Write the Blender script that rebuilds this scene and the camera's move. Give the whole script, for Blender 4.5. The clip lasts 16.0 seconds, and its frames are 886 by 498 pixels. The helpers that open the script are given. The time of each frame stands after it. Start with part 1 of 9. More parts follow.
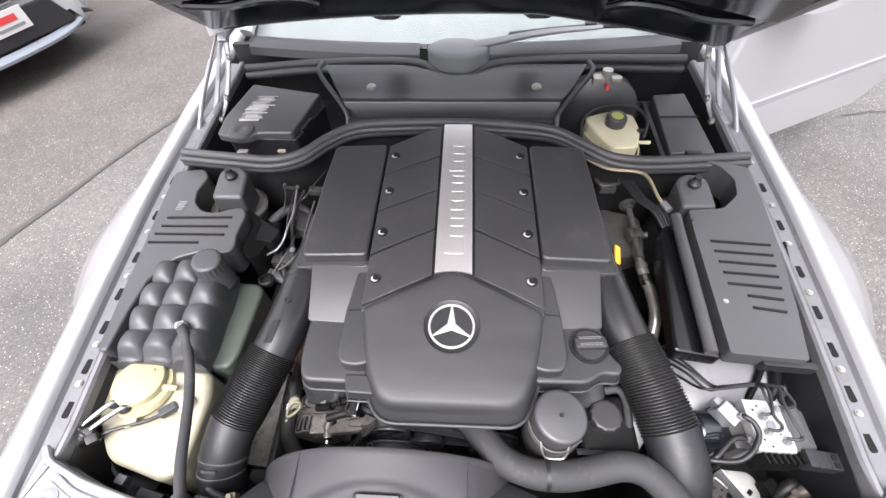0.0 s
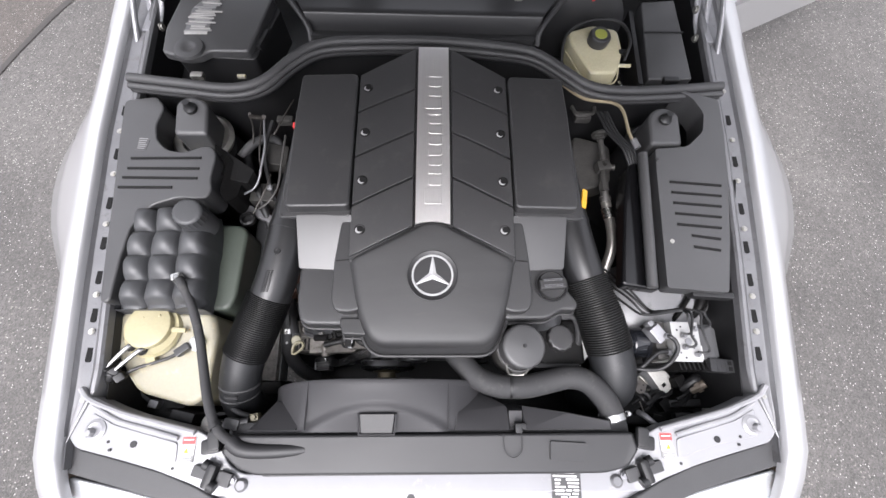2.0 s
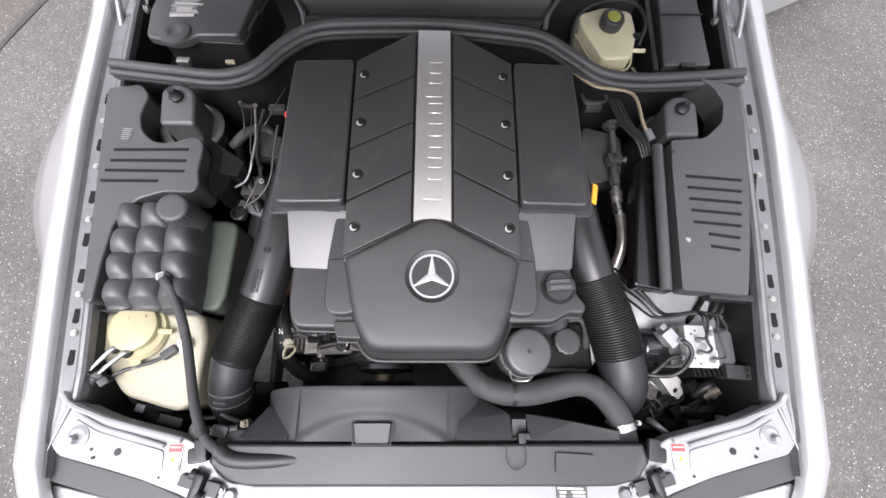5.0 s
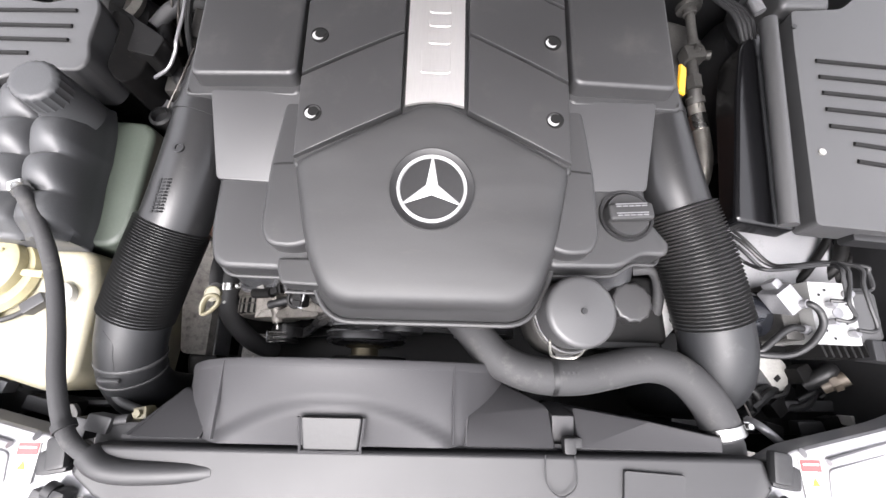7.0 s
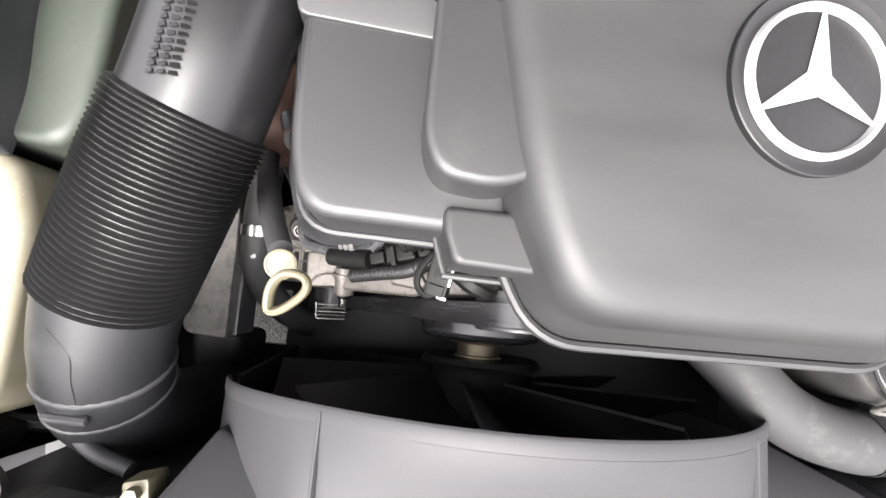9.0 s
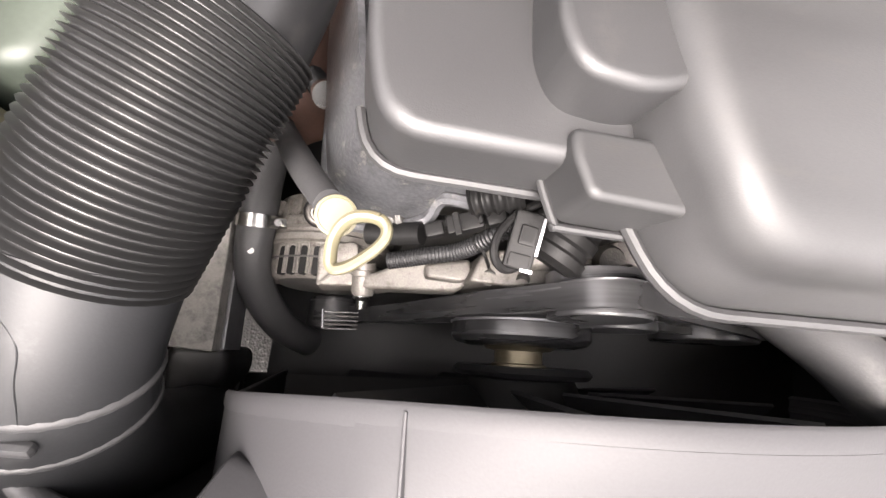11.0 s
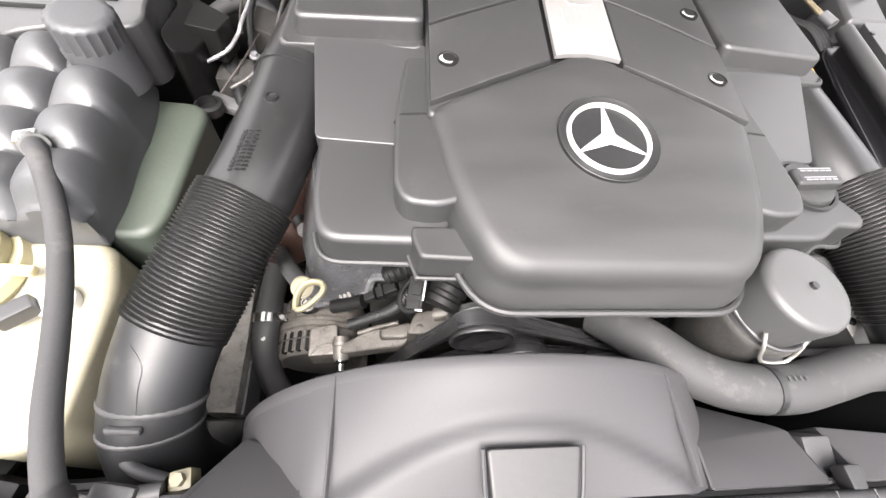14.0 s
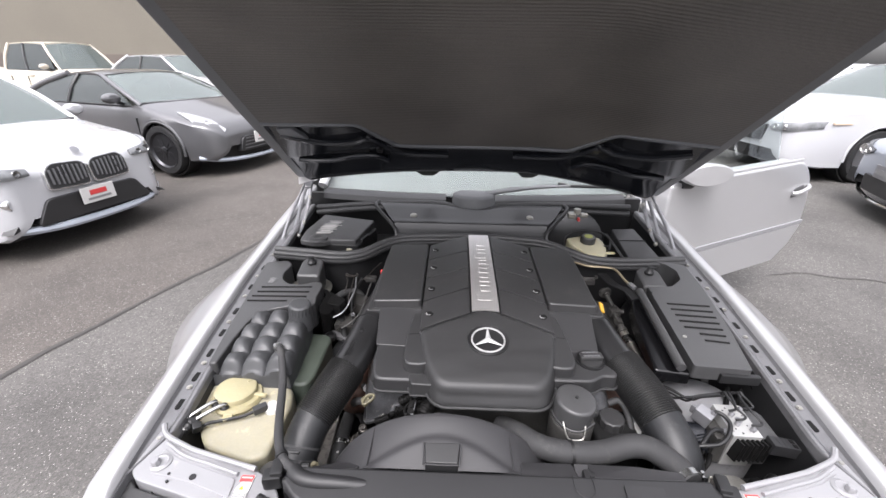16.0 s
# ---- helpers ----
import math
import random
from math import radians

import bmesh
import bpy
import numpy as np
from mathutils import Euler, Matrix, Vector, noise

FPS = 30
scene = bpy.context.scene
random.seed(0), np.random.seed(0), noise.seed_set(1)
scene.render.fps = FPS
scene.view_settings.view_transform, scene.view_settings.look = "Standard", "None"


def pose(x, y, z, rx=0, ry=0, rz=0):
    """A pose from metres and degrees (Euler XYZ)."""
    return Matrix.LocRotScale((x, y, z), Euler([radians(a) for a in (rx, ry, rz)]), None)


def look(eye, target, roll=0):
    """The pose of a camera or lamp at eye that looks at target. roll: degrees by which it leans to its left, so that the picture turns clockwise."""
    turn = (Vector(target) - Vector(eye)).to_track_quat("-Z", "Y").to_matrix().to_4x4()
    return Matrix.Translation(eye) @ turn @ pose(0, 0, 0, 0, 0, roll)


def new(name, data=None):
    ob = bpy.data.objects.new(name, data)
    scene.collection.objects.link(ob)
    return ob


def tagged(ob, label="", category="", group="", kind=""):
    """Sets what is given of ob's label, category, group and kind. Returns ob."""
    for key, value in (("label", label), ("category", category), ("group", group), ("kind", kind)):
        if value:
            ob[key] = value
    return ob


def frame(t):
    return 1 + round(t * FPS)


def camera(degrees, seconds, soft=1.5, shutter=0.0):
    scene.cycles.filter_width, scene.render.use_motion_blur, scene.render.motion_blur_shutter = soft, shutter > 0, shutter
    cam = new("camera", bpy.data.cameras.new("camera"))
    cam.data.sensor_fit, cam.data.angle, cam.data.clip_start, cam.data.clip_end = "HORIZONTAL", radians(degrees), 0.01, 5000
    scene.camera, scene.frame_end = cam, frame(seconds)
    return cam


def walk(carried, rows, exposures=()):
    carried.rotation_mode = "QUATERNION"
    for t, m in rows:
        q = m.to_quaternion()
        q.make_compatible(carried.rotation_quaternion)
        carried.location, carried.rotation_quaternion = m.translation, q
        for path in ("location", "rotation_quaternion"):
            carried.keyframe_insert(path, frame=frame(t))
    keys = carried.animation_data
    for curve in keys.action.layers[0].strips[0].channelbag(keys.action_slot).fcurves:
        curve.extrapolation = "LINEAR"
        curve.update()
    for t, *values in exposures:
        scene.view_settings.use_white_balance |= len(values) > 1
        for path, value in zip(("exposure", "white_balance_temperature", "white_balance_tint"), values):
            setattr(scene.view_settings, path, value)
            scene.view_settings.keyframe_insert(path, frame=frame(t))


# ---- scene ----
cam = camera(95.9, 16.0)
PATH = [
    (0, (0.017, 0.013, 1.451), (-0.082, 1.263, -0.107), -2.4),
    (0.5, (0.01, 0.033, 1.516), (-0.038, 1.031, -0.217), -2.4),
    (1, (0.006, 0.066, 1.549), (0.023, 0.888, -0.274), 1.1),
    (1.5, (-0.003, 0.104, 1.556), (0.082, 0.871, -0.29), 6.5),
    (2, (-0.003, 0.117, 1.571), (0.056, 0.824, -0.299), 4.8),
    (2.5, (-0.004, 0.125, 1.589), (0.06, 0.825, -0.283), 5.2),
    (3, (0.0, 0.135, 1.593), (0.046, 0.817, -0.287), 3.8),
    (5.3, (0.007, 0.155, 1.499), (0.047, 0.801, -0.394), 3.9),
    (5.5, (0.016, 0.157, 1.451), (0.005, 0.726, -0.466), -0.8),
    (6, (0.015, 0.149, 1.37), (0.027, 0.664, -0.562), 1.9),
    (6.5, (0.009, 0.131, 1.286), (0.002, 0.609, -0.656), 0.0),
    (7, (0.009, 0.14, 1.242), (0.034, 0.742, -0.665), 3.9),
    (7.5, (-0.027, 0.159, 1.186), (-0.017, 0.652, -0.752), 4.0),
    (8, (-0.088, 0.196, 1.115), (-0.058, 0.543, -0.855), 9.2),
    (8.5, (-0.148, 0.207, 1.051), (-0.051, 0.533, -0.92), 22.1),
    (8.7, (-0.175, 0.213, 1.024), (-0.037, 0.511, -0.949), 30.4),
    (10.8, (-0.252, 0.182, 0.921), (0.11, 0.656, -0.98), 41.8),
    (11, (-0.261, 0.173, 0.916), (0.095, 0.671, -0.944), 40.5),
    (11.5, (-0.28, 0.163, 0.912), (0.067, 0.711, -0.98), 37.5),
    (12, (-0.282, 0.163, 0.914), (0.04, 0.749, -0.971), 34.3),
    (12.5, (-0.281, 0.164, 0.922), (0.039, 0.805, -0.945), 31.5),
    (13, (-0.268, 0.159, 0.951), (0.03, 0.88, -0.89), 26.4),
    (13.5, (-0.241, 0.129, 0.998), (0.015, 0.938, -0.813), 20.2),
    (14, (-0.196, 0.071, 1.066), (0.042, 1.108, -0.627), 12.1),
    (14.5, (-0.146, -0.057, 1.14), (0.079, 1.242, -0.365), 6.8),
    (15, (-0.088, -0.283, 1.258), (0.08, 1.305, 0.052), 3.8),
    (15.5, (-0.093, -0.403, 1.383), (0.012, 1.341, 0.41), 2.1),
    (16, (-0.091, -0.428, 1.423), (-0.138, 1.381, 0.571), 0.8),
]
EXPOSURES = [(0,2.12,6400,15),(1.5,1.66,6350,15),(3,1.6,6350,15),(5.5,1.82,6400,16),(7,2.45,6500,15),(8.5,2.88,6600,14),(11,3.36,7050,17),(12.5,3.26,7050,17),(14,3.06,6800,14),(14.5,2.83,6650,14),(15,2.15,6500,15),(16,1.64,6450,15)]
walk(cam, [(t, look(eye, target, roll)) for t, eye, target, roll in PATH], EXPOSURES)

# ---------------------------------------------------------------- world, sun, exposure
world = bpy.data.worlds.new("sky")
scene.world = world
world.use_nodes = True
_n, _l = world.node_tree.nodes, world.node_tree.links
_sky = _n.new("ShaderNodeTexSky")
_sky.sky_type = "NISHITA"
_sky.sun_disc = False
_sky.sun_elevation, _sky.sun_rotation = radians(58), radians(200)
_sky.air_density, _sky.dust_density = 1.0, 3.0
_hsv = _n.new("ShaderNodeHueSaturation")
_hsv.inputs["Saturation"].default_value = 0.13
_l.new(_sky.outputs[0], _hsv.inputs["Color"])
# an overcast sky: brightest overhead, a third of that at the horizon
_co = _n.new("ShaderNodeTexCoord")
_sep = _n.new("ShaderNodeSeparateXYZ")
_l.new(_co.outputs["Generated"], _sep.inputs[0])
_grad = _n.new("ShaderNodeMapRange")
_grad.inputs["From Min"].default_value, _grad.inputs["From Max"].default_value = 0.0, 1.0
_grad.inputs["To Min"].default_value, _grad.inputs["To Max"].default_value = 0.35, 1.75
_l.new(_sep.outputs["Z"], _grad.inputs["Value"])
_mul = _n.new("ShaderNodeMix")
_mul.data_type, _mul.blend_type = "RGBA", "MULTIPLY"
_mul.inputs["Factor"].default_value = 1.0
_l.new(_hsv.outputs[0], _mul.inputs["A"])
_l.new(_grad.outputs[0], _mul.inputs["B"])
_l.new(_mul.outputs["Result"], _n["Background"].inputs["Color"])
_n["Background"].inputs["Strength"].default_value = 0.15
sun = new("sun", bpy.data.lights.new("sun", "SUN"))
sun.data.energy, sun.data.angle, sun.data.color = 0.85, radians(40), (1.0, 0.985, 0.965)
sun.matrix_world = look((-1.0, -3.0, 5.0), (0, 0, 0))


# ---------------------------------------------------------------- materials
def mat(name, base, rough=0.5, metal=0.0, var=0.15, scale=6.0, grain=300.0, bump=0.1, coat=0.0, rvar=0.1, spec=0.5, stretch=(1, 1, 1), dirt=None, dirt_amount=0.0, sss=0.0):
    """Painted, moulded or cast surface: base colour varied at a large and a fine scale, with fine relief."""
    m = bpy.data.materials.new(name)
    m.use_nodes = True
    n, l = m.node_tree.nodes, m.node_tree.links
    p = n["Principled BSDF"]
    co = n.new("ShaderNodeTexCoord")
    mp = n.new("ShaderNodeMapping")
    mp.inputs["Scale"].default_value = stretch
    l.new(co.outputs["Object"], mp.inputs["Vector"])
    big, fine = n.new("ShaderNodeTexNoise"), n.new("ShaderNodeTexNoise")
    big.inputs["Scale"].default_value, fine.inputs["Scale"].default_value = scale, grain
    big.inputs["Detail"].default_value, fine.inputs["Detail"].default_value = 5, 2
    for t in (big, fine):
        l.new(mp.outputs[0], t.inputs["Vector"])
    mixed = n.new("ShaderNodeMath")
    mixed.operation = "MULTIPLY_ADD"
    mixed.inputs[1].default_value = 0.35
    l.new(fine.outputs[0], mixed.inputs[0])
    sc = n.new("ShaderNodeMath")
    sc.operation = "MULTIPLY"
    sc.inputs[1].default_value = 0.65
    l.new(big.outputs[0], sc.inputs[0])
    l.new(sc.outputs[0], mixed.inputs[2])
    ramp = n.new("ShaderNodeValToRGB")
    e = ramp.color_ramp.elements
    e[0].position, e[1].position = 0.3, 0.7
    e[0].color = (*[c * (1 - var) for c in base], 1)
    e[1].color = (*[min(1, c * (1 + var)) for c in base], 1)
    l.new(mixed.outputs[0], ramp.inputs[0])
    colour = ramp.outputs[0]
    if dirt:
        dn = n.new("ShaderNodeTexNoise")
        dn.inputs["Scale"].default_value, dn.inputs["Detail"].default_value, dn.inputs["Roughness"].default_value = scale * 2.7, 8, 0.7
        l.new(mp.outputs[0], dn.inputs["Vector"])
        dr = n.new("ShaderNodeValToRGB")
        dr.color_ramp.elements[0].position, dr.color_ramp.elements[1].position = 0.62 - 0.25 * dirt_amount, 0.75
        l.new(dn.outputs[0], dr.inputs[0])
        mx = n.new("ShaderNodeMix")
        mx.data_type = "RGBA"
        l.new(dr.outputs[0], mx.inputs["Factor"])
        l.new(colour, mx.inputs["A"])
        mx.inputs["B"].default_value = (*dirt, 1)
        colour = mx.outputs["Result"]
    l.new(colour, p.inputs["Base Color"])
    rr = n.new("ShaderNodeMapRange")
    rr.inputs["To Min"].default_value, rr.inputs["To Max"].default_value = max(0.02, rough - rvar), min(1, rough + rvar)
    l.new(big.outputs[0], rr.inputs["Value"])
    l.new(rr.outputs[0], p.inputs["Roughness"])
    p.inputs["Metallic"].default_value = metal
    p.inputs["Specular IOR Level"].default_value = spec
    p.inputs["Coat Weight"].default_value = coat
    p.inputs["Coat Roughness"].default_value = 0.06
    if sss:
        p.inputs["Subsurface Weight"].default_value = sss
        p.inputs["Subsurface Radius"].default_value = (0.03, 0.025, 0.012)
        p.inputs["Subsurface Scale"].default_value = 0.5
    if bump:
        b = n.new("ShaderNodeBump")
        b.inputs["Strength"].default_value, b.inputs["Distance"].default_value = bump, 0.0006
        l.new(fine.outputs[0], b.inputs["Height"])
        l.new(b.outputs[0], p.inputs["Normal"])
    return m


def glass(name, tint, rough=0.0, alpha=1.0):
    m = bpy.data.materials.new(name)
    m.use_nodes = True
    p = m.node_tree.nodes["Principled BSDF"]
    p.inputs["Base Color"].default_value = (*tint, 1)
    p.inputs["Roughness"].default_value = rough
    p.inputs["Transmission Weight"].default_value = alpha
    p.inputs["IOR"].default_value = 1.45
    return m


M_COVER = mat("satin_black_moulding", (0.021, 0.021, 0.0215), 0.52, var=0.25, scale=30, grain=1400, bump=0.1, rvar=0.09, spec=0.46, stretch=(0.32, 1.2, 1), dirt=(0.026, 0.025, 0.024), dirt_amount=0.22)
M_PANEL = mat("matte_black_moulding", (0.024, 0.0238, 0.0245), 0.42, var=0.15, scale=5, grain=1400, bump=0.12, rvar=0.08, spec=0.55, dirt=(0.042, 0.041, 0.04), dirt_amount=0.3)
M_LEDGE = mat("grey_black_moulding", (0.022, 0.022, 0.0227), 0.48, var=0.12, scale=7, grain=1200, bump=0.15, spec=0.55, dirt=(0.035, 0.034, 0.033), dirt_amount=0.12)
M_SHROUD = mat("grey_moulded_plastic", (0.0275, 0.027, 0.0287), 0.58, spec=0.36, var=0.14, scale=5, grain=700, bump=0.1, rvar=0.05)
M_RADCOVER = mat("dark_grey_plastic", (0.012, 0.012, 0.013), 0.52, var=0.12, scale=6, grain=900, bump=0.15)
M_BOX = mat("weathered_black_plastic", (0.042, 0.042, 0.043), 0.42, var=0.15, scale=8, grain=900, bump=0.25)
M_PIPE = mat("smooth_black_pipe", (0.012, 0.012, 0.0125), 0.31, var=0.3, scale=9, grain=500, bump=0.05, rvar=0.05, spec=0.5, dirt=(0.03, 0.029, 0.028), dirt_amount=0.1)
M_BELLOWS = mat("black_bellows", (0.015, 0.015, 0.015), 0.36, var=0.2, scale=20, grain=600, bump=0.06)
M_RUBBER = mat("rubber", (0.034, 0.034, 0.035), 0.55, var=0.2, scale=12, grain=600, bump=0.2)
M_HOSE = mat("grey_black_hose", (0.03, 0.03, 0.031), 0.7, spec=0.3, dirt=(0.065, 0.063, 0.06), dirt_amount=0.3, var=0.2, scale=10, grain=700, bump=0.2)
# Near-black for bay walls and gaps, carrying their shade; also black plastic parts.
M_DARK = mat("bay_black_and_shade", (0.011, 0.011, 0.0116), 0.45, spec=0.42, var=0.3, scale=8, grain=200, bump=0.2)
M_ENGINE = mat("oily_engine_metal", (0.06, 0.058, 0.055), 0.55, 0.5, var=0.4, scale=25, grain=300, bump=0.4)
M_VALVE = mat("grey_crackle_cover", (0.062, 0.063, 0.067), 0.42, 0.4, var=0.55, scale=32, grain=380, bump=0.6, dirt=(0.22, 0.21, 0.19), dirt_amount=0.16)
M_ALU = mat("cast_aluminium", (0.135, 0.126, 0.115), 0.5, 0.4, var=0.45, scale=34, grain=600, bump=0.5, dirt=(0.035, 0.028, 0.022), dirt_amount=0.42)
M_STEEL = mat("bright_steel", (0.42, 0.42, 0.41), 0.25, 1.0, var=0.1, scale=30, grain=300, bump=0.05)
M_ZINC = mat("zinc_plate", (0.4, 0.39, 0.36), 0.36, 0.85, var=0.2, scale=40, grain=300, bump=0.1)
M_PAINT = mat("silver_paint", (0.43, 0.43, 0.437), 0.32, 0.5, var=0.03, scale=4, grain=2500, bump=0.03, coat=0.8, rvar=0.03)
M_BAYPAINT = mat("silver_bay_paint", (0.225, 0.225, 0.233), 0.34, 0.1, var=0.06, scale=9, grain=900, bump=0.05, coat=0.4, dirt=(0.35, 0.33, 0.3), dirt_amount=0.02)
# Silver paint in shade, put into this grey; also on small grey fittings.
M_RAIL = mat("shaded_rail_grey", (0.15, 0.15, 0.155), 0.36, 0.45, var=0.15, scale=18, grain=600, bump=0.1, dirt=(0.1, 0.095, 0.09), dirt_amount=0.25)
M_CREAM = mat("aged_cream_plastic", (0.26, 0.242, 0.18), 0.42, var=0.1, scale=9, grain=200, bump=0.06, sss=0.25, dirt=(0.5, 0.42, 0.26), dirt_amount=0.1)
M_CREAMCAP = mat("yellowed_cap_plastic", (0.29, 0.262, 0.16), 0.42, var=0.12, scale=14, grain=200, bump=0.08, sss=0.15)
M_DIP = mat("pale_yellow_plastic", (0.1, 0.09, 0.055), 0.5, var=0.06, scale=60, grain=400, bump=0.05)
M_GREENTANK = mat("green_tinted_tank", (0.04, 0.049, 0.039), 0.5, var=0.2, scale=8, grain=300, bump=0.05)
M_TANK = mat("black_tank_top", (0.038, 0.039, 0.041), 0.46, var=0.2, scale=14, grain=500, bump=0.15)
M_STRIP = mat("brushed_aluminium", (0.72, 0.7, 0.69), 0.36, 0.85, var=0.06, scale=8, grain=500, bump=0.15, stretch=(1, 0.02, 1))
M_EMBLEM = mat("white_chrome", (0.34, 0.34, 0.34), 0.3, 0.15, var=0.03, scale=20, grain=300, bump=0.0)
M_YELLOW = mat("yellow_tag", (0.55, 0.3, 0.02), 0.4, var=0.05)
M_RED = mat("red_print", (0.55, 0.05, 0.05), 0.5, var=0.08)
M_PAPER = mat("label_paper", (0.55, 0.545, 0.53), 0.55, var=0.05)
M_GREYINK = mat("grey_print", (0.2, 0.2, 0.2), 0.6, var=0.1)
# Stretched tone streaks paint the gloss running along the belt.
M_BELT = mat("ribbed_belt", (0.026, 0.026, 0.027), 0.27, var=0.7, scale=60, grain=300, bump=0.15, stretch=(0.06, 1, 0.06))
M_COPPER = mat("rusty_heat_shield", (0.09, 0.05, 0.038), 0.5, 0.5, var=0.3, scale=30)
M_CAPYG = mat("yellow_green_cap_mark", (0.22, 0.24, 0.04), 0.4, var=0.1)
M_SEAM = mat("tar_seam", (0.035, 0.032, 0.03), 0.7, var=0.3, scale=6, grain=80, bump=0.4)
M_WALL = mat("beige_stucco", (0.15, 0.137, 0.112), 0.85, var=0.08, scale=0.6, grain=20, bump=0.3)
M_WALLBAND = mat("brown_band", (0.11, 0.092, 0.08), 0.8, var=0.1, scale=1, grain=20)
M_TYRE = mat("tyre", (0.013, 0.013, 0.014), 0.7, var=0.2, scale=10, grain=100)
M_RIM = mat("alloy_rim", (0.3, 0.3, 0.31), 0.3, 0.9, var=0.08)
M_RIMDARK = mat("dark_alloy_rim", (0.06, 0.06, 0.065), 0.35, 0.8, var=0.1)
M_WHITECAR = mat("white_car_paint", (0.41, 0.415, 0.43), 0.25, 0.0, var=0.02, scale=2, coat=1.0, rvar=0.02, bump=0)
M_GREYCAR = mat("grey_car_paint", (0.105, 0.105, 0.11), 0.3, 0.4, var=0.03, scale=2, coat=1.0, rvar=0.02, bump=0)
M_SILVERCAR = mat("pale_silver_car_paint", (0.34, 0.37, 0.42), 0.28, 0.4, var=0.03, scale=2, coat=1.0, rvar=0.02, bump=0)
M_TRIM = mat("black_car_trim", (0.02, 0.02, 0.021), 0.4, var=0.1)
M_CABIN = mat("dark_cabin", (0.03, 0.03, 0.032), 0.8, var=0.3, scale=3)
M_CHROME = mat("chrome", (0.75, 0.75, 0.75), 0.12, 1.0, var=0.02)
M_LAMP = mat("lamp_lens", (0.35, 0.36, 0.37), 0.12, 0.3, var=0.15, scale=12, coat=1)
M_LAMPDARK = mat("dark_lamp_lens", (0.16, 0.165, 0.17), 0.1, 0.3, var=0.6, scale=14, coat=1)
M_LAMPBLACK = mat("black_lamp_lens", (0.03, 0.031, 0.034), 0.1, 0.2, var=0.7, scale=16, coat=1)
M_AMBER = mat("amber_lens", (0.6, 0.46, 0.36), 0.2, var=0.1)
M_GLASS = glass("clear_glass", (0.85, 0.92, 0.9))
# Tinted glass whose opaque pale share stands in for reflected sky.
M_CARGLASS = glass("sky_pale_car_glass", (0.3, 0.35, 0.34), 0.03, 0.7)
M_SOOT = mat("oily_black_plastic", (0.0065, 0.0064, 0.0064), 0.45, var=0.3, scale=60, grain=700, bump=0.15, spec=0.12, dirt=(0.02, 0.018, 0.016), dirt_amount=0.15)
M_ELBOW = mat("matte_blue_black_pipe", (0.012, 0.0125, 0.0135), 0.45, var=0.3, scale=8, grain=700, bump=0.08, rvar=0.06, spec=0.38, dirt=(0.04, 0.04, 0.041), dirt_amount=0.18)
M_OILYSTEEL = mat("oily_steel", (0.055, 0.05, 0.046), 0.4, 0.6, var=0.35, scale=70, grain=500, bump=0.15, dirt=(0.03, 0.026, 0.022), dirt_amount=0.3)
# Black that carries the shade of slots, grooves, holes and deep-set parts.
M_GROOVE = mat("recess_shade_black", (0.008, 0.008, 0.008), 0.7, var=0.1, spec=0.15)
M_SIDEGLASS = glass("dark_side_glass", (0.1, 0.115, 0.115), 0.02, 0.6)
M_COWL = mat("faded_black_panel", (0.026, 0.026, 0.027), 0.31, var=0.08, scale=6, grain=900, bump=0.05, rvar=0.04)
M_HINGE = mat("hinge_steel", (0.24, 0.24, 0.25), 0.35, 0.5, var=0.15, scale=20, grain=500, bump=0.1)
# Silver hood edge with its shade put into a blue-grey; also the liner trim.
M_FLANGE = mat("shaded_edge_grey", (0.115, 0.12, 0.129), 0.4, 0.3, var=0.1, scale=8, grain=600, bump=0.05)


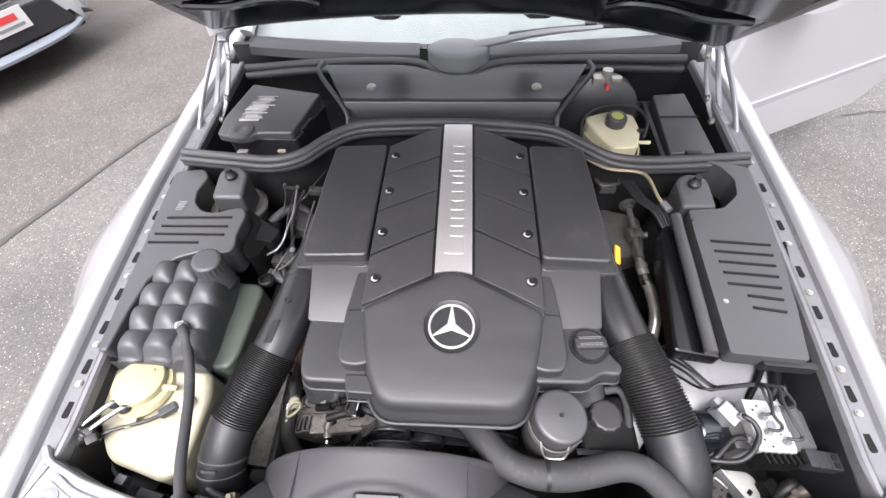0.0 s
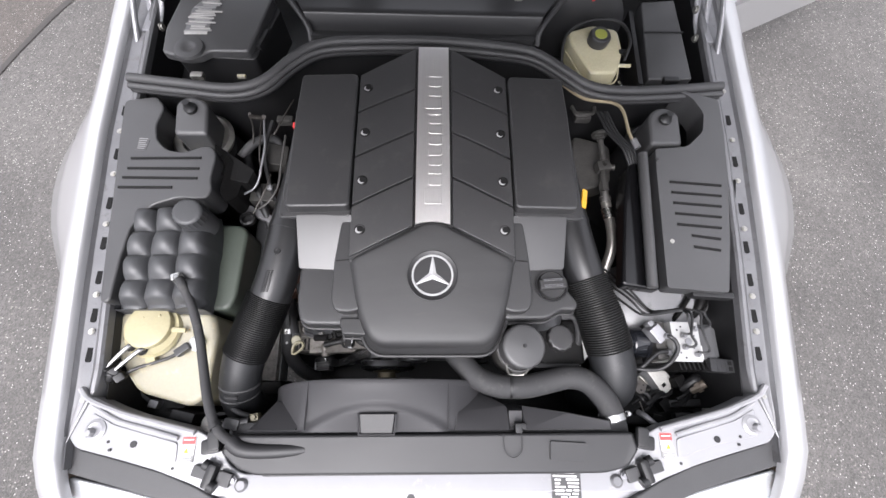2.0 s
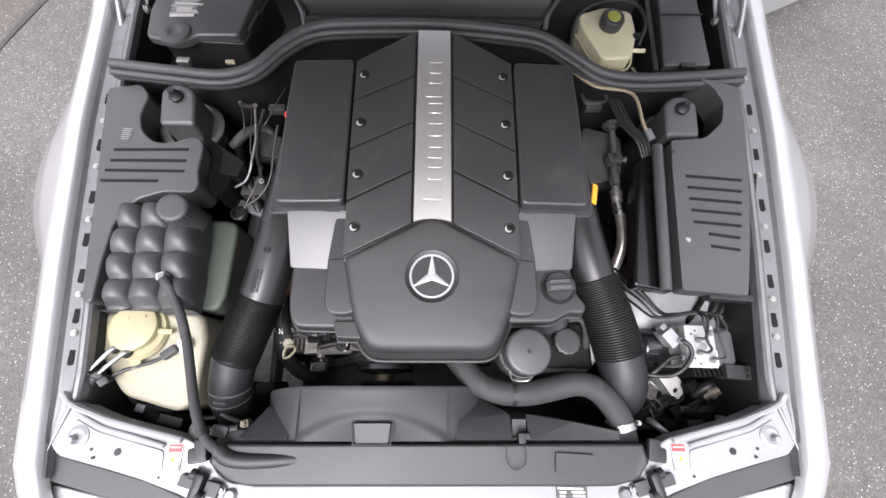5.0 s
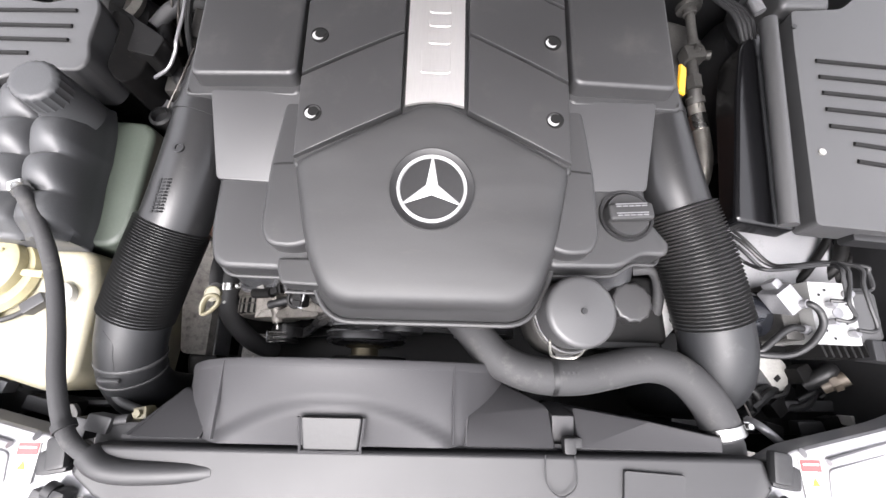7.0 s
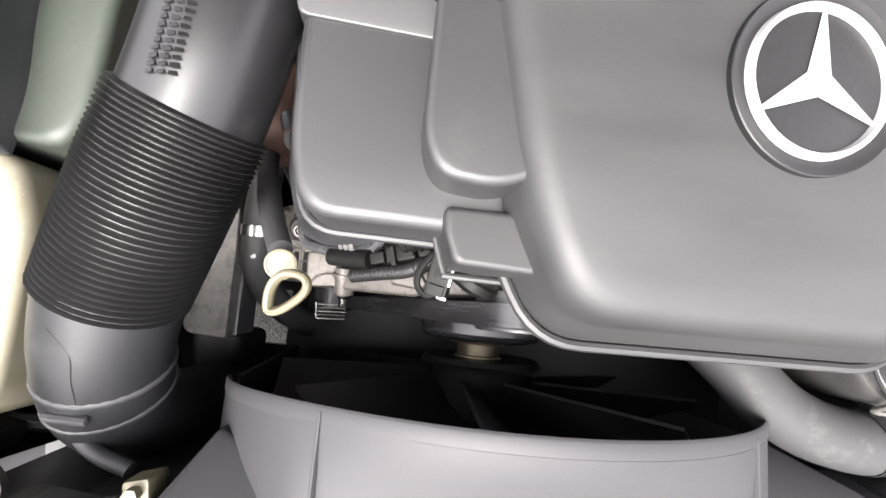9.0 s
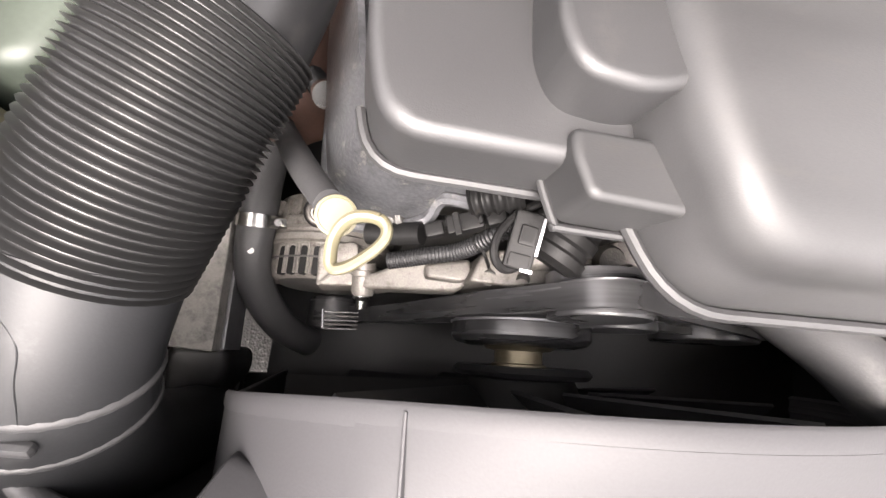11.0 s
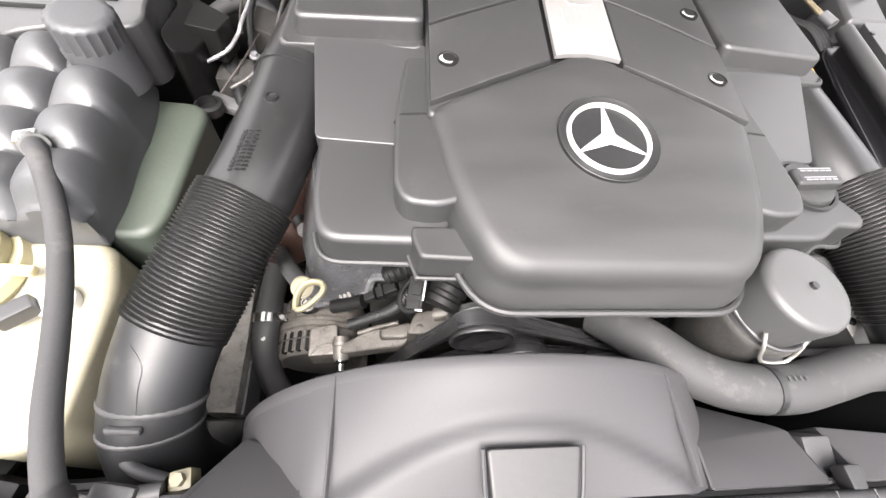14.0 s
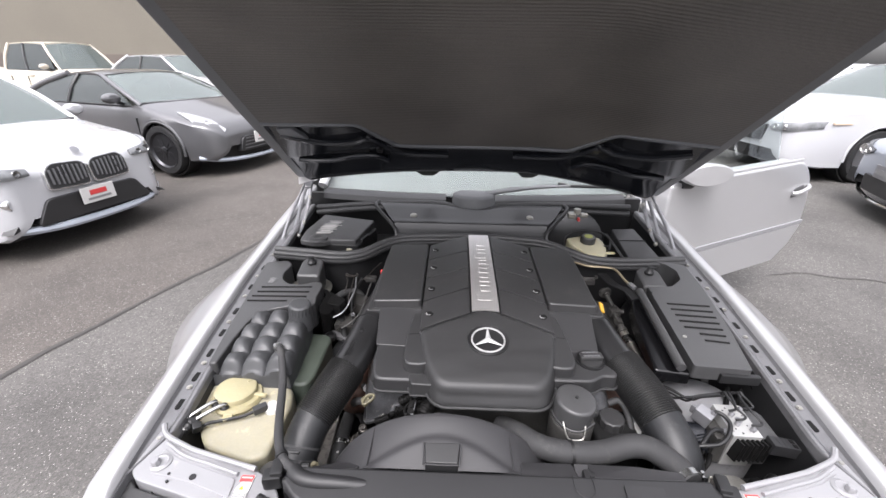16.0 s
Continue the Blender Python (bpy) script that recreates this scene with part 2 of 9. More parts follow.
def asphalt():
    m = bpy.data.materials.new("asphalt")
    m.use_nodes = True
    n, l = m.node_tree.nodes, m.node_tree.links
    p = n["Principled BSDF"]
    co = n.new("ShaderNodeTexCoord")
    stone = n.new("ShaderNodeTexVoronoi")
    stone.inputs["Scale"].default_value = 190
    big = n.new("ShaderNodeTexNoise")
    big.inputs["Scale"].default_value, big.inputs["Detail"].default_value = 1.3, 6
    mid = n.new("ShaderNodeTexNoise")
    mid.inputs["Scale"].default_value, mid.inputs["Detail"].default_value = 25, 6
    for t in (stone, big, mid):
        l.new(co.outputs["Object"], t.inputs["Vector"])
    # two pours meet at the seam: a browner one beyond it
    sep = n.new("ShaderNodeSeparateXYZ")
    l.new(co.outputs["Object"], sep.inputs[0])
    line = n.new("ShaderNodeMath")
    line.operation = "MULTIPLY_ADD"
    line.inputs[1].default_value, line.inputs[2].default_value = -0.358, 2.727
    l.new(sep.outputs["Y"], line.inputs[0])
    side = n.new("ShaderNodeMath")
    side.operation = "ADD"
    l.new(sep.outputs["X"], side.inputs[0])
    l.new(line.outputs[0], side.inputs[1])
    step = n.new("ShaderNodeMath")
    step.operation = "GREATER_THAN"
    step.inputs[1].default_value = 0.0
    l.new(side.outputs[0], step.inputs[0])
    pour = n.new("ShaderNodeMix")
    pour.data_type = "RGBA"
    pour.inputs["A"].default_value, pour.inputs["B"].default_value = (0.080, 0.0715, 0.065, 1), (0.086, 0.082, 0.078, 1)
    l.new(step.outputs[0], pour.inputs["Factor"])
    r1 = n.new("ShaderNodeValToRGB")
    r1.color_ramp.elements[0].color, r1.color_ramp.elements[1].color = (0.8, 0.8, 0.8, 1), (1.15, 1.14, 1.13, 1)
    r1.color_ramp.elements[0].position, r1.color_ramp.elements[1].position = 0.1, 0.86
    _e = r1.color_ramp.elements.new(0.9)
    _e.color = (1.9, 1.87, 1.8, 1)
    r1.color_ramp.elements[0].color = (0.6, 0.6, 0.6, 1)
    l.new(stone.outputs["Color"], r1.inputs[0])
    r2 = n.new("ShaderNodeMapRange")
    r2.inputs["From Min"].default_value, r2.inputs["From Max"].default_value = 0.3, 0.7
    r2.inputs["To Min"].default_value, r2.inputs["To Max"].default_value = 0.75, 1.2
    l.new(big.outputs[0], r2.inputs["Value"])
    r3 = n.new("ShaderNodeMapRange")
    r3.inputs["From Min"].default_value, r3.inputs["From Max"].default_value = 0.3, 0.7
    r3.inputs["To Min"].default_value, r3.inputs["To Max"].default_value = 0.88, 1.1
    l.new(mid.outputs[0], r3.inputs["Value"])
    col = pour.outputs["Result"]
    for s in (r1.outputs[0], r2.outputs[0], r3.outputs[0]):
        mx = n.new("ShaderNodeMix")
        mx.data_type, mx.blend_type = "RGBA", "MULTIPLY"
        mx.inputs["Factor"].default_value = 1
        l.new(col, mx.inputs["A"])
        l.new(s, mx.inputs["B"])
        col = mx.outputs["Result"]
    chip = n.new("ShaderNodeTexVoronoi")
    chip.inputs["Scale"].default_value = 105
    l.new(co.outputs["Object"], chip.inputs["Vector"])
    small = n.new("ShaderNodeMath")
    small.operation = "LESS_THAN"
    small.inputs[1].default_value = 0.27
    l.new(chip.outputs["Distance"], small.inputs[0])
    rgb = n.new("ShaderNodeSeparateColor")
    l.new(chip.outputs["Color"], rgb.inputs[0])
    rare = n.new("ShaderNodeMath")
    rare.operation = "GREATER_THAN"
    rare.inputs[1].default_value = 0.85
    l.new(rgb.outputs[0], rare.inputs[0])
    both = n.new("ShaderNodeMath")
    both.operation = "MULTIPLY"
    l.new(small.outputs[0], both.inputs[0])
    l.new(rare.outputs[0], both.inputs[1])
    pale = n.new("ShaderNodeMix")
    pale.data_type = "RGBA"
    l.new(both.outputs[0], pale.inputs["Factor"])
    l.new(col, pale.inputs["A"])
    pale.inputs["B"].default_value = (0.3, 0.292, 0.275, 1)
    col = pale.outputs["Result"]
    l.new(col, p.inputs["Base Color"])
    p.inputs["Roughness"].default_value = 0.85
    b = n.new("ShaderNodeBump")
    b.inputs["Strength"].default_value, b.inputs["Distance"].default_value = 0.5, 0.003
    l.new(stone.outputs["Distance"], b.inputs["Height"])
    l.new(b.outputs[0], p.inputs["Normal"])
    return m


def liner():
    """Felt hood liner with fine cross ribs."""
    m = mat("felt_liner", (0.088, 0.081, 0.074), 0.55, var=0.6, scale=2.4, grain=500, bump=0.3, rvar=0.2)
    n, l = m.node_tree.nodes, m.node_tree.links
    p = n["Principled BSDF"]
    co = n.new("ShaderNodeTexCoord")
    w = n.new("ShaderNodeTexWave")
    w.bands_direction = "Y"
    w.inputs["Scale"].default_value, w.inputs["Distortion"].default_value, w.inputs["Detail Scale"].default_value = 45, 1.6, 0.35
    l.new(co.outputs["Object"], w.inputs["Vector"])
    b = n.new("ShaderNodeBump")
    b.inputs["Strength"].default_value, b.inputs["Distance"].default_value = 0.32, 0.002
    l.new(w.outputs["Fac"], b.inputs["Height"])
    l.new(b.outputs[0], p.inputs["Normal"])
    return m


M_LINER = liner()
M_ASPHALT = asphalt()

# ---------------------------------------------------------------- building blocks
ORIGIN = {}


def finish(bm, sharp=38):
    bmesh.ops.recalc_face_normals(bm, faces=bm.faces)
    for f in bm.faces:
        f.smooth = True
    for e in bm.edges:
        if len(e.link_faces) == 2 and e.calc_face_angle(0) > radians(sharp):
            e.smooth = False
    return bm


def to_object(name, bm, material, at, sharp=38, weighted=True):
    finish(bm, sharp)
    bmesh.ops.translate(bm, verts=bm.verts, vec=-Vector(at))
    me = bpy.data.meshes.new(name)
    bm.to_mesh(me)
    bm.free()
    me.materials.append(material)
    ob = new(name, me)
    if weighted and len(me.polygons) < 3000:
        w = ob.modifiers.new("even_normals", "WEIGHTED_NORMAL")
        w.keep_sharp = True
    return ob


def thing(name, at, label, category, group="", kind=""):
    """An Empty at the thing's base; its parts are built in world places."""
    ob = new(name)
    ob.empty_display_size = 0.02
    ob.location = at
    ORIGIN[ob] = Vector(at)
    return tagged(ob, label, category, group, kind)


def part(name, bm, material, parent, label="", sharp=38):
    ob = to_object(name, bm, material, ORIGIN[parent], sharp)
    ob.parent = parent
    ORIGIN[ob] = ORIGIN[parent]
    if label:
        ob["label"] = label
    return ob


def solo(name, bm, material, at, label, category, group="", kind="", sharp=38):
    ob = to_object(name, bm, material, at, sharp)
    ob.location = at
    ORIGIN[ob] = Vector(at)
    return tagged(ob, label, category, group, kind)


def merge(*bms):
    out = bms[0]
    for b in bms[1:]:
        me = bpy.data.meshes.new("tmp")
        b.to_mesh(me)
        b.free()
        out.from_mesh(me)
        bpy.data.meshes.remove(me)
    return out


def moved(bm, m):
    bmesh.ops.transform(bm, matrix=m, verts=bm.verts)
    return bm


def box(c, s, rot=(0, 0, 0), bev=0.003, seg=2):
    bm = bmesh.new()
    bmesh.ops.create_cube(bm, size=1.0)
    bmesh.ops.scale(bm, vec=s, verts=bm.verts)
    if bev:
        bmesh.ops.bevel(bm, geom=list(bm.edges), offset=min(bev, 0.45 * min(s)), segments=seg, affect="EDGES", profile=0.6)
    return moved(bm, pose(*c, *rot))


def rounded(pts, r, n=4):
    """A closed outline with its corners rounded; r: one radius or one for each corner."""
    out, k = [], len(pts)
    for i in range(k):
        a, b, c = Vector(pts[i - 1]), Vector(pts[i]), Vector(pts[(i + 1) % k])
        rr = r[i] if isinstance(r, (list, tuple)) else r
        rr = min(rr, 0.48 * (a - b).length, 0.48 * (c - b).length)
        if rr < 1e-4:
            out.append(tuple(b))
            continue
        p, q = b + (a - b).normalized() * rr, b + (c - b).normalized() * rr
        for j in range(n + 1):
            t = j / n
            out.append(tuple((1 - t) ** 2 * p + 2 * t * (1 - t) * b + t * t * q))
    return out


def prism(outline, z0, z1, bev=0.004, seg=3, draft=0.0):
    """An upright solid over an outline; z0 and z1: numbers or functions of (x, y)."""
    f0 = z0 if callable(z0) else (lambda x, y: z0)
    f1 = z1 if callable(z1) else (lambda x, y: z1)
    cx, cy = sum(p[0] for p in outline) / len(outline), sum(p[1] for p in outline) / len(outline)
    bm = bmesh.new()
    lo = [bm.verts.new((cx + (x - cx) * (1 + draft), cy + (y - cy) * (1 + draft), f0(x, y))) for x, y in outline]
    hi = [bm.verts.new((x, y, f1(x, y))) for x, y in outline]
    bm.faces.new(lo)
    top = bm.faces.new(hi)
    k = len(outline)
    for i in range(k):
        bm.faces.new((lo[i], lo[(i + 1) % k], hi[(i + 1) % k], hi[i]))
    bmesh.ops.recalc_face_normals(bm, faces=bm.faces)
    if bev:
        bmesh.ops.bevel(bm, geom=list(top.edges), offset=bev, segments=seg, affect="EDGES", profile=0.5, clamp_overlap=True)
    bmesh.ops.triangulate(bm, faces=[f for f in bm.faces if len(f.verts) > 4])
    return bm


def lathe(profile, m=None, seg=28, caps=True):
    """A turned solid: (radius, height) pairs round the local z axis."""
    bm = bmesh.new()
    rings = []
    for r, z in profile:
        if r < 1e-5:
            rings.append([bm.verts.new((0, 0, z))])
        else:
            rings.append([bm.verts.new((r * math.cos(2 * math.pi * i / seg), r * math.sin(2 * math.pi * i / seg), z)) for i in range(seg)])
    for a, b in zip(rings, rings[1:]):
        for i in range(seg):
            j = (i + 1) % seg
            vs = ([a[0]] if len(a) == 1 else [a[i], a[j]]) + ([b[0]] if len(b) == 1 else [b[j], b[i]])
            if len(vs) > 2:
                bm.faces.new(vs)
    for ring in (rings[0], rings[-1]):
        if caps and len(ring) > 2:
            bm.faces.new(ring)
    return moved(bm, m) if m is not None else bm


def along(a, b):
    """The pose at a whose z axis points to b."""
    a, b = Vector(a), Vector(b)
    return Matrix.Translation(a) @ (b - a).to_track_quat("Z", "Y").to_matrix().to_4x4()


def rod(a, b, r, seg=12):
    h = (Vector(b) - Vector(a)).length
    return lathe([(0, 0), (r, 0), (r, h), (0, h)], along(a, b), seg)


def curve_points(pts, n=8):
    """A smooth line through the points."""
    P = [Vector(p) for p in pts]
    P = [P[0] * 2 - P[1]] + P + [P[-1] * 2 - P[-2]]
    out = []
    for i in range(1, len(P) - 2):
        p0, p1, p2, p3 = P[i - 1:i + 3]
        for j in range(n):
            t = j / n
            out.append(0.5 * (2 * p1 + (p2 - p0) * t + (2 * p0 - 5 * p1 + 4 * p2 - p3) * t * t + (3 * p1 - p0 - 3 * p2 + p3) * t ** 3))
    out.append(P[-2])
    return out


def tube(pts, r, seg=14, n=8, smooth=True, squash=1.0):
    """A pipe along a line; r: a radius or a function of the way along, 0 to 1."""
    C = curve_points(pts, n) if smooth else [Vector(p) for p in pts]
    rf = r if callable(r) else (lambda u: r)
    T = [(C[min(i + 1, len(C) - 1)] - C[max(i - 1, 0)]).normalized() for i in range(len(C))]
    up = Vector((0, 0, 1)) if abs(T[0].z) < 0.9 else Vector((0, 1, 0))
    N = (up - T[0] * up.dot(T[0])).normalized()
    bm, rings = bmesh.new(), []
    for i, c in enumerate(C):
        N = (N - T[i] * N.dot(T[i])).normalized()
        B = T[i].cross(N)
        rr = rf(i / (len(C) - 1))
        rings.append([bm.verts.new(c + rr * (squash * math.cos(a) * N + math.sin(a) * B)) for a in (2 * math.pi * k / seg for k in range(seg))])
    for a, b in zip(rings, rings[1:]):
        for k in range(seg):
            bm.faces.new((a[k], a[(k + 1) % seg], b[(k + 1) % seg], b[k]))
    bm.faces.new(rings[0][::-1]), bm.faces.new(rings[-1])
    return bm


def loft(rows, closed=False):
    """A sheet through rows of points."""
    bm = bmesh.new()
    V = [[bm.verts.new(p) for p in row] for row in rows]
    k = len(rows[0])
    for a, b in zip(V, V[1:]):
        for i in range(k if closed else k - 1):
            j = (i + 1) % k
            bm.faces.new((a[i], a[j], b[j], b[i]))
    return bm


def sheet(rows, thick, way=None):
    """A sheet through rows of points, given thickness below."""
    bm = loft(rows)
    bmesh.ops.recalc_face_normals(bm, faces=bm.faces)
    bm.normal_update()
    up = sum((f.normal * f.calc_area() for f in bm.faces), Vector())
    if up.dot(Vector(way or (0, 0, 1))) < 0:
        bmesh.ops.reverse_faces(bm, faces=bm.faces)
    bm.normal_update()
    bmesh.ops.solidify(bm, geom=list(bm.faces), thickness=thick)
    return bm


def lerp(table, t):
    """Value at t of a table of (t, value) rows."""
    if t <= table[0][0]:
        return table[0][1]
    for (a, va), (b, vb) in zip(table, table[1:]):
        if t <= b:
            return va + (vb - va) * (t - a) / (b - a)
    return table[-1][1]


def bolt(parent, c, r=0.006, h=0.006, material=None, name="bolt", axis=(0, 0, 1)):
    top = Vector(c) + Vector(axis) * h
    prof = [(0, 0), (r * 1.5, 0), (r * 1.5, h * 0.3), (r, h * 0.3), (r, h), (0, h)]
    return part(name, lathe(prof, along(c, top), 8), material or M_STEEL, parent)


def clamp(parent, c, axis, r, w=0.012):
    """A worm-drive hose clamp with its screw."""
    a = Vector(c) - Vector(axis).normalized() * w / 2
    m = along(a, Vector(c))
    ob = part("hose_clamp", lathe([(r, 0), (r + 0.0018, 0), (r + 0.0018, w), (r, w)], m, 24), M_STEEL, parent, "bright steel worm-drive clamp")
    side = m.to_3x3() @ Vector((1, 0, 0))
    p = Vector(c) + side * (r + 0.004)
    part("clamp_screw", merge(box(p, (0.012, 0.009, 0.009), bev=0.001), rod(p, p + m.to_3x3() @ Vector((0, 0.014, 0)), 0.0035, 8)), M_STEEL, ob)
    return ob

# ---------------------------------------------------------------- ground
def ground_z(x):
    """The lot falls gently away on one side."""
    return -0.06 * max(0.0, min(-x - 1.5, 2.5))


solo("ground", loft([[(x, y, ground_z(x)) for x in (-150, -20, -12, -6, -4, -3, -2.5, -2, -1.5, 0, 2, 6, 20, 150)] for y in (-150, -20, -4, 0, 4, 10, 30, 150)]), M_ASPHALT, (0, 0, 0),
     "worn grey asphalt of the car lot with pale stones", "ground", kind="structure")


def seam_x(y):
    return -2.727 + 0.358 * y + 0.02 * math.sin(3.1 * y) + 0.012 * math.sin(9 * y)


_rows = []
for i in range(60):
    _y = -6 + i * 0.25
    _w = 0.022 + 0.012 * noise.noise((0, _y * 2, 3))
    _rows.append([(x, _y, ground_z(x) + 0.004) for x in (seam_x(_y) - _w, seam_x(_y) + _w)])
solo("tar_seam", loft(_rows), M_SEAM, (-2.5, 0, 0.004), "dark tar seam between two asphalt pours", "ground seam", kind="structure")
_rows = []
for i in range(30):
    _x = 2.3 + i * 0.1
    _y = 2.35 - 0.25 * (_x - 2.3) + 0.05 * math.sin(5 * _x) + 0.03 * math.sin(13 * _x)
    _rows.append([(_x, _y - 0.006, 0.004), (_x, _y + 0.007, 0.004)])
solo("asphalt_crack", loft(_rows), M_SEAM, (3, 2, 0.004), "thin dark crack in the asphalt", "crack", kind="structure")

# ---------------------------------------------------------------- the silver car
W_TABLE = [(-0.06, 0.672), (0.05, 0.688), (0.19, 0.705), (0.42, 0.731), (0.70, 0.757), (1.10, 0.775), (1.6, 0.785)]
OUT_TABLE = [(-0.1, 0.745), (0.05, 0.775), (0.2, 0.795), (0.32, 0.83), (0.42, 0.88), (0.52, 0.922), (0.62, 0.938), (0.72, 0.93), (0.82, 0.895), (0.92, 0.86), (1.6, 0.86)]


def rim_w(y):
    return lerp(W_TABLE, y)


def rim_z(y):
    return 0.73 + 0.075 * y


car = thing("car", (0, 0.6, 0), "silver convertible with its hood raised and one door open, on asphalt", "car")

for s, side in ((-1, "fender"), (1, "fender")):
    rows = []
    for i in range(34):
        y = -0.075 + i * 0.048
        w, z, o = rim_w(y), rim_z(y), lerp(OUT_TABLE, y)
        drop = max(0.0, -y) * 0.5
        z -= drop
        rows.append([(s * a, y, b) for a, b in ((w - 0.002, z - 0.016), (w, z + 0.003), (w + 0.010, z + 0.009), (w + 0.03, z + 0.006), (w + 0.05, z - 0.006),
                                                (w + 0.55 * (o - w), z - 0.035), (o - 0.012, z - 0.09), (o, z - 0.15), (o + 0.004, 0.52), (o - 0.01, 0.4), (o - 0.04, 0.28))])
    part("fender", sheet(rows, 0.003, (0, 0, 1)), M_PAINT, car, sharp=60)
    # gutter rail with its slots and screws
    rows = []
    for i in range(30):
        y = -0.0 + i * 0.045
        w, z = rim_w(y), rim_z(y)
        k = 0.12 + 0.88 * min(1, max(0, (y - 0.045) / 0.10))
        rows.append([(s * (w - k * a), y, z - b) for a, b in ((0.003, 0.006), (0.008, 0.013), (0.014, 0.0145), (0.034, 0.0145), (0.039, 0.009), (0.044, 0.007),
                                                              (0.05, 0.008), (0.054, 0.013), (0.056, 0.045))])
    rail = part("gutter_rail", sheet(rows, 0.002, (0, 0, 1)), M_RAIL, car, "gutter rail in shaded silver-grey with oblong slots", sharp=30)
    for y in (0.208, 0.286, 0.365, 0.44, 0.533, 0.655, 0.77):
        w, z = rim_w(y) - 0.025, rim_z(y) - 0.0125
        o = rounded([(s * (w - 0.0055), y - 0.018), (s * (w + 0.0055), y - 0.018), (s * (w + 0.0075), y + 0.018), (s * (w - 0.0035), y + 0.018)], 0.005, 3)
        # A dark prism in place of a hole, its shade in the colour.
        part("slot", prism(o, z - 0.006, z - 0.0012, bev=0), M_GROOVE, rail)
    for y in (0.12, 0.25, 0.325, 0.48, 0.6, 0.71, 0.85):
        bolt(rail, (s * (rim_w(y) - 0.024), y, rim_z(y) - 0.0125), 0.0045, 0.003, M_ZINC, "screw")
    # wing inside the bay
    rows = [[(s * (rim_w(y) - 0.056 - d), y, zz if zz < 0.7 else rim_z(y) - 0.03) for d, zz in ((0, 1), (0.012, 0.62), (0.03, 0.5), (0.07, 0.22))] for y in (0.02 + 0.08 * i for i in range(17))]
    # The bay's shade on the inner wing is put into M_DARK.
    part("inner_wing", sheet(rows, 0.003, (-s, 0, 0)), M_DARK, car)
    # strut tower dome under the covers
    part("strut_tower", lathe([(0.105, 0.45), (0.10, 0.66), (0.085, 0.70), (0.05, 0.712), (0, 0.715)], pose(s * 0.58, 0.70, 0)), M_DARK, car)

# pale front cross panel
def cross_z(x, y):
    return 0.7 + 0.022 * min(1, max(0, (abs(x) - 0.3) / 0.2)) + 0.05 * max(-0.2, min(0.2, y))


_half = [(-0.40, -0.048), (-0.44, -0.028), (-0.507, -0.003), (-0.58, 0.016), (-0.664, 0.036), (-0.684, 0.058), (-0.679, 0.15), (-0.657, 0.128), (-0.611, 0.109), (-0.57, 0.095), (-0.448, 0.066), (-0.408, 0.044), (-0.394, 0.026), (-0.386, 0.008), (-0.357, -0.012)]
_out = rounded(_half + [(-x, y) for x, y in reversed(_half)], 0.012, 3)
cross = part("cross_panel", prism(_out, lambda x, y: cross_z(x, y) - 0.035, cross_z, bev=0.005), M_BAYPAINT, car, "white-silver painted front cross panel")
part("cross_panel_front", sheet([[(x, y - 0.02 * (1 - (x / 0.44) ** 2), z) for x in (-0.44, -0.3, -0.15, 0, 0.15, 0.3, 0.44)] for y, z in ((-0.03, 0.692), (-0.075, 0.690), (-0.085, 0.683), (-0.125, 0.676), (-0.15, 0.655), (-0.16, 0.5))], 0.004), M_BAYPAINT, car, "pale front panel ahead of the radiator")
part("latch_recess", prism(rounded([(-0.10, -0.098), (0.06, -0.098), (0.04, -0.125), (-0.08, -0.125)], 0.008), 0.66, lambda x, y: 0.6845 + 0.1 * (y + 0.09), bev=0.001), M_RAIL, car)
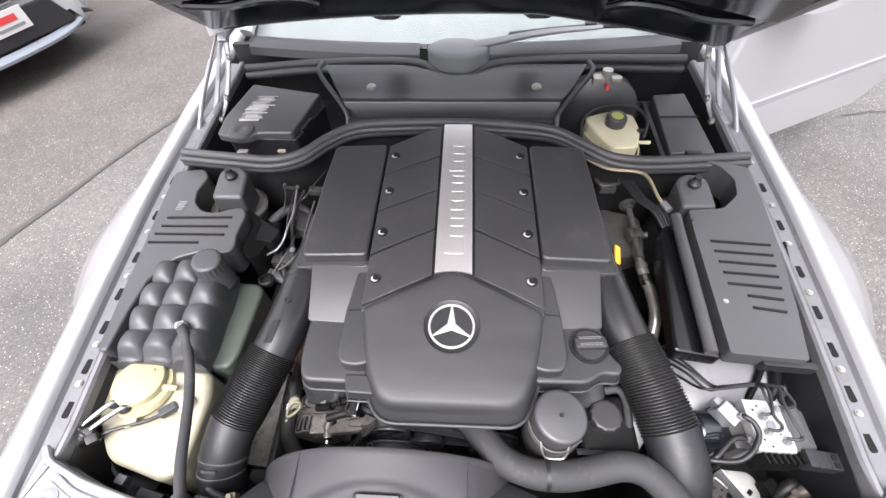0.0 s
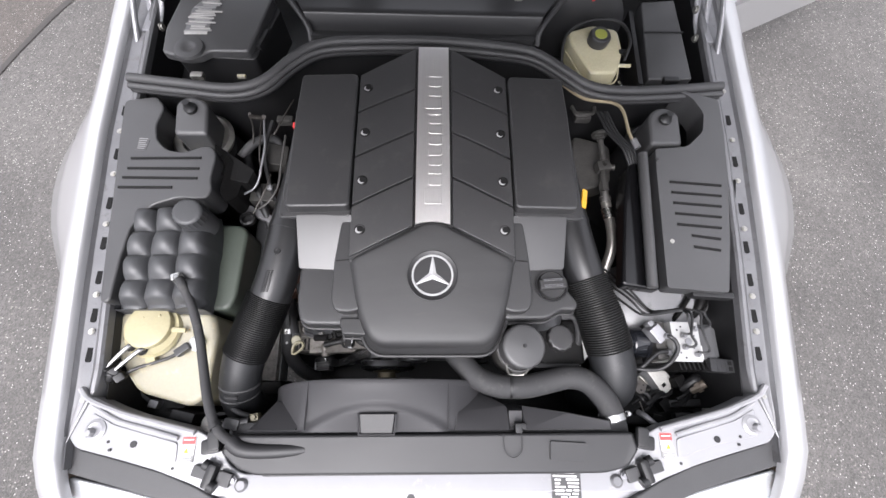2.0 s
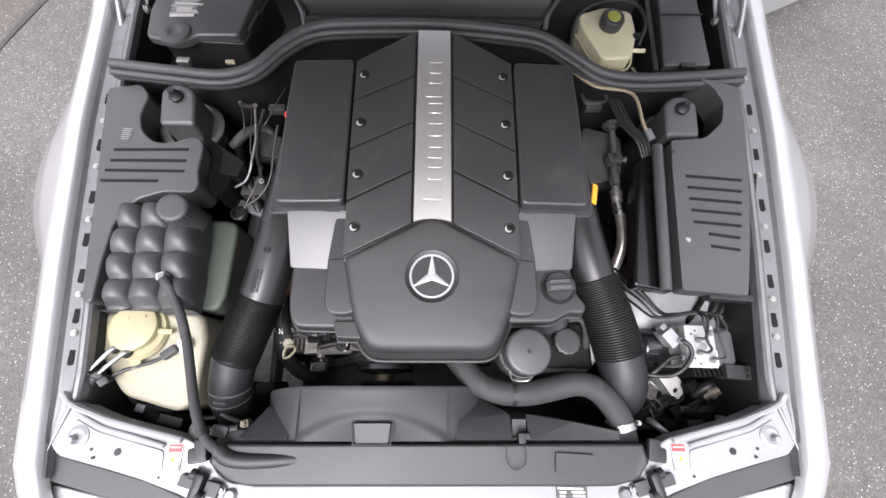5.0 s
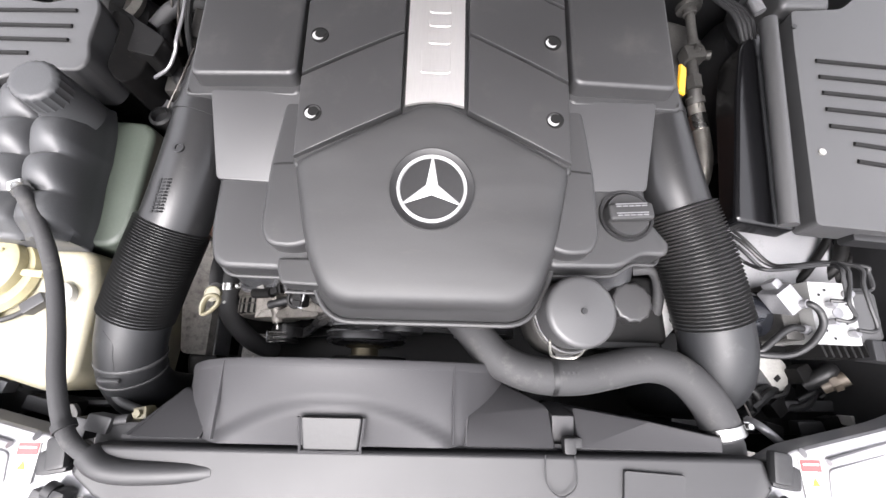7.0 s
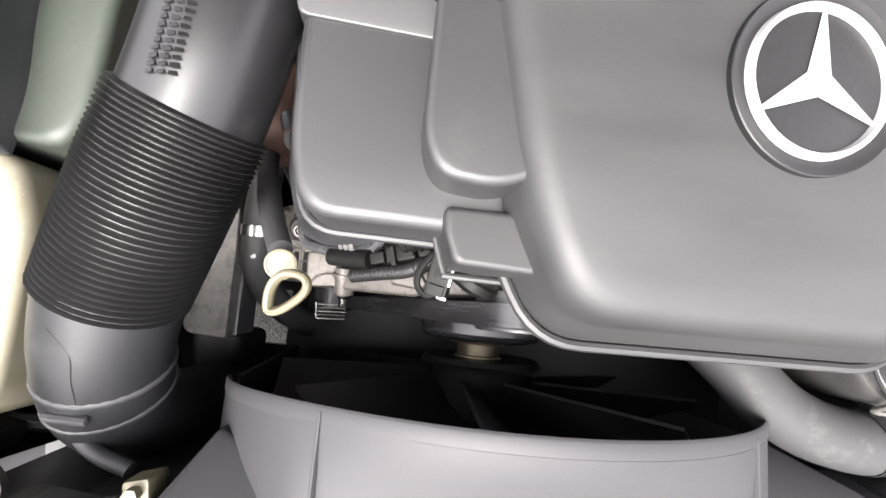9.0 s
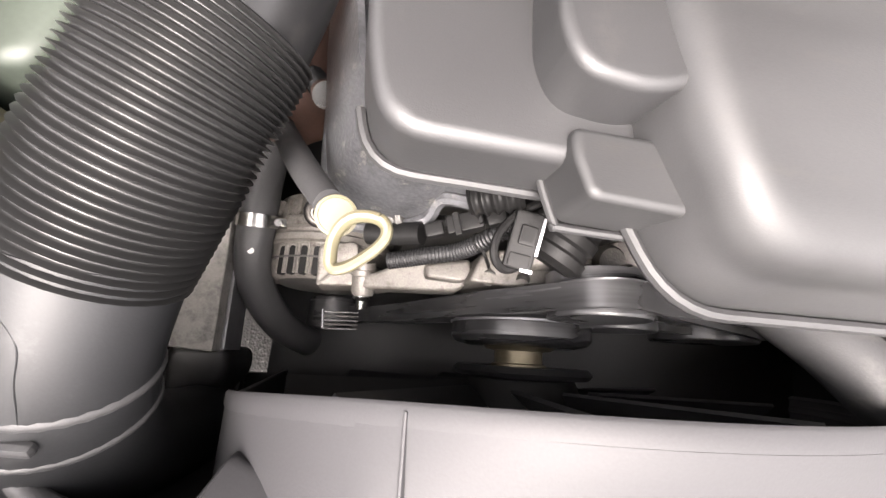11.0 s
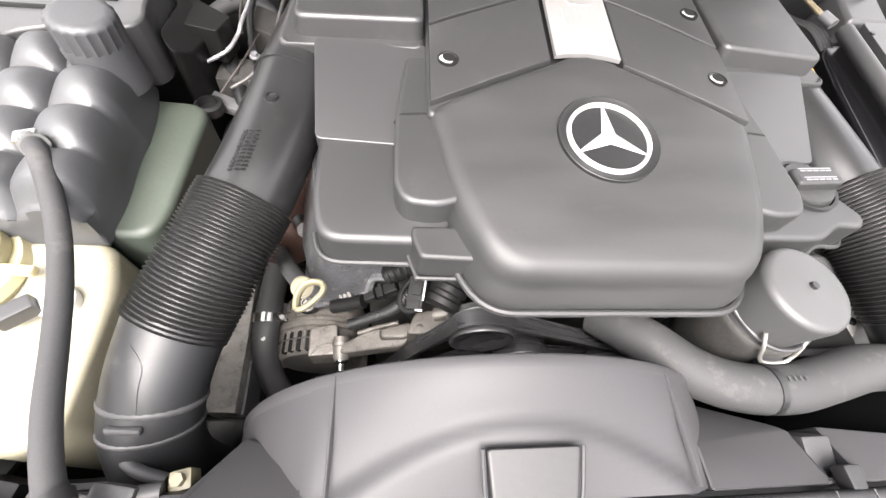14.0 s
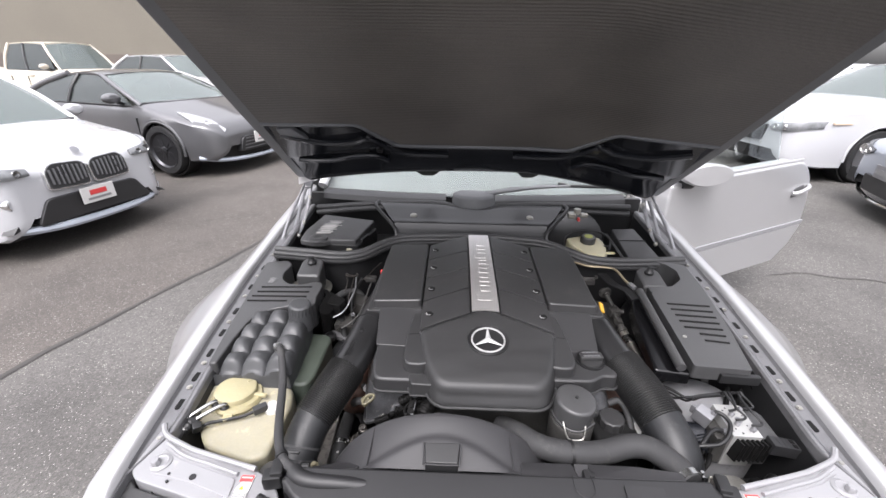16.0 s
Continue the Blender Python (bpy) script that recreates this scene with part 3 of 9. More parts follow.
for s in (-1, 1):
    # upturned back edge, pressed bead and a raised field
    back = [(s * 0.672, 0.142, 0.741), (s * 0.655, 0.122, 0.735), (s * 0.611, 0.104, 0.731), (s * 0.57, 0.091, 0.729), (s * 0.448, 0.062, 0.727)]
    part("upturned_edge", tube(back, 0.0055, 8), M_BAYPAINT, cross)
    bead = [(s * 0.648, 0.110, 0.7285), (s * 0.597, 0.084, 0.7275), (s * 0.54, 0.069, 0.7265), (s * 0.478, 0.052, 0.7255)]
    part("bead", tube(bead, 0.0042, 8), M_BAYPAINT, cross)
    o = rounded([(s * 0.645, 0.098), (s * 0.60, 0.076), (s * 0.478, 0.044), (s * 0.475, 0.010), (s * 0.56, 0.034), (s * 0.642, 0.048)], 0.006)
    part("field", prism(o, 0.715, lambda x, y: cross_z(x, y) + 0.0022, bev=0.0016), M_BAYPAINT, cross)
    # rubber buffer near the corner, punched holes
    c = (s * 0.632, 0.068)
    part("buffer_plate", lathe([(0.019, 0), (0.019, 0.002), (0.013, 0.0045), (0.011, 0.003), (0, 0.003)], pose(*c, cross_z(*c) + 0.002)), M_BAYPAINT, cross)
    part("buffer", lathe([(0.008, 0), (0.0085, 0.008), (0.006, 0.012), (0, 0.013)], pose(c[0] + s * 0.006, c[1] - 0.005, cross_z(*c) + 0.003), 7), M_BAYPAINT, cross)
    for hx, hy, r in ((0.557, 0.0425, 0.0062), (0.604, 0.047, 0.0028), (0.599, 0.033, 0.0026), (0.628, 0.078, 0.003), (0.48, 0.0005, 0.0026), (0.482, 0.0145, 0.0024), (0.345, -0.028, 0.003)):
        h = (s * hx, hy, cross_z(hx, hy) + (0.0028 if hx > 0.5 else 0.0006))
        part("hole", lathe([(r, -0.004), (r, 0.0005), (0, 0.0005)], pose(*h), 12), M_DARK, cross)
    # warning sticker
    st = part("sticker", box((s * 0.459, 0.032, cross_z(0.459, 0.032) + 0.0006), (0.025, 0.045, 0.0012), bev=0), M_PAPER, cross, "white warning sticker with a red top band")
    zs = cross_z(0.459, 0.032) + 0.0016
    part("red_band", box((s * 0.459, 0.0475, zs), (0.0235, 0.0125, 0.001), bev=0), M_RED, st)
    part("pale_print", box((s * 0.459, 0.049, zs + 0.0006), (0.019, 0.002, 0.0008), bev=0), M_PAPER, st)
    part("yellow_mark", moved(prism([(-0.0045, -0.004), (0.0045, -0.004), (0, 0.005)], 0, 0.001, bev=0), pose(s * 0.461, 0.03, zs - 0.0005)), M_YELLOW, st)
    part("print_bar", box((s * 0.459, 0.0155, zs), (0.0235, 0.012, 0.001), bev=0), M_GREYINK, st)
    for k in range(3):
        part("print_line", box((s * 0.459, 0.0115 + 0.004 * k, zs + 0.0006), (0.019, 0.0012, 0.0008), bev=0), M_PAPER, st)
    # hood lock: bracket, catch and bolts
    lx, ly = s * 0.4065, -0.0115
    lz0 = cross_z(0.4065, -0.0115)
    lock = part("hood_lock", merge(box((lx + s * 0.022, ly + 0.006, lz0 + 0.007), (0.028, 0.02, 0.012), (0, 0, s * 15), bev=0.003), box((lx - s * 0.024, ly - 0.006, lz0 + 0.007), (0.026, 0.024, 0.012), (0, 0, s * 15), bev=0.003)), M_RUBBER, car, "black hood lock bolted to the cross panel")
    part("catch", merge(box((lx, ly, lz0 + 0.012), (0.018, 0.042, 0.024), (0, 0, s * 15), bev=0.007), rod((lx + s * 0.004, ly + 0.016, lz0 + 0.014), (lx + s * 0.014, ly + 0.02, lz0 + 0.014), 0.009, 12), rod((lx - s * 0.012, ly - 0.02, lz0 + 0.014), (lx, ly - 0.014, lz0 + 0.014), 0.01, 12)), M_DARK, lock)
    for dx, dy in ((0.0355, 0.0095), (-0.038, -0.009)):
        bolt(lock, (lx + s * dx, ly + dy, lz0 + 0.001), 0.0048, 0.008, M_HINGE)
    bolt(cross, (s * 0.349, -0.038, cross_z(0.349, -0.038)), 0.0058, 0.004, M_BAYPAINT)
    # dark seal and lamp
    o = [(s * 0.692, 0.072), (s * 0.712, 0.062), (s * 0.716, 0.006), (s * 0.68, -0.008), (s * 0.59, -0.031), (s * 0.51, -0.052), (s * 0.44, -0.078), (s * 0.36, -0.105), (s * 0.36, -0.07), (s * 0.40, -0.052), (s * 0.44, -0.032), (s * 0.507, -0.007), (s * 0.58, 0.012), (s * 0.662, 0.032), (s * 0.686, 0.052)]
    part("lamp_seal", prism(o, 0.62, lambda x, y: 0.706 + 0.05 * y, bev=0.004), M_RUBBER, car)
    o = rounded([(s * 0.69, -0.014), (s * 0.59, -0.038), (s * 0.51, -0.06), (s * 0.43, -0.088), (s * 0.43, -0.2), (s * 0.68, -0.15)], 0.012)
    lamp = part("headlamp", prism(o, 0.5, lambda x, y: 0.69 + 0.45 * (y + 0.02) + 0.02 * (0.745 - abs(x)), bev=0.01), M_LAMP, car, "clear ribbed headlamp glass")
    o = rounded([(s * 0.704, -0.01), (s * 0.735, -0.006), (s * 0.728, -0.11), (s * 0.69, -0.14)], 0.012)
    part("turn_lamp", prism(o, 0.5, lambda x, y: 0.692 + 0.4 * y, bev=0.006), M_AMBER, car, "pale amber corner lamp")
# latch plate and maker's plate with plain bars
part("latch_slot", box((-0.006, -0.0235, 0.6985), (0.122, 0.010, 0.003), bev=0.001), M_RAIL, cross)
part("latch_hole", merge(lathe([(0.008, -0.004), (0.008, 0.0012), (0, 0.0012)], pose(-0.039, -0.058, 0.6925), 16), box((-0.039, -0.068, 0.692), (0.022, 0.016, 0.003), bev=0)), M_DARK, cross)
_pl = part("data_plate", box((0.257, -0.035, 0.7068), (0.056, 0.049, 0.0018), (2.9, 0, -2), bev=0), M_RUBBER, cross, "dark data plate with pale print bars")
_rw = [(0.0205, ((0.0, 0.034),)), (0.0145, ((-0.002, 0.046),)), (0.0085, ((-0.016, 0.012), (0.012, 0.024))), (0.0025, ((-0.017, 0.010), (0.013, 0.022))), (-0.0035, ((-0.012, 0.02), (0.013, 0.02))),
       (-0.0095, ((-0.014, 0.018), (0.004, 0.01), (0.018, 0.01))), (-0.0155, ((-0.008, 0.028), (0.016, 0.012))), (-0.021, ((-0.006, 0.012), (0.012, 0.016)))]
for dy, cells in _rw:
    for dx, w in cells:
        part("print_bar", box((0.257 + dx, -0.035 + dy, 0.7080 + 0.05 * dy), (w, 0.0032, 0.001), (2.9, 0, -2), bev=0), M_PAPER, _pl)
part("barcode", box((-0.186, -0.0115, 0.7155), (0.03, 0.0012, 0.006), (0, 0, 0), bev=0), M_PAPER, cross)

# ---------------------------------------------------------------- bulkhead, cowl and screen
SEAL = [(-0.712, 0.822, 0.812), (-0.58, 0.808, 0.81), (-0.47, 0.80, 0.808), (-0.40, 0.825, 0.81), (-0.345, 0.885, 0.815), (-0.28, 0.928, 0.82), (-0.18, 0.938, 0.824), (0, 0.94, 0.826),
        (0.15, 0.932, 0.822), (0.25, 0.918, 0.817), (0.32, 0.872, 0.81), (0.38, 0.832, 0.803), (0.46, 0.82, 0.8), (0.58, 0.826, 0.8), (0.715, 0.838, 0.802)]
C = curve_points(SEAL, 5)
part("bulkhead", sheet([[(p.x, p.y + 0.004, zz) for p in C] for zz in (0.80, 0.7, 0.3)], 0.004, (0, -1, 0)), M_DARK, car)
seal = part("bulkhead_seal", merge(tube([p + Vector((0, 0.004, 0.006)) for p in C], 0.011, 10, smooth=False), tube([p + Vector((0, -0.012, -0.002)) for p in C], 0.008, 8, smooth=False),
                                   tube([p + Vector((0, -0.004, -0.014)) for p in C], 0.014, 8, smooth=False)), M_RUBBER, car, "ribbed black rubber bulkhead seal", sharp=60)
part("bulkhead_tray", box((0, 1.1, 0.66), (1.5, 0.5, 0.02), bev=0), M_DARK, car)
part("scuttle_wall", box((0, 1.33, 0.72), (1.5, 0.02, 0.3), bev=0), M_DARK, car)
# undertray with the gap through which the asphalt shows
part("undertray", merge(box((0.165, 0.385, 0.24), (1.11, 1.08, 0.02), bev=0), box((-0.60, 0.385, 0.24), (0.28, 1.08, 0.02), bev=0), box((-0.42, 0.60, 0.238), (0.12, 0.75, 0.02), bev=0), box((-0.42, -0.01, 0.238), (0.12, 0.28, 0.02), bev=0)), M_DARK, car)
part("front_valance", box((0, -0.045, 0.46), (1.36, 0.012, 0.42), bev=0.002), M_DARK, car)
# intake panel ahead of the screen
def cowl_row(y, z, a, b, dip):
    return [(a + (b - a) * i / 20, y - dip * math.exp(-(((a + (b - a) * i / 20) + 0.01) / 0.085) ** 2), z - 0.3 * dip * math.exp(-(((a + (b - a) * i / 20) + 0.01) / 0.085) ** 2)) for i in range(21)]


panel = part("intake_panel", sheet([cowl_row(0.952, 0.80, -0.29, 0.245, 0), cowl_row(0.958, 0.826, -0.30, 0.25, 0), cowl_row(0.966, 0.828, -0.303, 0.255, 0), cowl_row(0.972, 0.818, -0.306, 0.258, 0), cowl_row(0.986, 0.818, -0.309, 0.261, 0), cowl_row(0.990, 0.83, -0.312, 0.264, 0), cowl_row(0.996, 0.856, -0.315, 0.268, 0), cowl_row(1.003, 0.861, -0.318, 0.272, 0), cowl_row(1.015, 0.862, -0.325, 0.28, 0),
                                    cowl_row(1.05, 0.867, -0.345, 0.305, 0), cowl_row(1.10, 0.884, -0.372, 0.335, 0.012), cowl_row(1.13, 0.892, -0.39, 0.352, 0.035), cowl_row(1.145, 0.888, -0.395, 0.357, 0.05)], 0.004, (0, -1, 1)),
             M_COWL, car, "black intake panel held by two screws", sharp=50)
for x, y, z in ((-0.247, 1.054, 0.868), (0.21, 1.055, 0.868)):
    part("screw", lathe([(0.014, 0), (0.014, 0.002), (0.009, 0.003), (0.009, 0.006), (0, 0.006)], pose(x, y, z, 20), 12), M_ZINC, panel)
for s in (-1, 1):
    a, b = ((-0.305, 0.958), (-0.40, 1.15)) if s < 0 else ((0.262, 0.958), (0.362, 1.15))
    part("side_lip", tube([(a[0], a[1], 0.81), (a[0] + s * 0.01, a[1] + 0.03, 0.842), (b[0], b[1] - 0.05, 0.885), (b[0], b[1], 0.893)], 0.007, 8), M_PANEL, panel)
part("scuttle_seal", merge(tube([(-0.70, 1.262, 0.82), (-0.45, 1.225, 0.855), (-0.25, 1.2, 0.872), (-0.12, 1.18, 0.874), (-0.05, 1.125, 0.864), (0.03, 1.12, 0.864), (0.1, 1.175, 0.874), (0.3, 1.2, 0.876), (0.66, 1.215, 0.868)], 0.012, 10),
                           tube([(-0.70, 1.25, 0.80), (-0.45, 1.215, 0.838), (-0.2, 1.19, 0.852), (-0.05, 1.13, 0.85), (0.03, 1.13, 0.85), (0.12, 1.18, 0.852), (0.35, 1.2, 0.852), (0.66, 1.21, 0.84)], 0.012, 10)), M_RUBBER, car)
for x0, x1 in ((-0.67, -0.125), (0.085, 0.66)):
    rows = [[(x0 + (x1 - x0) * i / 10, y - 0.06 * ((x0 + (x1 - x0) * i / 10) / 0.66) ** 2 * -1, z) for i in range(11)] for y, z in ((1.205, 0.862), (1.212, 0.884), (1.245, 0.894), (1.27, 0.892))]
    part("scuttle_grille", sheet(rows, 0.004, (0, -1, 1)), M_COWL, car, "black plastic scuttle trim")
M_WIPER = mat("faded_wiper_grey", (0.12, 0.123, 0.127), 0.6, var=0.12, scale=12, grain=700, bump=0.1)
wiper = part("wiper", prism(rounded([(-0.105, 1.19), (-0.07, 1.135), (0.02, 1.12), (0.08, 1.16), (0.085, 1.2), (0.02, 1.24), (-0.06, 1.24)], 0.03), 0.86, 0.925, bev=0.022, seg=4), M_WIPER, car, "grey single-arm wiper at rest")
part("wiper_arm", tube([(0.04, 1.19, 0.92), (0.10, 1.195, 0.93), (0.24, 1.215, 0.945), (0.4, 1.235, 0.95)], lambda u: 0.019 - 0.010 * u, 10, squash=0.6), M_WIPER, wiper)
part("wiper_blade", merge(tube([(0.14, 1.245, 0.928), (0.36, 1.262, 0.94), (0.60, 1.275, 0.936)], 0.007, 8), box((0.37, 1.25, 0.95), (0.03, 0.02, 0.016), bev=0.003)), M_DARK, wiper)
_ws = [[(x, 1.30 + d * 0.60 - 0.06 * (1 - (x / 0.68) ** 2) * (1 - 0.5 * d) + 0.05, 0.905 + d * 0.36) for x in (-0.68 * (1 - 0.12 * d) + 1.36 * (1 - 0.12 * d) * i / 12 for i in range(13))] for d in (-0.06, 0, 0.33, 0.66, 1)]
ws = part("windscreen", sheet(_ws, 0.005, (0, -1, 1)), M_GLASS, car, "clear raked windscreen")
ws.visible_shadow = False
_sh = [[(x, y + 0.055, z - 0.012) for x, y, z in r] for r in _ws]
M_SHADE = mat("pale_sunshade", (0.1, 0.102, 0.102), 0.5, 0.2, var=0.08, scale=5)
part("sunshade", sheet(_sh, 0.003, (0, -1, 1)), M_SHADE, car, "pale silver sunshade behind the screen")
part("screen_frame", merge(*[tube([(s * 0.69, 1.33, 0.90), (s * 0.65, 1.6, 1.09), (s * 0.60, 1.93, 1.275)], 0.022, 10) for s in (-1, 1)], tube([(-0.6, 1.93, 1.275), (0, 1.90, 1.285), (0.6, 1.93, 1.275)], 0.025, 10)), M_PAINT, car)
part("cabin", box((0, 2.25, 0.56), (1.5, 1.4, 0.56), bev=0.08, seg=3), M_CABIN, car)
SIDE = [(1.5, 0.875), (2.4, 0.89), (3.2, 0.885), (3.9, 0.85), (4.25, 0.80), (4.38, 0.74)]


def tail_z(y):
    return lerp([(1.5, 0.875), (2.6, 0.885), (3.3, 0.885), (4.0, 0.85), (4.3, 0.82), (4.38, 0.79)], y)


for s, y0 in ((-1, 1.5), (1, 2.86)):
    rows = []
    for i in range(37):
        y = y0 + (4.38 - y0) * i / 36
        o, z, low = lerp(SIDE, y), tail_z(y), 0.26
        d = abs(y - 3.15)
        if d < 0.37:
            low = max(low, 0.325 + math.sqrt(0.37 ** 2 - d * d))
        rows.append([(s * a, y, b) for a, b in ((o - 0.10, z + 0.005), (o - 0.05, z - 0.004), (o - 0.015, z - 0.04), (o, z - 0.10), (o + 0.003, 0.5 * (z - 0.1 + low)), (o - 0.012, low + 0.02), (o - 0.03, low))])
    part("rear_quarter", sheet(rows, 0.004, (s, 0, 0)), M_PAINT, car, sharp=50)
part("rear_deck", sheet([[(u * (lerp(SIDE, y) - 0.098), y, tail_z(y) + 0.006 + 0.03 * (1 - u * u)) for u in (-1, -0.6, -0.2, 0.2, 0.6, 1)] for y in (2.9, 2.95, 3.3, 3.7, 4.0, 4.2, 4.32, 4.38)], 0.004), M_PAINT, car, sharp=50)
part("rear_bumper", sheet([[(u * w, y, z) for u in (-1, -0.6, 0, 0.6, 1)] for y, z, w in ((4.375, 0.80, 0.72), (4.40, 0.72, 0.75), (4.44, 0.60, 0.78), (4.45, 0.42, 0.78), (4.40, 0.28, 0.74))], 0.004, (0, 1, 0)), M_PAINT, car, sharp=50)
part("sill", box((0.85, 2.2, 0.3), (0.08, 1.4, 0.2), bev=0.03), M_PAINT, car)
for sx in (-1, 1):
    for y in (0.65, 3.15):
        wh = part("wheel", lathe([(0.0, -0.11), (0.2, -0.11), (0.215, -0.1), (0.3, -0.11), (0.32, -0.085), (0.325, 0), (0.32, 0.085), (0.3, 0.11), (0.215, 0.1), (0.2, 0.09), (0, 0.09)], pose(sx * 0.76, y, 0.325, 0, 90 * sx, 0), 32), M_TYRE, car)
        part("rim", lathe([(0.21, 0.095), (0.2, 0.112), (0.06, 0.1), (0, 0.1)], pose(sx * 0.76, y, 0.325, 0, 90 * sx, 0), 32), M_RIM, wh)

# raised hood: u across, v up the slope from its hinge line
HOOD_A = radians(35.44)
HOOD_Y, HOOD_Z = 1.2916, 0.9273


def hood_v(v):
    """Distance up the slope for a step of the panel."""
    return 0.036 + 1.29 * v - 0.2 * v * v


def hood_pt(u, v, d=0.0):
    """d: depth below the inner face."""
    k = min(1, max(0, (abs(u) - 0.45) / 0.2))
    u *= 1 - 0.2 * v * (1 - k)
    d += 0.05 * min(1, max(0, (u - 0.2) / 0.5))
    v = hood_v(v)
    return (u, HOOD_Y - v * math.cos(HOOD_A) - d * math.sin(HOOD_A), HOOD_Z + v * math.sin(HOOD_A) - d * math.cos(HOOD_A))


def hood_w(v):
    return 0.766 - 0.05 * hood_v(v)


def hood_rear(u):
    """Bowed rear edge."""
    return 0.135 - 0.135 * abs(u) ** 2.2


hood = part("hood", sheet([[hood_pt(u * hood_w(v), v + hood_rear(u) * (1 - v / 1.24), -0.05 + 0.03 * abs(u) ** 3 + (0.045 if v == 0 else 0)) for u in [-1 + i / 10 for i in range(21)]] for v in (0.0, 0.02, 0.3, 0.6, 0.9, 1.2, 1.24)], 0.003, (0, 1, 1)), M_PAINT, car, "raised silver hood panel")
for s in (-1, 1):
    part("edge_flange", sheet([[hood_pt(s * a, v, d) for a, d in ((hood_w(v), -0.022), (hood_w(v) - 0.004, 0.004), (hood_w(v) - 0.012, 0.009), (hood_w(v) - 0.045, 0.009), (hood_w(v) - 0.052, 0.0), (hood_w(v) - 0.056, -0.03))] for v in (0.04 + 0.0983 * i for i in range(13))], 0.002, (0, -1, -1)), M_FLANGE, hood, "hood edge flange in shaded blue-grey silver")
_rows = []
for i in range(15):
    u = -0.70 + 1.4 * i / 14
    top = 0.135 - 0.135 * (abs(u) / 0.765) ** 2.2
    _rows.append([hood_pt(u, top, 0.0), hood_pt(u, top + 0.015, 0.022), hood_pt(u, top + 0.06, 0.03), hood_pt(u, top + 0.11, 0.012), hood_pt(u, top + 0.17, 0.008), hood_pt(u, top + 0.21, 0.02), hood_pt(u, 0.36, 0.0), hood_pt(u, 0.6, -0.01)])
M_GLOSS = mat("gloss_black_paint", (0.011, 0.012, 0.015), 0.14, var=0.2, scale=10, grain=600, bump=0.05)
part("hood_frame", sheet(_rows, 0.003, (0, -1, -1)), M_GLOSS, hood, "black pressed hood frame", sharp=30)


def liner_edge(u):
    a = abs(u)
    return lerp([(0, 0.335), (0.30, 0.338), (0.43, 0.458), (0.7, 0.455)], a)


_rows = [[hood_pt(u * (hood_w(v0 + (1.17 - v0) * k / 12) - 0.05) / 0.7, v0 + (1.17 - v0) * k / 12, 0.026 - (0.018 if abs(u) > 0.699 else 0.0) - (0.02 if k == 0 else 0)) for k in (0, 0.15, 1, 2, 3, 4, 5, 6, 7, 8, 9, 10, 11, 12)]
         for u, v0 in ((uu, liner_edge(uu)) for uu in (-0.7, -0.69, -0.6, -0.5, -0.44, -0.42, -0.38, -0.33, -0.29, -0.2, -0.1, 0, 0.1, 0.2, 0.29, 0.33, 0.38, 0.42, 0.44, 0.5, 0.6, 0.69, 0.7))]
part("liner", sheet(_rows, 0.006, (0, -1, -1)), M_LINER, hood, "dark brown-grey ribbed felt hood liner", sharp=50)
part("liner_edge", tube([hood_pt(u, liner_edge(u) - 0.004, 0.018) for u in (-0.68, -0.5, -0.43, -0.38, -0.33, -0.29, -0.1, 0.1, 0.29, 0.33, 0.38, 0.43, 0.5, 0.68)], 0.011, 8, n=4), M_FLANGE, hood, "grey liner trim strip")
HOOD_M = Matrix(((0.96, 0, 0, 0), (0, -1.21 * math.cos(HOOD_A), -math.sin(HOOD_A), HOOD_Y - 0.042 * math.cos(HOOD_A)), (0, 1.21 * math.sin(HOOD_A), -math.cos(HOOD_A), HOOD_Z + 0.042 * math.sin(HOOD_A)), (0, 0, 0, 1)))
for u in (-0.205, 0.213):
    part("tab", moved(prism(rounded([(u - 0.055, 0.130), (u - 0.022, 0.085), (u + 0.022, 0.085), (u + 0.055, 0.130)], 0.006), 0, 0.014, bev=0.002), HOOD_M), M_DARK, hood)
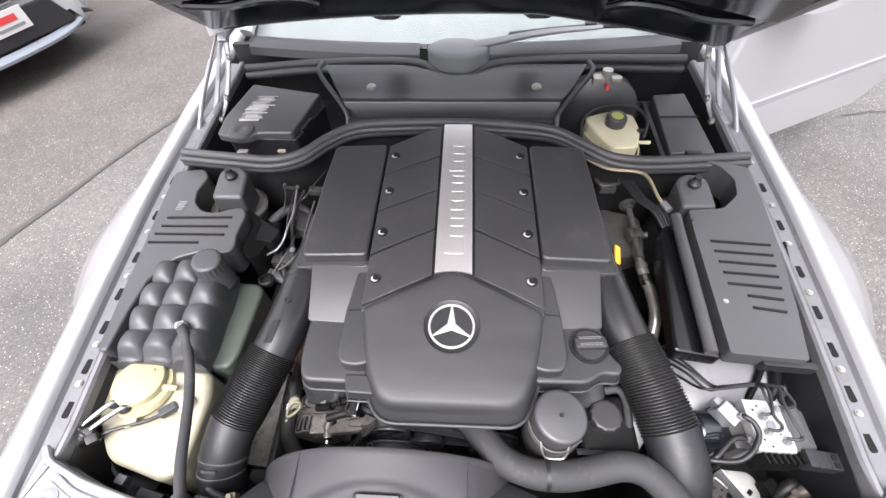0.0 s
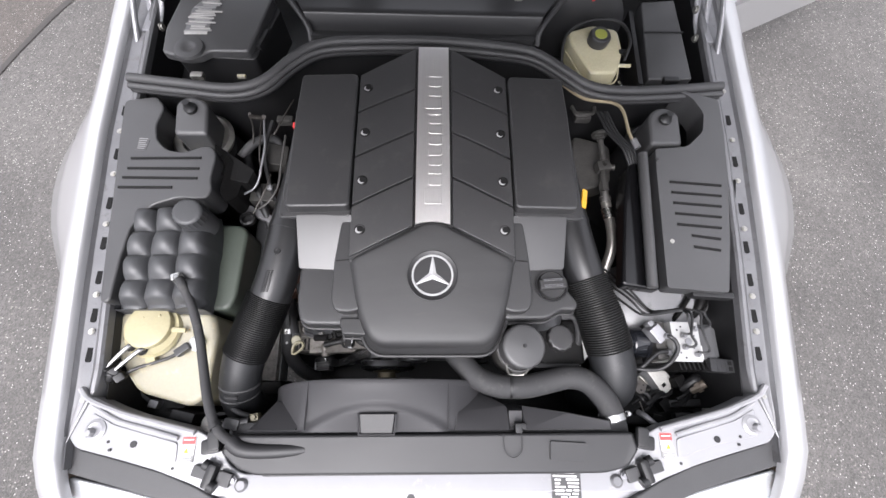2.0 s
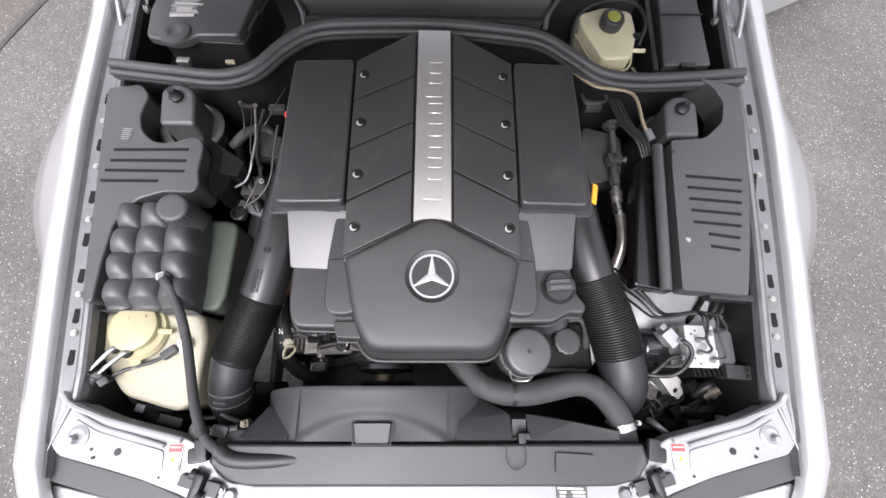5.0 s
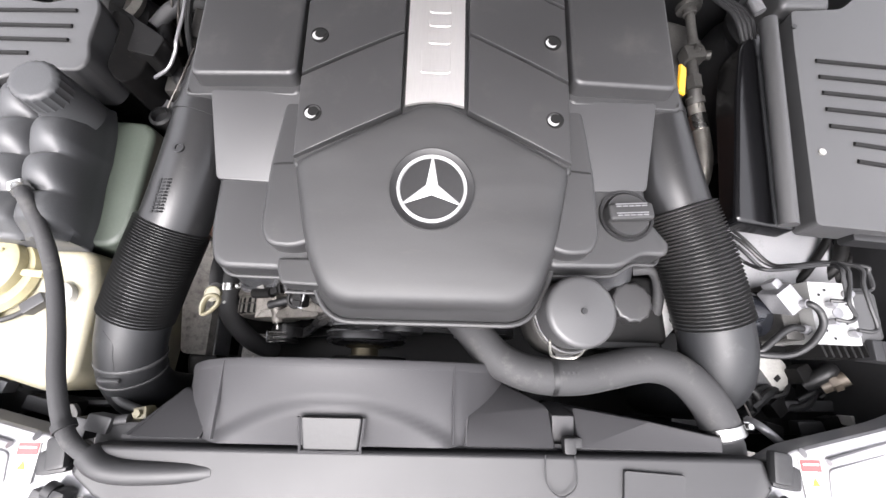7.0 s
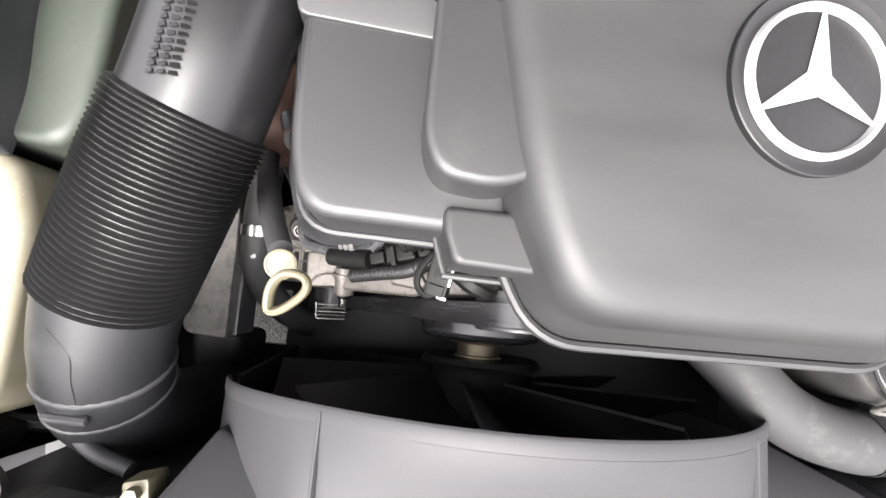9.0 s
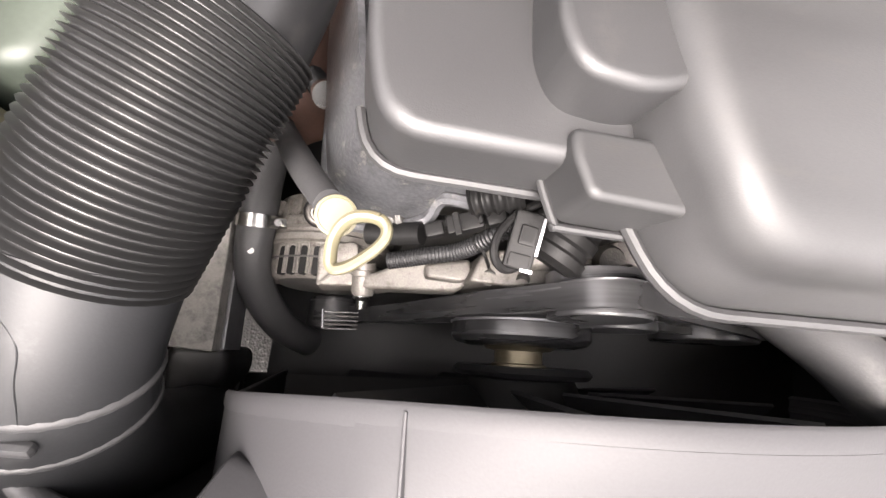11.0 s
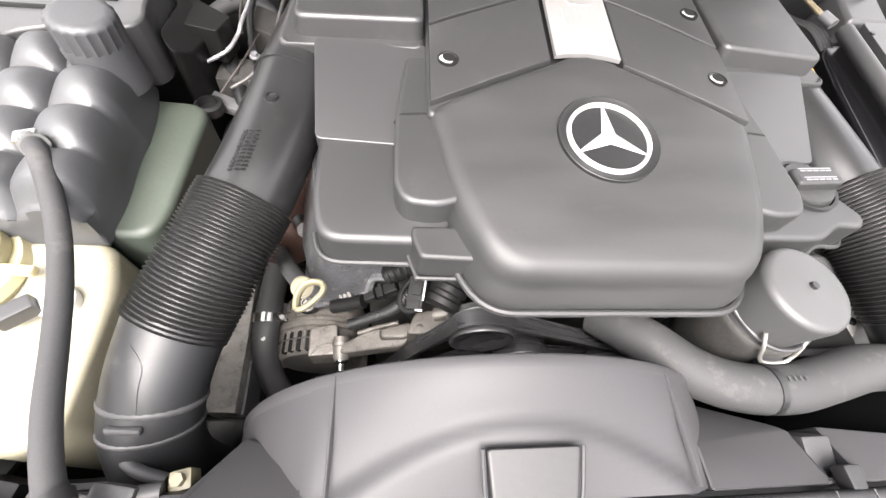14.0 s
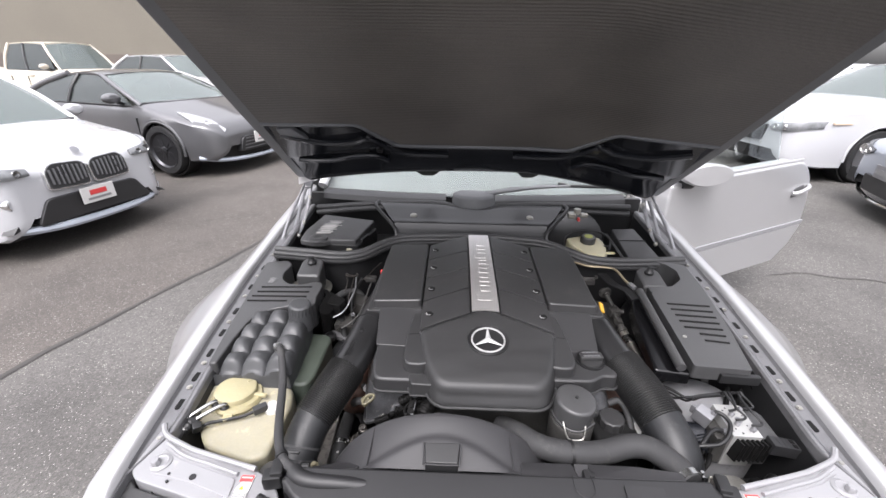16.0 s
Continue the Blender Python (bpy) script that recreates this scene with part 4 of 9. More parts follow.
for s in (-1, 1):
    part("frame_ridge", tube([hood_pt(s * 0.665, 0.36, 0.006), hood_pt(s * 0.56, 0.325, 0.012), hood_pt(s * 0.46, 0.335, 0.014), hood_pt(s * 0.40, 0.36, 0.014), hood_pt(s * 0.345, 0.315, 0.016), hood_pt(s * 0.27, 0.27, 0.016), hood_pt(s * 0.12, 0.262, 0.016)], 0.011, 8), M_GLOSS, hood)
    part("frame_ridge", tube([hood_pt(s * 0.67, 0.20, 0.014), hood_pt(s * 0.57, 0.21, 0.02), hood_pt(s * 0.47, 0.245, 0.02), hood_pt(s * 0.39, 0.25, 0.02), hood_pt(s * 0.345, 0.225, 0.022)], 0.009, 8), M_GLOSS, hood)
    part("pocket", moved(prism(rounded([(s * 0.40, 0.27), (s * 0.53, 0.255), (s * 0.62, 0.25), (s * 0.63, 0.29), (s * 0.50, 0.30), (s * 0.42, 0.315)], 0.015), 0.004, 0.014, bev=0.003), HOOD_M), M_DARK, hood)
    # Added grey plate that stands for a silver reflection on the frame.
    part("reflection_plate", moved(prism(rounded([(s * 0.60, 0.335), (s * 0.69, 0.335), (s * 0.69, 0.395), (s * 0.63, 0.40)], 0.012), 0.0, 0.012, bev=0.003), HOOD_M), M_FLANGE, hood)
    part("hole", moved(lathe([(0.012, 0.0), (0.012, 0.022), (0.009, 0.023), (0, 0.018)], pose(s * 0.365, 0.29, 0), 16), HOOD_M), M_DARK, hood)
    hinge = part("hood_hinge", merge(tube([(s * 0.722, 1.05, 0.775), (s * 0.716, 1.10, 0.80), (s * 0.712, 1.19, 0.87), (s * 0.715, 1.255, 0.945)], 0.009, 10, squash=0.5),
                                     tube([(s * 0.742, 1.02, 0.76), (s * 0.738, 1.11, 0.82), (s * 0.735, 1.20, 0.89), (s * 0.728, 1.262, 0.94)], 0.008, 10, squash=0.5),
                                     box((s * 0.73, 1.04, 0.775), (0.02, 0.09, 0.05), bev=0.006), box((s * 0.72, 1.245, 0.935), (0.03, 0.05, 0.02), (42, 0, 0), bev=0.004)), M_HINGE, car, "silver pressed hood hinge")
    for y, z in ((1.03, 0.78), (1.10, 0.81), (1.2, 0.885)):
        bolt(hinge, (s * 0.71, y, z), 0.007, 0.008, M_ZINC, axis=(-s, 0, 0.2))
    part("gas_strut", merge(tube([(s * 0.752, 0.96, 0.775), (s * 0.75, 1.06, 0.84), (s * 0.742, 1.16, 0.895)], 0.007, 10), rod((s * 0.742, 1.16, 0.895), (s * 0.735, 1.24, 0.94), 0.004)), M_HINGE, car)
    part("hinge_gusset", sheet([[(s * 0.735, y, z) for y in (0.9, 0.98, 1.06, 1.14)] for z in (0.60, 0.70, 0.76)], 0.004, (-s, 0, 0)), M_RAIL, car)

# open door
D0 = Vector((0.92, 1.40, 0))
D1 = D0 + Vector((math.cos(radians(28)), math.sin(radians(28)), 0))
DU = (D1 - D0).normalized()
DN = Vector((DU.y, -DU.x, 0))


def door_pt(s, z, d=0.0):
    """s along the door, d out of its outer face."""
    return D0 + DU * s + Vector((0, 0, z)) + DN * d


def door_solid(outline, d0, d1, bev):
    b = prism(outline, d0, d1, bev=bev)
    m = Matrix((( DU.x, 0, DN.x, D0.x), (DU.y, 0, DN.y, D0.y), (0, 1, 0, 0), (0, 0, 0, 1)))
    return moved(b, m)


MIRROR = Vector((1.066, 1.42, 0.965))
door = part("door", door_solid(rounded([(0, 0.29), (1.2, 0.275), (1.33, 0.37), (1.40, 0.5), (1.36, 0.68), (1.31, 0.80), (1.18, 0.925), (0, 0.915)], [0.02, 0.06, 0.08, 0.08, 0.1, 0.12, 0.1, 0.02], 5), -0.10, 0.0, 0.03), M_PAINT, car, "open silver door with a bright side strip", sharp=50)
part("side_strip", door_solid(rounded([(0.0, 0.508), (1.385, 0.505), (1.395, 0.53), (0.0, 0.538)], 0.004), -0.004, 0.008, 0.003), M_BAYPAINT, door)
part("lower_cladding", door_solid(rounded([(0.0, 0.295), (1.19, 0.28), (1.32, 0.375), (1.385, 0.5), (0.0, 0.505)], 0.01), -0.02, 0.005, 0.003), M_PAINT, door)
part("door_handle", merge(tube([door_pt(1.13, 0.735, 0.004), door_pt(1.16, 0.742, 0.024), door_pt(1.25, 0.76, 0.024), door_pt(1.29, 0.768, 0.004)], 0.012, 10)), M_PAINT, door, "body-coloured pull handle")
part("handle_cup", door_solid(rounded([(1.13, 0.70), (1.24, 0.72), (1.25, 0.78), (1.14, 0.765)], 0.025), -0.004, 0.0015, 0.001), M_RAIL, door)
part("belt_trim", tube([door_pt(0.1, 0.922, -0.02), door_pt(0.6, 0.928, -0.02), door_pt(1.16, 0.932, -0.02)], 0.007, 8), M_PAINT, door)
_dg = part("door_glass", door_solid([(0.12, 0.90), (0.95, 0.92), (0.80, 1.24), (0.55, 1.26), (0.30, 1.10)], -0.045, -0.040, 0), M_GLASS, door, "raised clear door glass")
_dg.visible_shadow = False
part("door_mirror", moved(lathe([(0, -0.075), (0.045, -0.07), (0.07, -0.045), (0.078, 0), (0.078, 0.02), (0.07, 0.03), (0, 0.03)], None, 24), Matrix.Translation(MIRROR) @ Matrix.Rotation(radians(14), 4, "Z") @ pose(0, 0, 0, -90) @ Matrix.Diagonal((1.75, 0.66, 1, 1)) @ pose(0, 0, 0, 180)), M_PAINT, door, "silver door mirror")
part("mirror_foot", tube([door_pt(0.14, 0.91, -0.01), MIRROR + Vector((-0.09, 0.03, -0.05))], 0.03, 12, smooth=False), M_DARK, door)

# ---------------------------------------------------------------- engine and its cover
def cover_z(x, y):
    """Top of the centre cover."""
    t = lerp([(0.19, 0.795), (0.25, 0.806), (0.35, 0.819), (0.44, 0.831), (0.545, 0.843), (0.66, 0.849), (0.80, 0.854), (0.92, 0.857)], y)
    return t - 0.25 * max(0, abs(x) - 0.05) ** 2


engine = thing("engine", (0, 0.5, 0.3), "dark oily engine block under black plastic covers", "engine")
part("engine_block", box((0, 0.56, 0.5), (0.46, 0.56, 0.42), bev=0.02), M_ENGINE, engine)
for s in (-1, 1):
    part("cylinder_head", box((s * 0.215, 0.62, 0.66), (0.14, 0.48, 0.15), (0, s * 20, 0), bev=0.02), M_ENGINE, engine)
    o = rounded([(s * 0.28, 0.30), (s * 0.12, 0.30), (s * 0.12, 0.8), (s * 0.285, 0.8)], 0.02)
    vc = part("valve_cover", prism(o, 0.66, lambda x, y: 0.735 - 0.25 * max(0, abs(x) - 0.27), bev=0.012), M_VALVE, engine, "black crackle-finish valve cover")
    # tilted crackle face below the plastic box, with its scalloped gasket lip
    low = [(0.306, 0.42, 0.615), (0.303, 0.36, 0.615), (0.299, 0.305, 0.620), (0.290, 0.268, 0.632), (0.270, 0.259, 0.646), (0.248, 0.257, 0.658), (0.226, 0.262, 0.668), (0.218, 0.272, 0.683), (0.196, 0.268, 0.694), (0.178, 0.276, 0.708), (0.15, 0.272, 0.722)]
    high = [(0.288, 0.43, 0.742), (0.284, 0.37, 0.742), (0.276, 0.315, 0.742), (0.264, 0.29, 0.742), (0.25, 0.283, 0.742), (0.235, 0.282, 0.742), (0.22, 0.282, 0.742), (0.21, 0.284, 0.742), (0.195, 0.284, 0.742), (0.175, 0.284, 0.742), (0.15, 0.284, 0.742)]
    mid = [tuple(0.5 * (p + q) + b for p, q, b in zip(l_, h_, (0.008, -0.004, 0.004))) for l_, h_ in zip(low, high)]
    part("crackle_face", sheet([[(s * p[0], p[1], p[2]) for p in row] for row in (low, mid, high)], 0.004, (s, -1, 0.6)), M_VALVE, vc, "pitted grey crackle face")
    part("gasket_lip", tube([(s * x, y - 0.003, z - 0.002) for x, y, z in low], 0.0048, 8, n=5), M_VALVE, vc)
    part("gasket_seam", tube([(s * x, y, z - 0.009) for x, y, z in low], 0.004, 8, n=5), M_DARK, vc)
    part("exhaust_shield", lathe([(0, -0.2), (0.05, -0.2), (0.055, -0.1), (0.055, 0.16), (0.048, 0.185), (0.03, 0.2), (0, 0.204)], pose(s * 0.345, 0.55, 0.59, 90), 20), M_COPPER, engine, "rust-brown exhaust heat shield")

cover = thing("engine_cover", (0, 0.5, 0.76), "satin black engine cover with a silver centre strip", "engine cover")
# centre shell, whose front rolls down over the belt drive
_o = rounded([(-0.168, 0.81), (-0.168, 0.375), (-0.12, 0.36), (0.12, 0.36), (0.168, 0.375), (0.168, 0.81), (0.045, 0.897), (-0.045, 0.897)], [0.01, 0.004, 0.01, 0.01, 0.004, 0.01, 0.01, 0.01], 6)
part("shell", prism(_o, lambda x, y: 0.752 if y < 0.3 else 0.775, lambda x, y: cover_z(x, y) - 0.006, bev=0.004, seg=3, draft=0.0), M_COVER, cover, sharp=50)
_b = rounded([(-0.172, 0.40), (-0.155, 0.265), (-0.121, 0.199), (0.121, 0.199), (0.155, 0.265), (0.172, 0.40)], [0.002, 0.05, 0.03, 0.03, 0.05, 0.002], 6)
part("lower_lip", tube([(x, y, 0.753) for x, y in _b], 0.0035, 8, smooth=False), M_COVER, cover)
# front panel and the ribbed side panels, parted by fine grooves
STRIP = 0.0375


def chevron(x, y0):
    return y0 - 0.5 * (abs(x) - STRIP)


def panel_slab(outline, lift, bev=0.002):
    return prism(outline, lambda x, y: cover_z(x, y) - 0.012, lambda x, y: cover_z(x, y) + lift, bev=bev, seg=2)


def patch(a, b, y0f, y1f, lift, n=6):
    """A panel between two lines across the cover, its top following the cover."""
    lo = [(a + (b - a) * i / n, y0f(a + (b - a) * i / n)) for i in range(n + 1)]
    hi = [(a + (b - a) * i / n, y1f(a + (b - a) * i / n)) for i in reversed(range(n + 1))]
    return panel_slab(lo + hi, lift)


front = rounded([(-0.1665, 0.372), (-0.148, 0.278), (-0.117, 0.212), (0.117, 0.212), (0.148, 0.278), (0.1665, 0.372)], [0.0, 0.05, 0.03, 0.03, 0.05, 0.0], 6)
arch = [(0.1665 - 0.129 * i / 6, chevron(0.1665 - 0.129 * i / 6, 0.446)) for i in range(7)] + [(0.02, 0.456), (0, 0.459), (-0.02, 0.456)] + [(-0.0375 - 0.129 * i / 6, chevron(0.0375 + 0.129 * i / 6, 0.446)) for i in range(7)]


def loop_cap(outline, zf, inner, lift, depth, bev):
    """A panel whose middle is a fan of rings, so that its top can bend: rings scaled toward the centre."""
    cx, cy = inner
    bm = bmesh.new()
    rings = []
    rings.append([bm.verts.new((cx + (x - cx) * 1.035, cy + (y - cy) * (1.075 if y < cy else 1.0), depth)) for x, y in outline])
    rings.append([bm.verts.new((cx + (x - cx) * 1.03, cy + (y - cy) * (1.065 if y < cy else 1.0), depth + 0.012)) for x, y in outline])
    for k, (f, dz) in enumerate(((1.012, lift - 0.026), (1.002, lift - 0.0155), (0.983, lift - 0.0075), (0.958, lift - 0.0028), (0.925, lift - 0.0006), (0.89, lift), (0.8, lift), (0.55, lift), (0.28, lift))):
        rings.append([bm.verts.new((cx + (x - cx) * f, cy + (y - cy) * f, zf(cx + (x - cx) * f, cy + (y - cy) * f) + dz)) for x, y in outline])
    n = len(outline)
    for a, b in zip(rings, rings[1:]):
        for i in range(n):
            bm.faces.new((a[i], a[(i + 1) % n], b[(i + 1) % n], b[i]))
    c = bm.verts.new((cx, cy, zf(cx, cy) + lift))
    for i in range(n):
        bm.faces.new((rings[-1][i], rings[-1][(i + 1) % n], c))
    return bm


def front_z(x, y):
    edge = max(0.0, 0.25 - y)
    return cover_z(x, y) + 0.002 - 2.0 * edge * edge - 0.35 * max(0, abs(x) - 0.115) ** 2 * 4


part("front_panel", loop_cap(front[::1] + arch, front_z, (0, 0.34), 0.0, 0.752, 0.004), M_COVER, cover, sharp=60)
for s in (-1, 1):
    ys = (0.446, 0.554, 0.664, 0.776)
    for k in range(4):
        lo = (lambda x, k=k: chevron(x, ys[k]) + 0.0022)
        hi = (lambda x, k=k: chevron(x, ys[k + 1]) - 0.0022) if k < 3 else (lambda x: 0.893 - 0.62 * (abs(x) - STRIP))
        b = patch(s * (STRIP + 0.003), s * 0.166, lo, hi, 0.0, 6)
        part("rib_panel", b, M_PANEL, cover)
    for y in (0.439, 0.545, 0.66, 0.777):
        z = cover_z(0.147, y)
        ring = part("bolt_hole", lathe([(0.0108, -0.002), (0.0108, 0.0008), (0.0098, 0.0012), (0.0096, 0.0002), (0, 0.0002)], pose(s * 0.147, y, z), 20), M_GROOVE, cover, "recessed bolt hole")
        # Pale disc under an offset dark one paints the crescent highlight in the hole.
        part("bolt", lathe([(0.0, 0.0002), (0.0072, 0.0002), (0.0072, 0.0009), (0, 0.0009)], pose(s * 0.147 - 0.0022, y - 0.0018, z), 14), M_EMBLEM, ring)
        part("crescent_mask", lathe([(0.0, 0.0002), (0.0066, 0.0002), (0.0066, 0.0013), (0, 0.0013)], pose(s * 0.147 + 0.0006, y + 0.0008, z), 14), M_GROOVE, ring)
    # cheek beside the front panel, parted by a fine groove
    o = rounded([(s * 0.145, 0.47), (s * 0.189, 0.47), (s * 0.198, 0.38), (s * 0.199, 0.30), (s * 0.190, 0.279), (s * 0.16, 0.276), (s * 0.13, 0.286)], [0.0, 0.01, 0.0, 0.02, 0.012, 0.01, 0.005], 5)
    part("cheek", prism(o, 0.765, lambda x, y: 0.806 + 0.06 * max(0, y - 0.384) - 0.04 * max(0, 0.38 - y), bev=0.010, seg=4), M_LEDGE, cover)
    part("cheek_groove", tube([(s * 0.150, 0.3835, 0.8062), (s * 0.188, 0.3805, 0.8058), (s * 0.1945, 0.3795, 0.8035), (s * 0.1985, 0.379, 0.796)], 0.0014, 8, n=3), M_GROOVE, cover)
    # side pads with their lower flange
    o = rounded([(s * 0.171, 0.486), (s * 0.303, 0.486), (s * 0.303, 0.70), (s * 0.298, 0.814), (s * 0.171, 0.814)], 0.012, 4)
    part("side_pad", prism(o, 0.80, lambda x, y: 0.839 + 0.05 * (y - 0.486) - 0.05 * max(0, abs(x) - 0.2), bev=0.005, seg=4, draft=0.02), M_PANEL, cover, sharp=50)
    o = rounded([(s * 0.168, 0.472), (s * 0.322, 0.472), (s * 0.316, 0.70), (s * 0.305, 0.825), (s * 0.168, 0.825)], 0.012, 4)
    part("pad_flange", prism(o, 0.76, lambda x, y: 0.817 - 0.25 * max(0, abs(x) - 0.3), bev=0.006), M_LEDGE, cover, sharp=50)
    # sloping shelf and the lower box ahead of it
    o = rounded([(s * 0.165, 0.368), (s * 0.276, 0.372), (s * 0.283, 0.478), (s * 0.165, 0.478)], 0.006, 3)
    part("shelf", prism(o, 0.74, lambda x, y: 0.778 + 0.36 * (y - 0.372), bev=0.0012), M_COWL, cover)
    if s < 0:
        o = rounded([(-0.145, 0.256), (-0.262, 0.258), (-0.272, 0.30), (-0.274, 0.395), (-0.145, 0.395)], [0.01, 0.022, 0.02, 0.0, 0.0], 5)
    else:
        o = rounded([(0.145, 0.268), (0.235, 0.27), (0.262, 0.288), (0.292, 0.286), (0.300, 0.302), (0.288, 0.318), (0.276, 0.335), (0.275, 0.395), (0.145, 0.395)], [0.01, 0.012, 0.01, 0.012, 0.01, 0.01, 0.01, 0.0, 0.0], 4)
    part("lower_box", prism(o, 0.735, lambda x, y: 0.776 - 0.02 * max(0, 0.37 - y), bev=0.010, seg=4, draft=0.02), M_LEDGE, cover, sharp=50)
    part("box_lip", tube([(x * 1.012, y - 0.002, 0.738) for x, y in o[: (14 if s < 0 else 24)]], 0.003, 8, smooth=False), M_COVER, cover)
o = rounded([(-0.175, 0.238), (-0.127, 0.236), (-0.127, 0.27), (-0.182, 0.27), (-0.182, 0.258)], 0.005, 4)
part("lug_box", prism(o, 0.750, 0.780, bev=0.008, seg=4, draft=0.05), M_COVER, cover, "small black box moulded on the cover edge", sharp=50)
part("lug_lip", tube([(-0.184, 0.268, 0.750), (-0.184, 0.258, 0.750), (-0.177, 0.236, 0.750), (-0.174, 0.234, 0.750), (-0.127, 0.233, 0.750)], 0.0022, 8), M_COVER, cover)
# centre strip with raised lettering as plain bars, emblem as plain shapes
strip = part("centre_strip", sheet([[(x * (1 - 0.02 * i / 24), 0.449 + 0.0185 * i + (0.006 * (1 - (x / 0.0355) ** 2) if i == 0 else 0), cover_z(0, 0.449 + 0.0185 * i) + 0.003) for x in (-0.0355, -0.034, -0.018, 0, 0.018, 0.034, 0.0355)] for i in range(25)], 0.005), M_STRIP, cover, "brushed aluminium strip with raised bars")
_y = 0.492
for w in (0.034, 0.019, 0.014, 0.017, 0.019, 0.021, 0.019, 0.016, 0.010, 0.027, 0.019, 0.021, 0.017):
    b = prism(rounded([(-0.018 if w > 0.025 else -0.010, _y), (0.018, _y), (0.018, _y + w), (-0.018 if w > 0.025 else -0.010, _y + w)], 0.005), cover_z(0, _y) + 0.002, lambda x, y: cover_z(0, y) + 0.0036, bev=0.0003)
    part("raised_bar", b, M_STRIP, strip)
    _y += w + 0.0065
_ez = 0.8215
_em = pose(0, 0.3455, _ez + 0.0012, 7) @ Matrix.Scale(0.885, 4)
emblem = part("emblem_disc", lathe([(0.056, -0.004), (0.056, 0.001), (0.0553, 0.0016), (0.0542, 0.0013), (0.048, -0.0012), (0.042, -0.0012), (0.0415, -0.0007), (0, -0.0007)], _em, 48), M_DARK, cover, "black dished disc with a white ring and three rays")
part("ring", lathe([(0.0415, -0.001), (0.0465, -0.001), (0.0455, 0.0025), (0.0425, 0.0025), (0.0415, -0.001)], _em, 48, caps=False), M_EMBLEM, emblem)
for k in range(3):
    a = math.pi / 2 + k * 2 * math.pi / 3
    bm = bmesh.new()
    d, q = Vector((math.cos(a), math.sin(a), 0)), Vector((-math.sin(a), math.cos(a), 0))
    tip, root, l_, r_ = d * 0.042 + Vector((0, 0, 0.0006)), Vector((0, 0, 0.0045)), d * 0.0045 + q * 0.0078, d * 0.0045 - q * 0.0078
    c0 = bm.verts.new(-d * 0.001 + Vector((0, 0, 0)))
    vs = [bm.verts.new(v) for v in (tip + q * 0.0012, tip - q * 0.0012, r_, root, l_)]
    bm.faces.new((vs[0], vs[3], vs[4])), bm.faces.new((vs[0], vs[1], vs[3])), bm.faces.new((vs[1], vs[2], vs[3])), bm.faces.new((vs[4], vs[3], c0)), bm.faces.new((vs[3], vs[2], c0))
    part("ray", moved(bm, _em), M_EMBLEM, emblem, sharp=8)

# oil filler cap in its recess
cap = thing("oil_filler_cap", (0.245, 0.338, 0.76), "black ribbed oil filler cap with pale print bars", "oil cap")
_m = pose(0.246, 0.338, 0.0, 0, 0, 4)
part("recess", lathe([(0.034, 0.70), (0.0345, 0.779), (0.031, 0.7785), (0.030, 0.762), (0, 0.762)], pose(0.246, 0.338, 0), 28), M_DARK, cap)
part("cap_body", lathe([(0.028, 0.76), (0.029, 0.778), (0.027, 0.783), (0, 0.783)], pose(0.246, 0.338, 0), 28), M_COVER, cap)
part("grip", moved(prism(rounded([(-0.028, -0.011), (0.028, -0.011), (0.028, 0.011), (-0.028, 0.011)], 0.005), 0.775, 0.794, bev=0.004), _m), M_COVER, cap)
for k in (-0.006, 0.006):
    part("print_bar", moved(merge(*[box((-0.016 + 0.008 * i, k, 0.7942), (0.0065, 0.0014, 0.0008), bev=0) for i in range(5)], box((0, k + 0.003, 0.7942), (0.04, 0.0012, 0.0008), bev=0)), _m), M_HINGE, cap)

# ---------------------------------------------------------------- intake pipes
def ribbed(n_ribs, r0, r1, depth):
    return lambda u: r0 + (r1 - r0) * u + depth * (0.5 - 0.5 * math.cos(2 * math.pi * n_ribs * u)) ** 1.5


left_pipe = thing("intake_pipe", (-0.40, 0.2, 0.5), "smooth black intake pipe with a ribbed bellows section", "intake pipe")
part("upper_pipe", tube([(-0.285, 0.76, 0.765), (-0.292, 0.62, 0.768), (-0.305, 0.50, 0.768), (-0.314, 0.43, 0.762), (-0.328, 0.36, 0.75), (-0.342, 0.315, 0.739)], lambda u: 0.0415, 28, n=6), M_PIPE, left_pipe, sharp=60)
part("seam_ring", tube([(-0.309, 0.470, 0.766), (-0.311, 0.460, 0.765)], 0.043, 28, smooth=False), M_PIPE, left_pipe)
part("boss", lathe([(0.007, 0), (0.007, 0.003), (0.004, 0.003), (0.004, 0.001), (0, 0.001)], along((-0.3165, 0.402, 0.7985), (-0.3175, 0.399, 0.85)), 14), M_PIPE, left_pipe)
random.seed(11)
for row in range(3):
    bars = []
    for i in range(11):
        y = 0.362 - 0.0040 * i
        x = -0.3245 - 0.20 * (0.371 - y) + 0.006 * (row - 1) - 0.002
        c = Vector((-0.3245 - 0.2 * (0.371 - y), 0, 0.7528 - 0.2 * (0.371 - y)))
        z = c.z + math.sqrt(max(0, 0.0419 ** 2 - (x - c.x) ** 2))
        bars.append(box((x, y, z), (0.0036 + 0.001 * random.random(), 0.0024 + 0.0012 * random.random(), 0.0003), (-13, 12 * (row - 1), 12), bev=0))
    part("print_line", merge(*bars), M_PIPE, left_pipe)
part("bellows", tube([(-0.340, 0.322, 0.741), (-0.363, 0.268, 0.723), (-0.392, 0.208, 0.696)], ribbed(33, 0.042, 0.0415, 0.0042), 32, n=132), M_BELLOWS, left_pipe, "fine-ribbed black bellows", sharp=80)
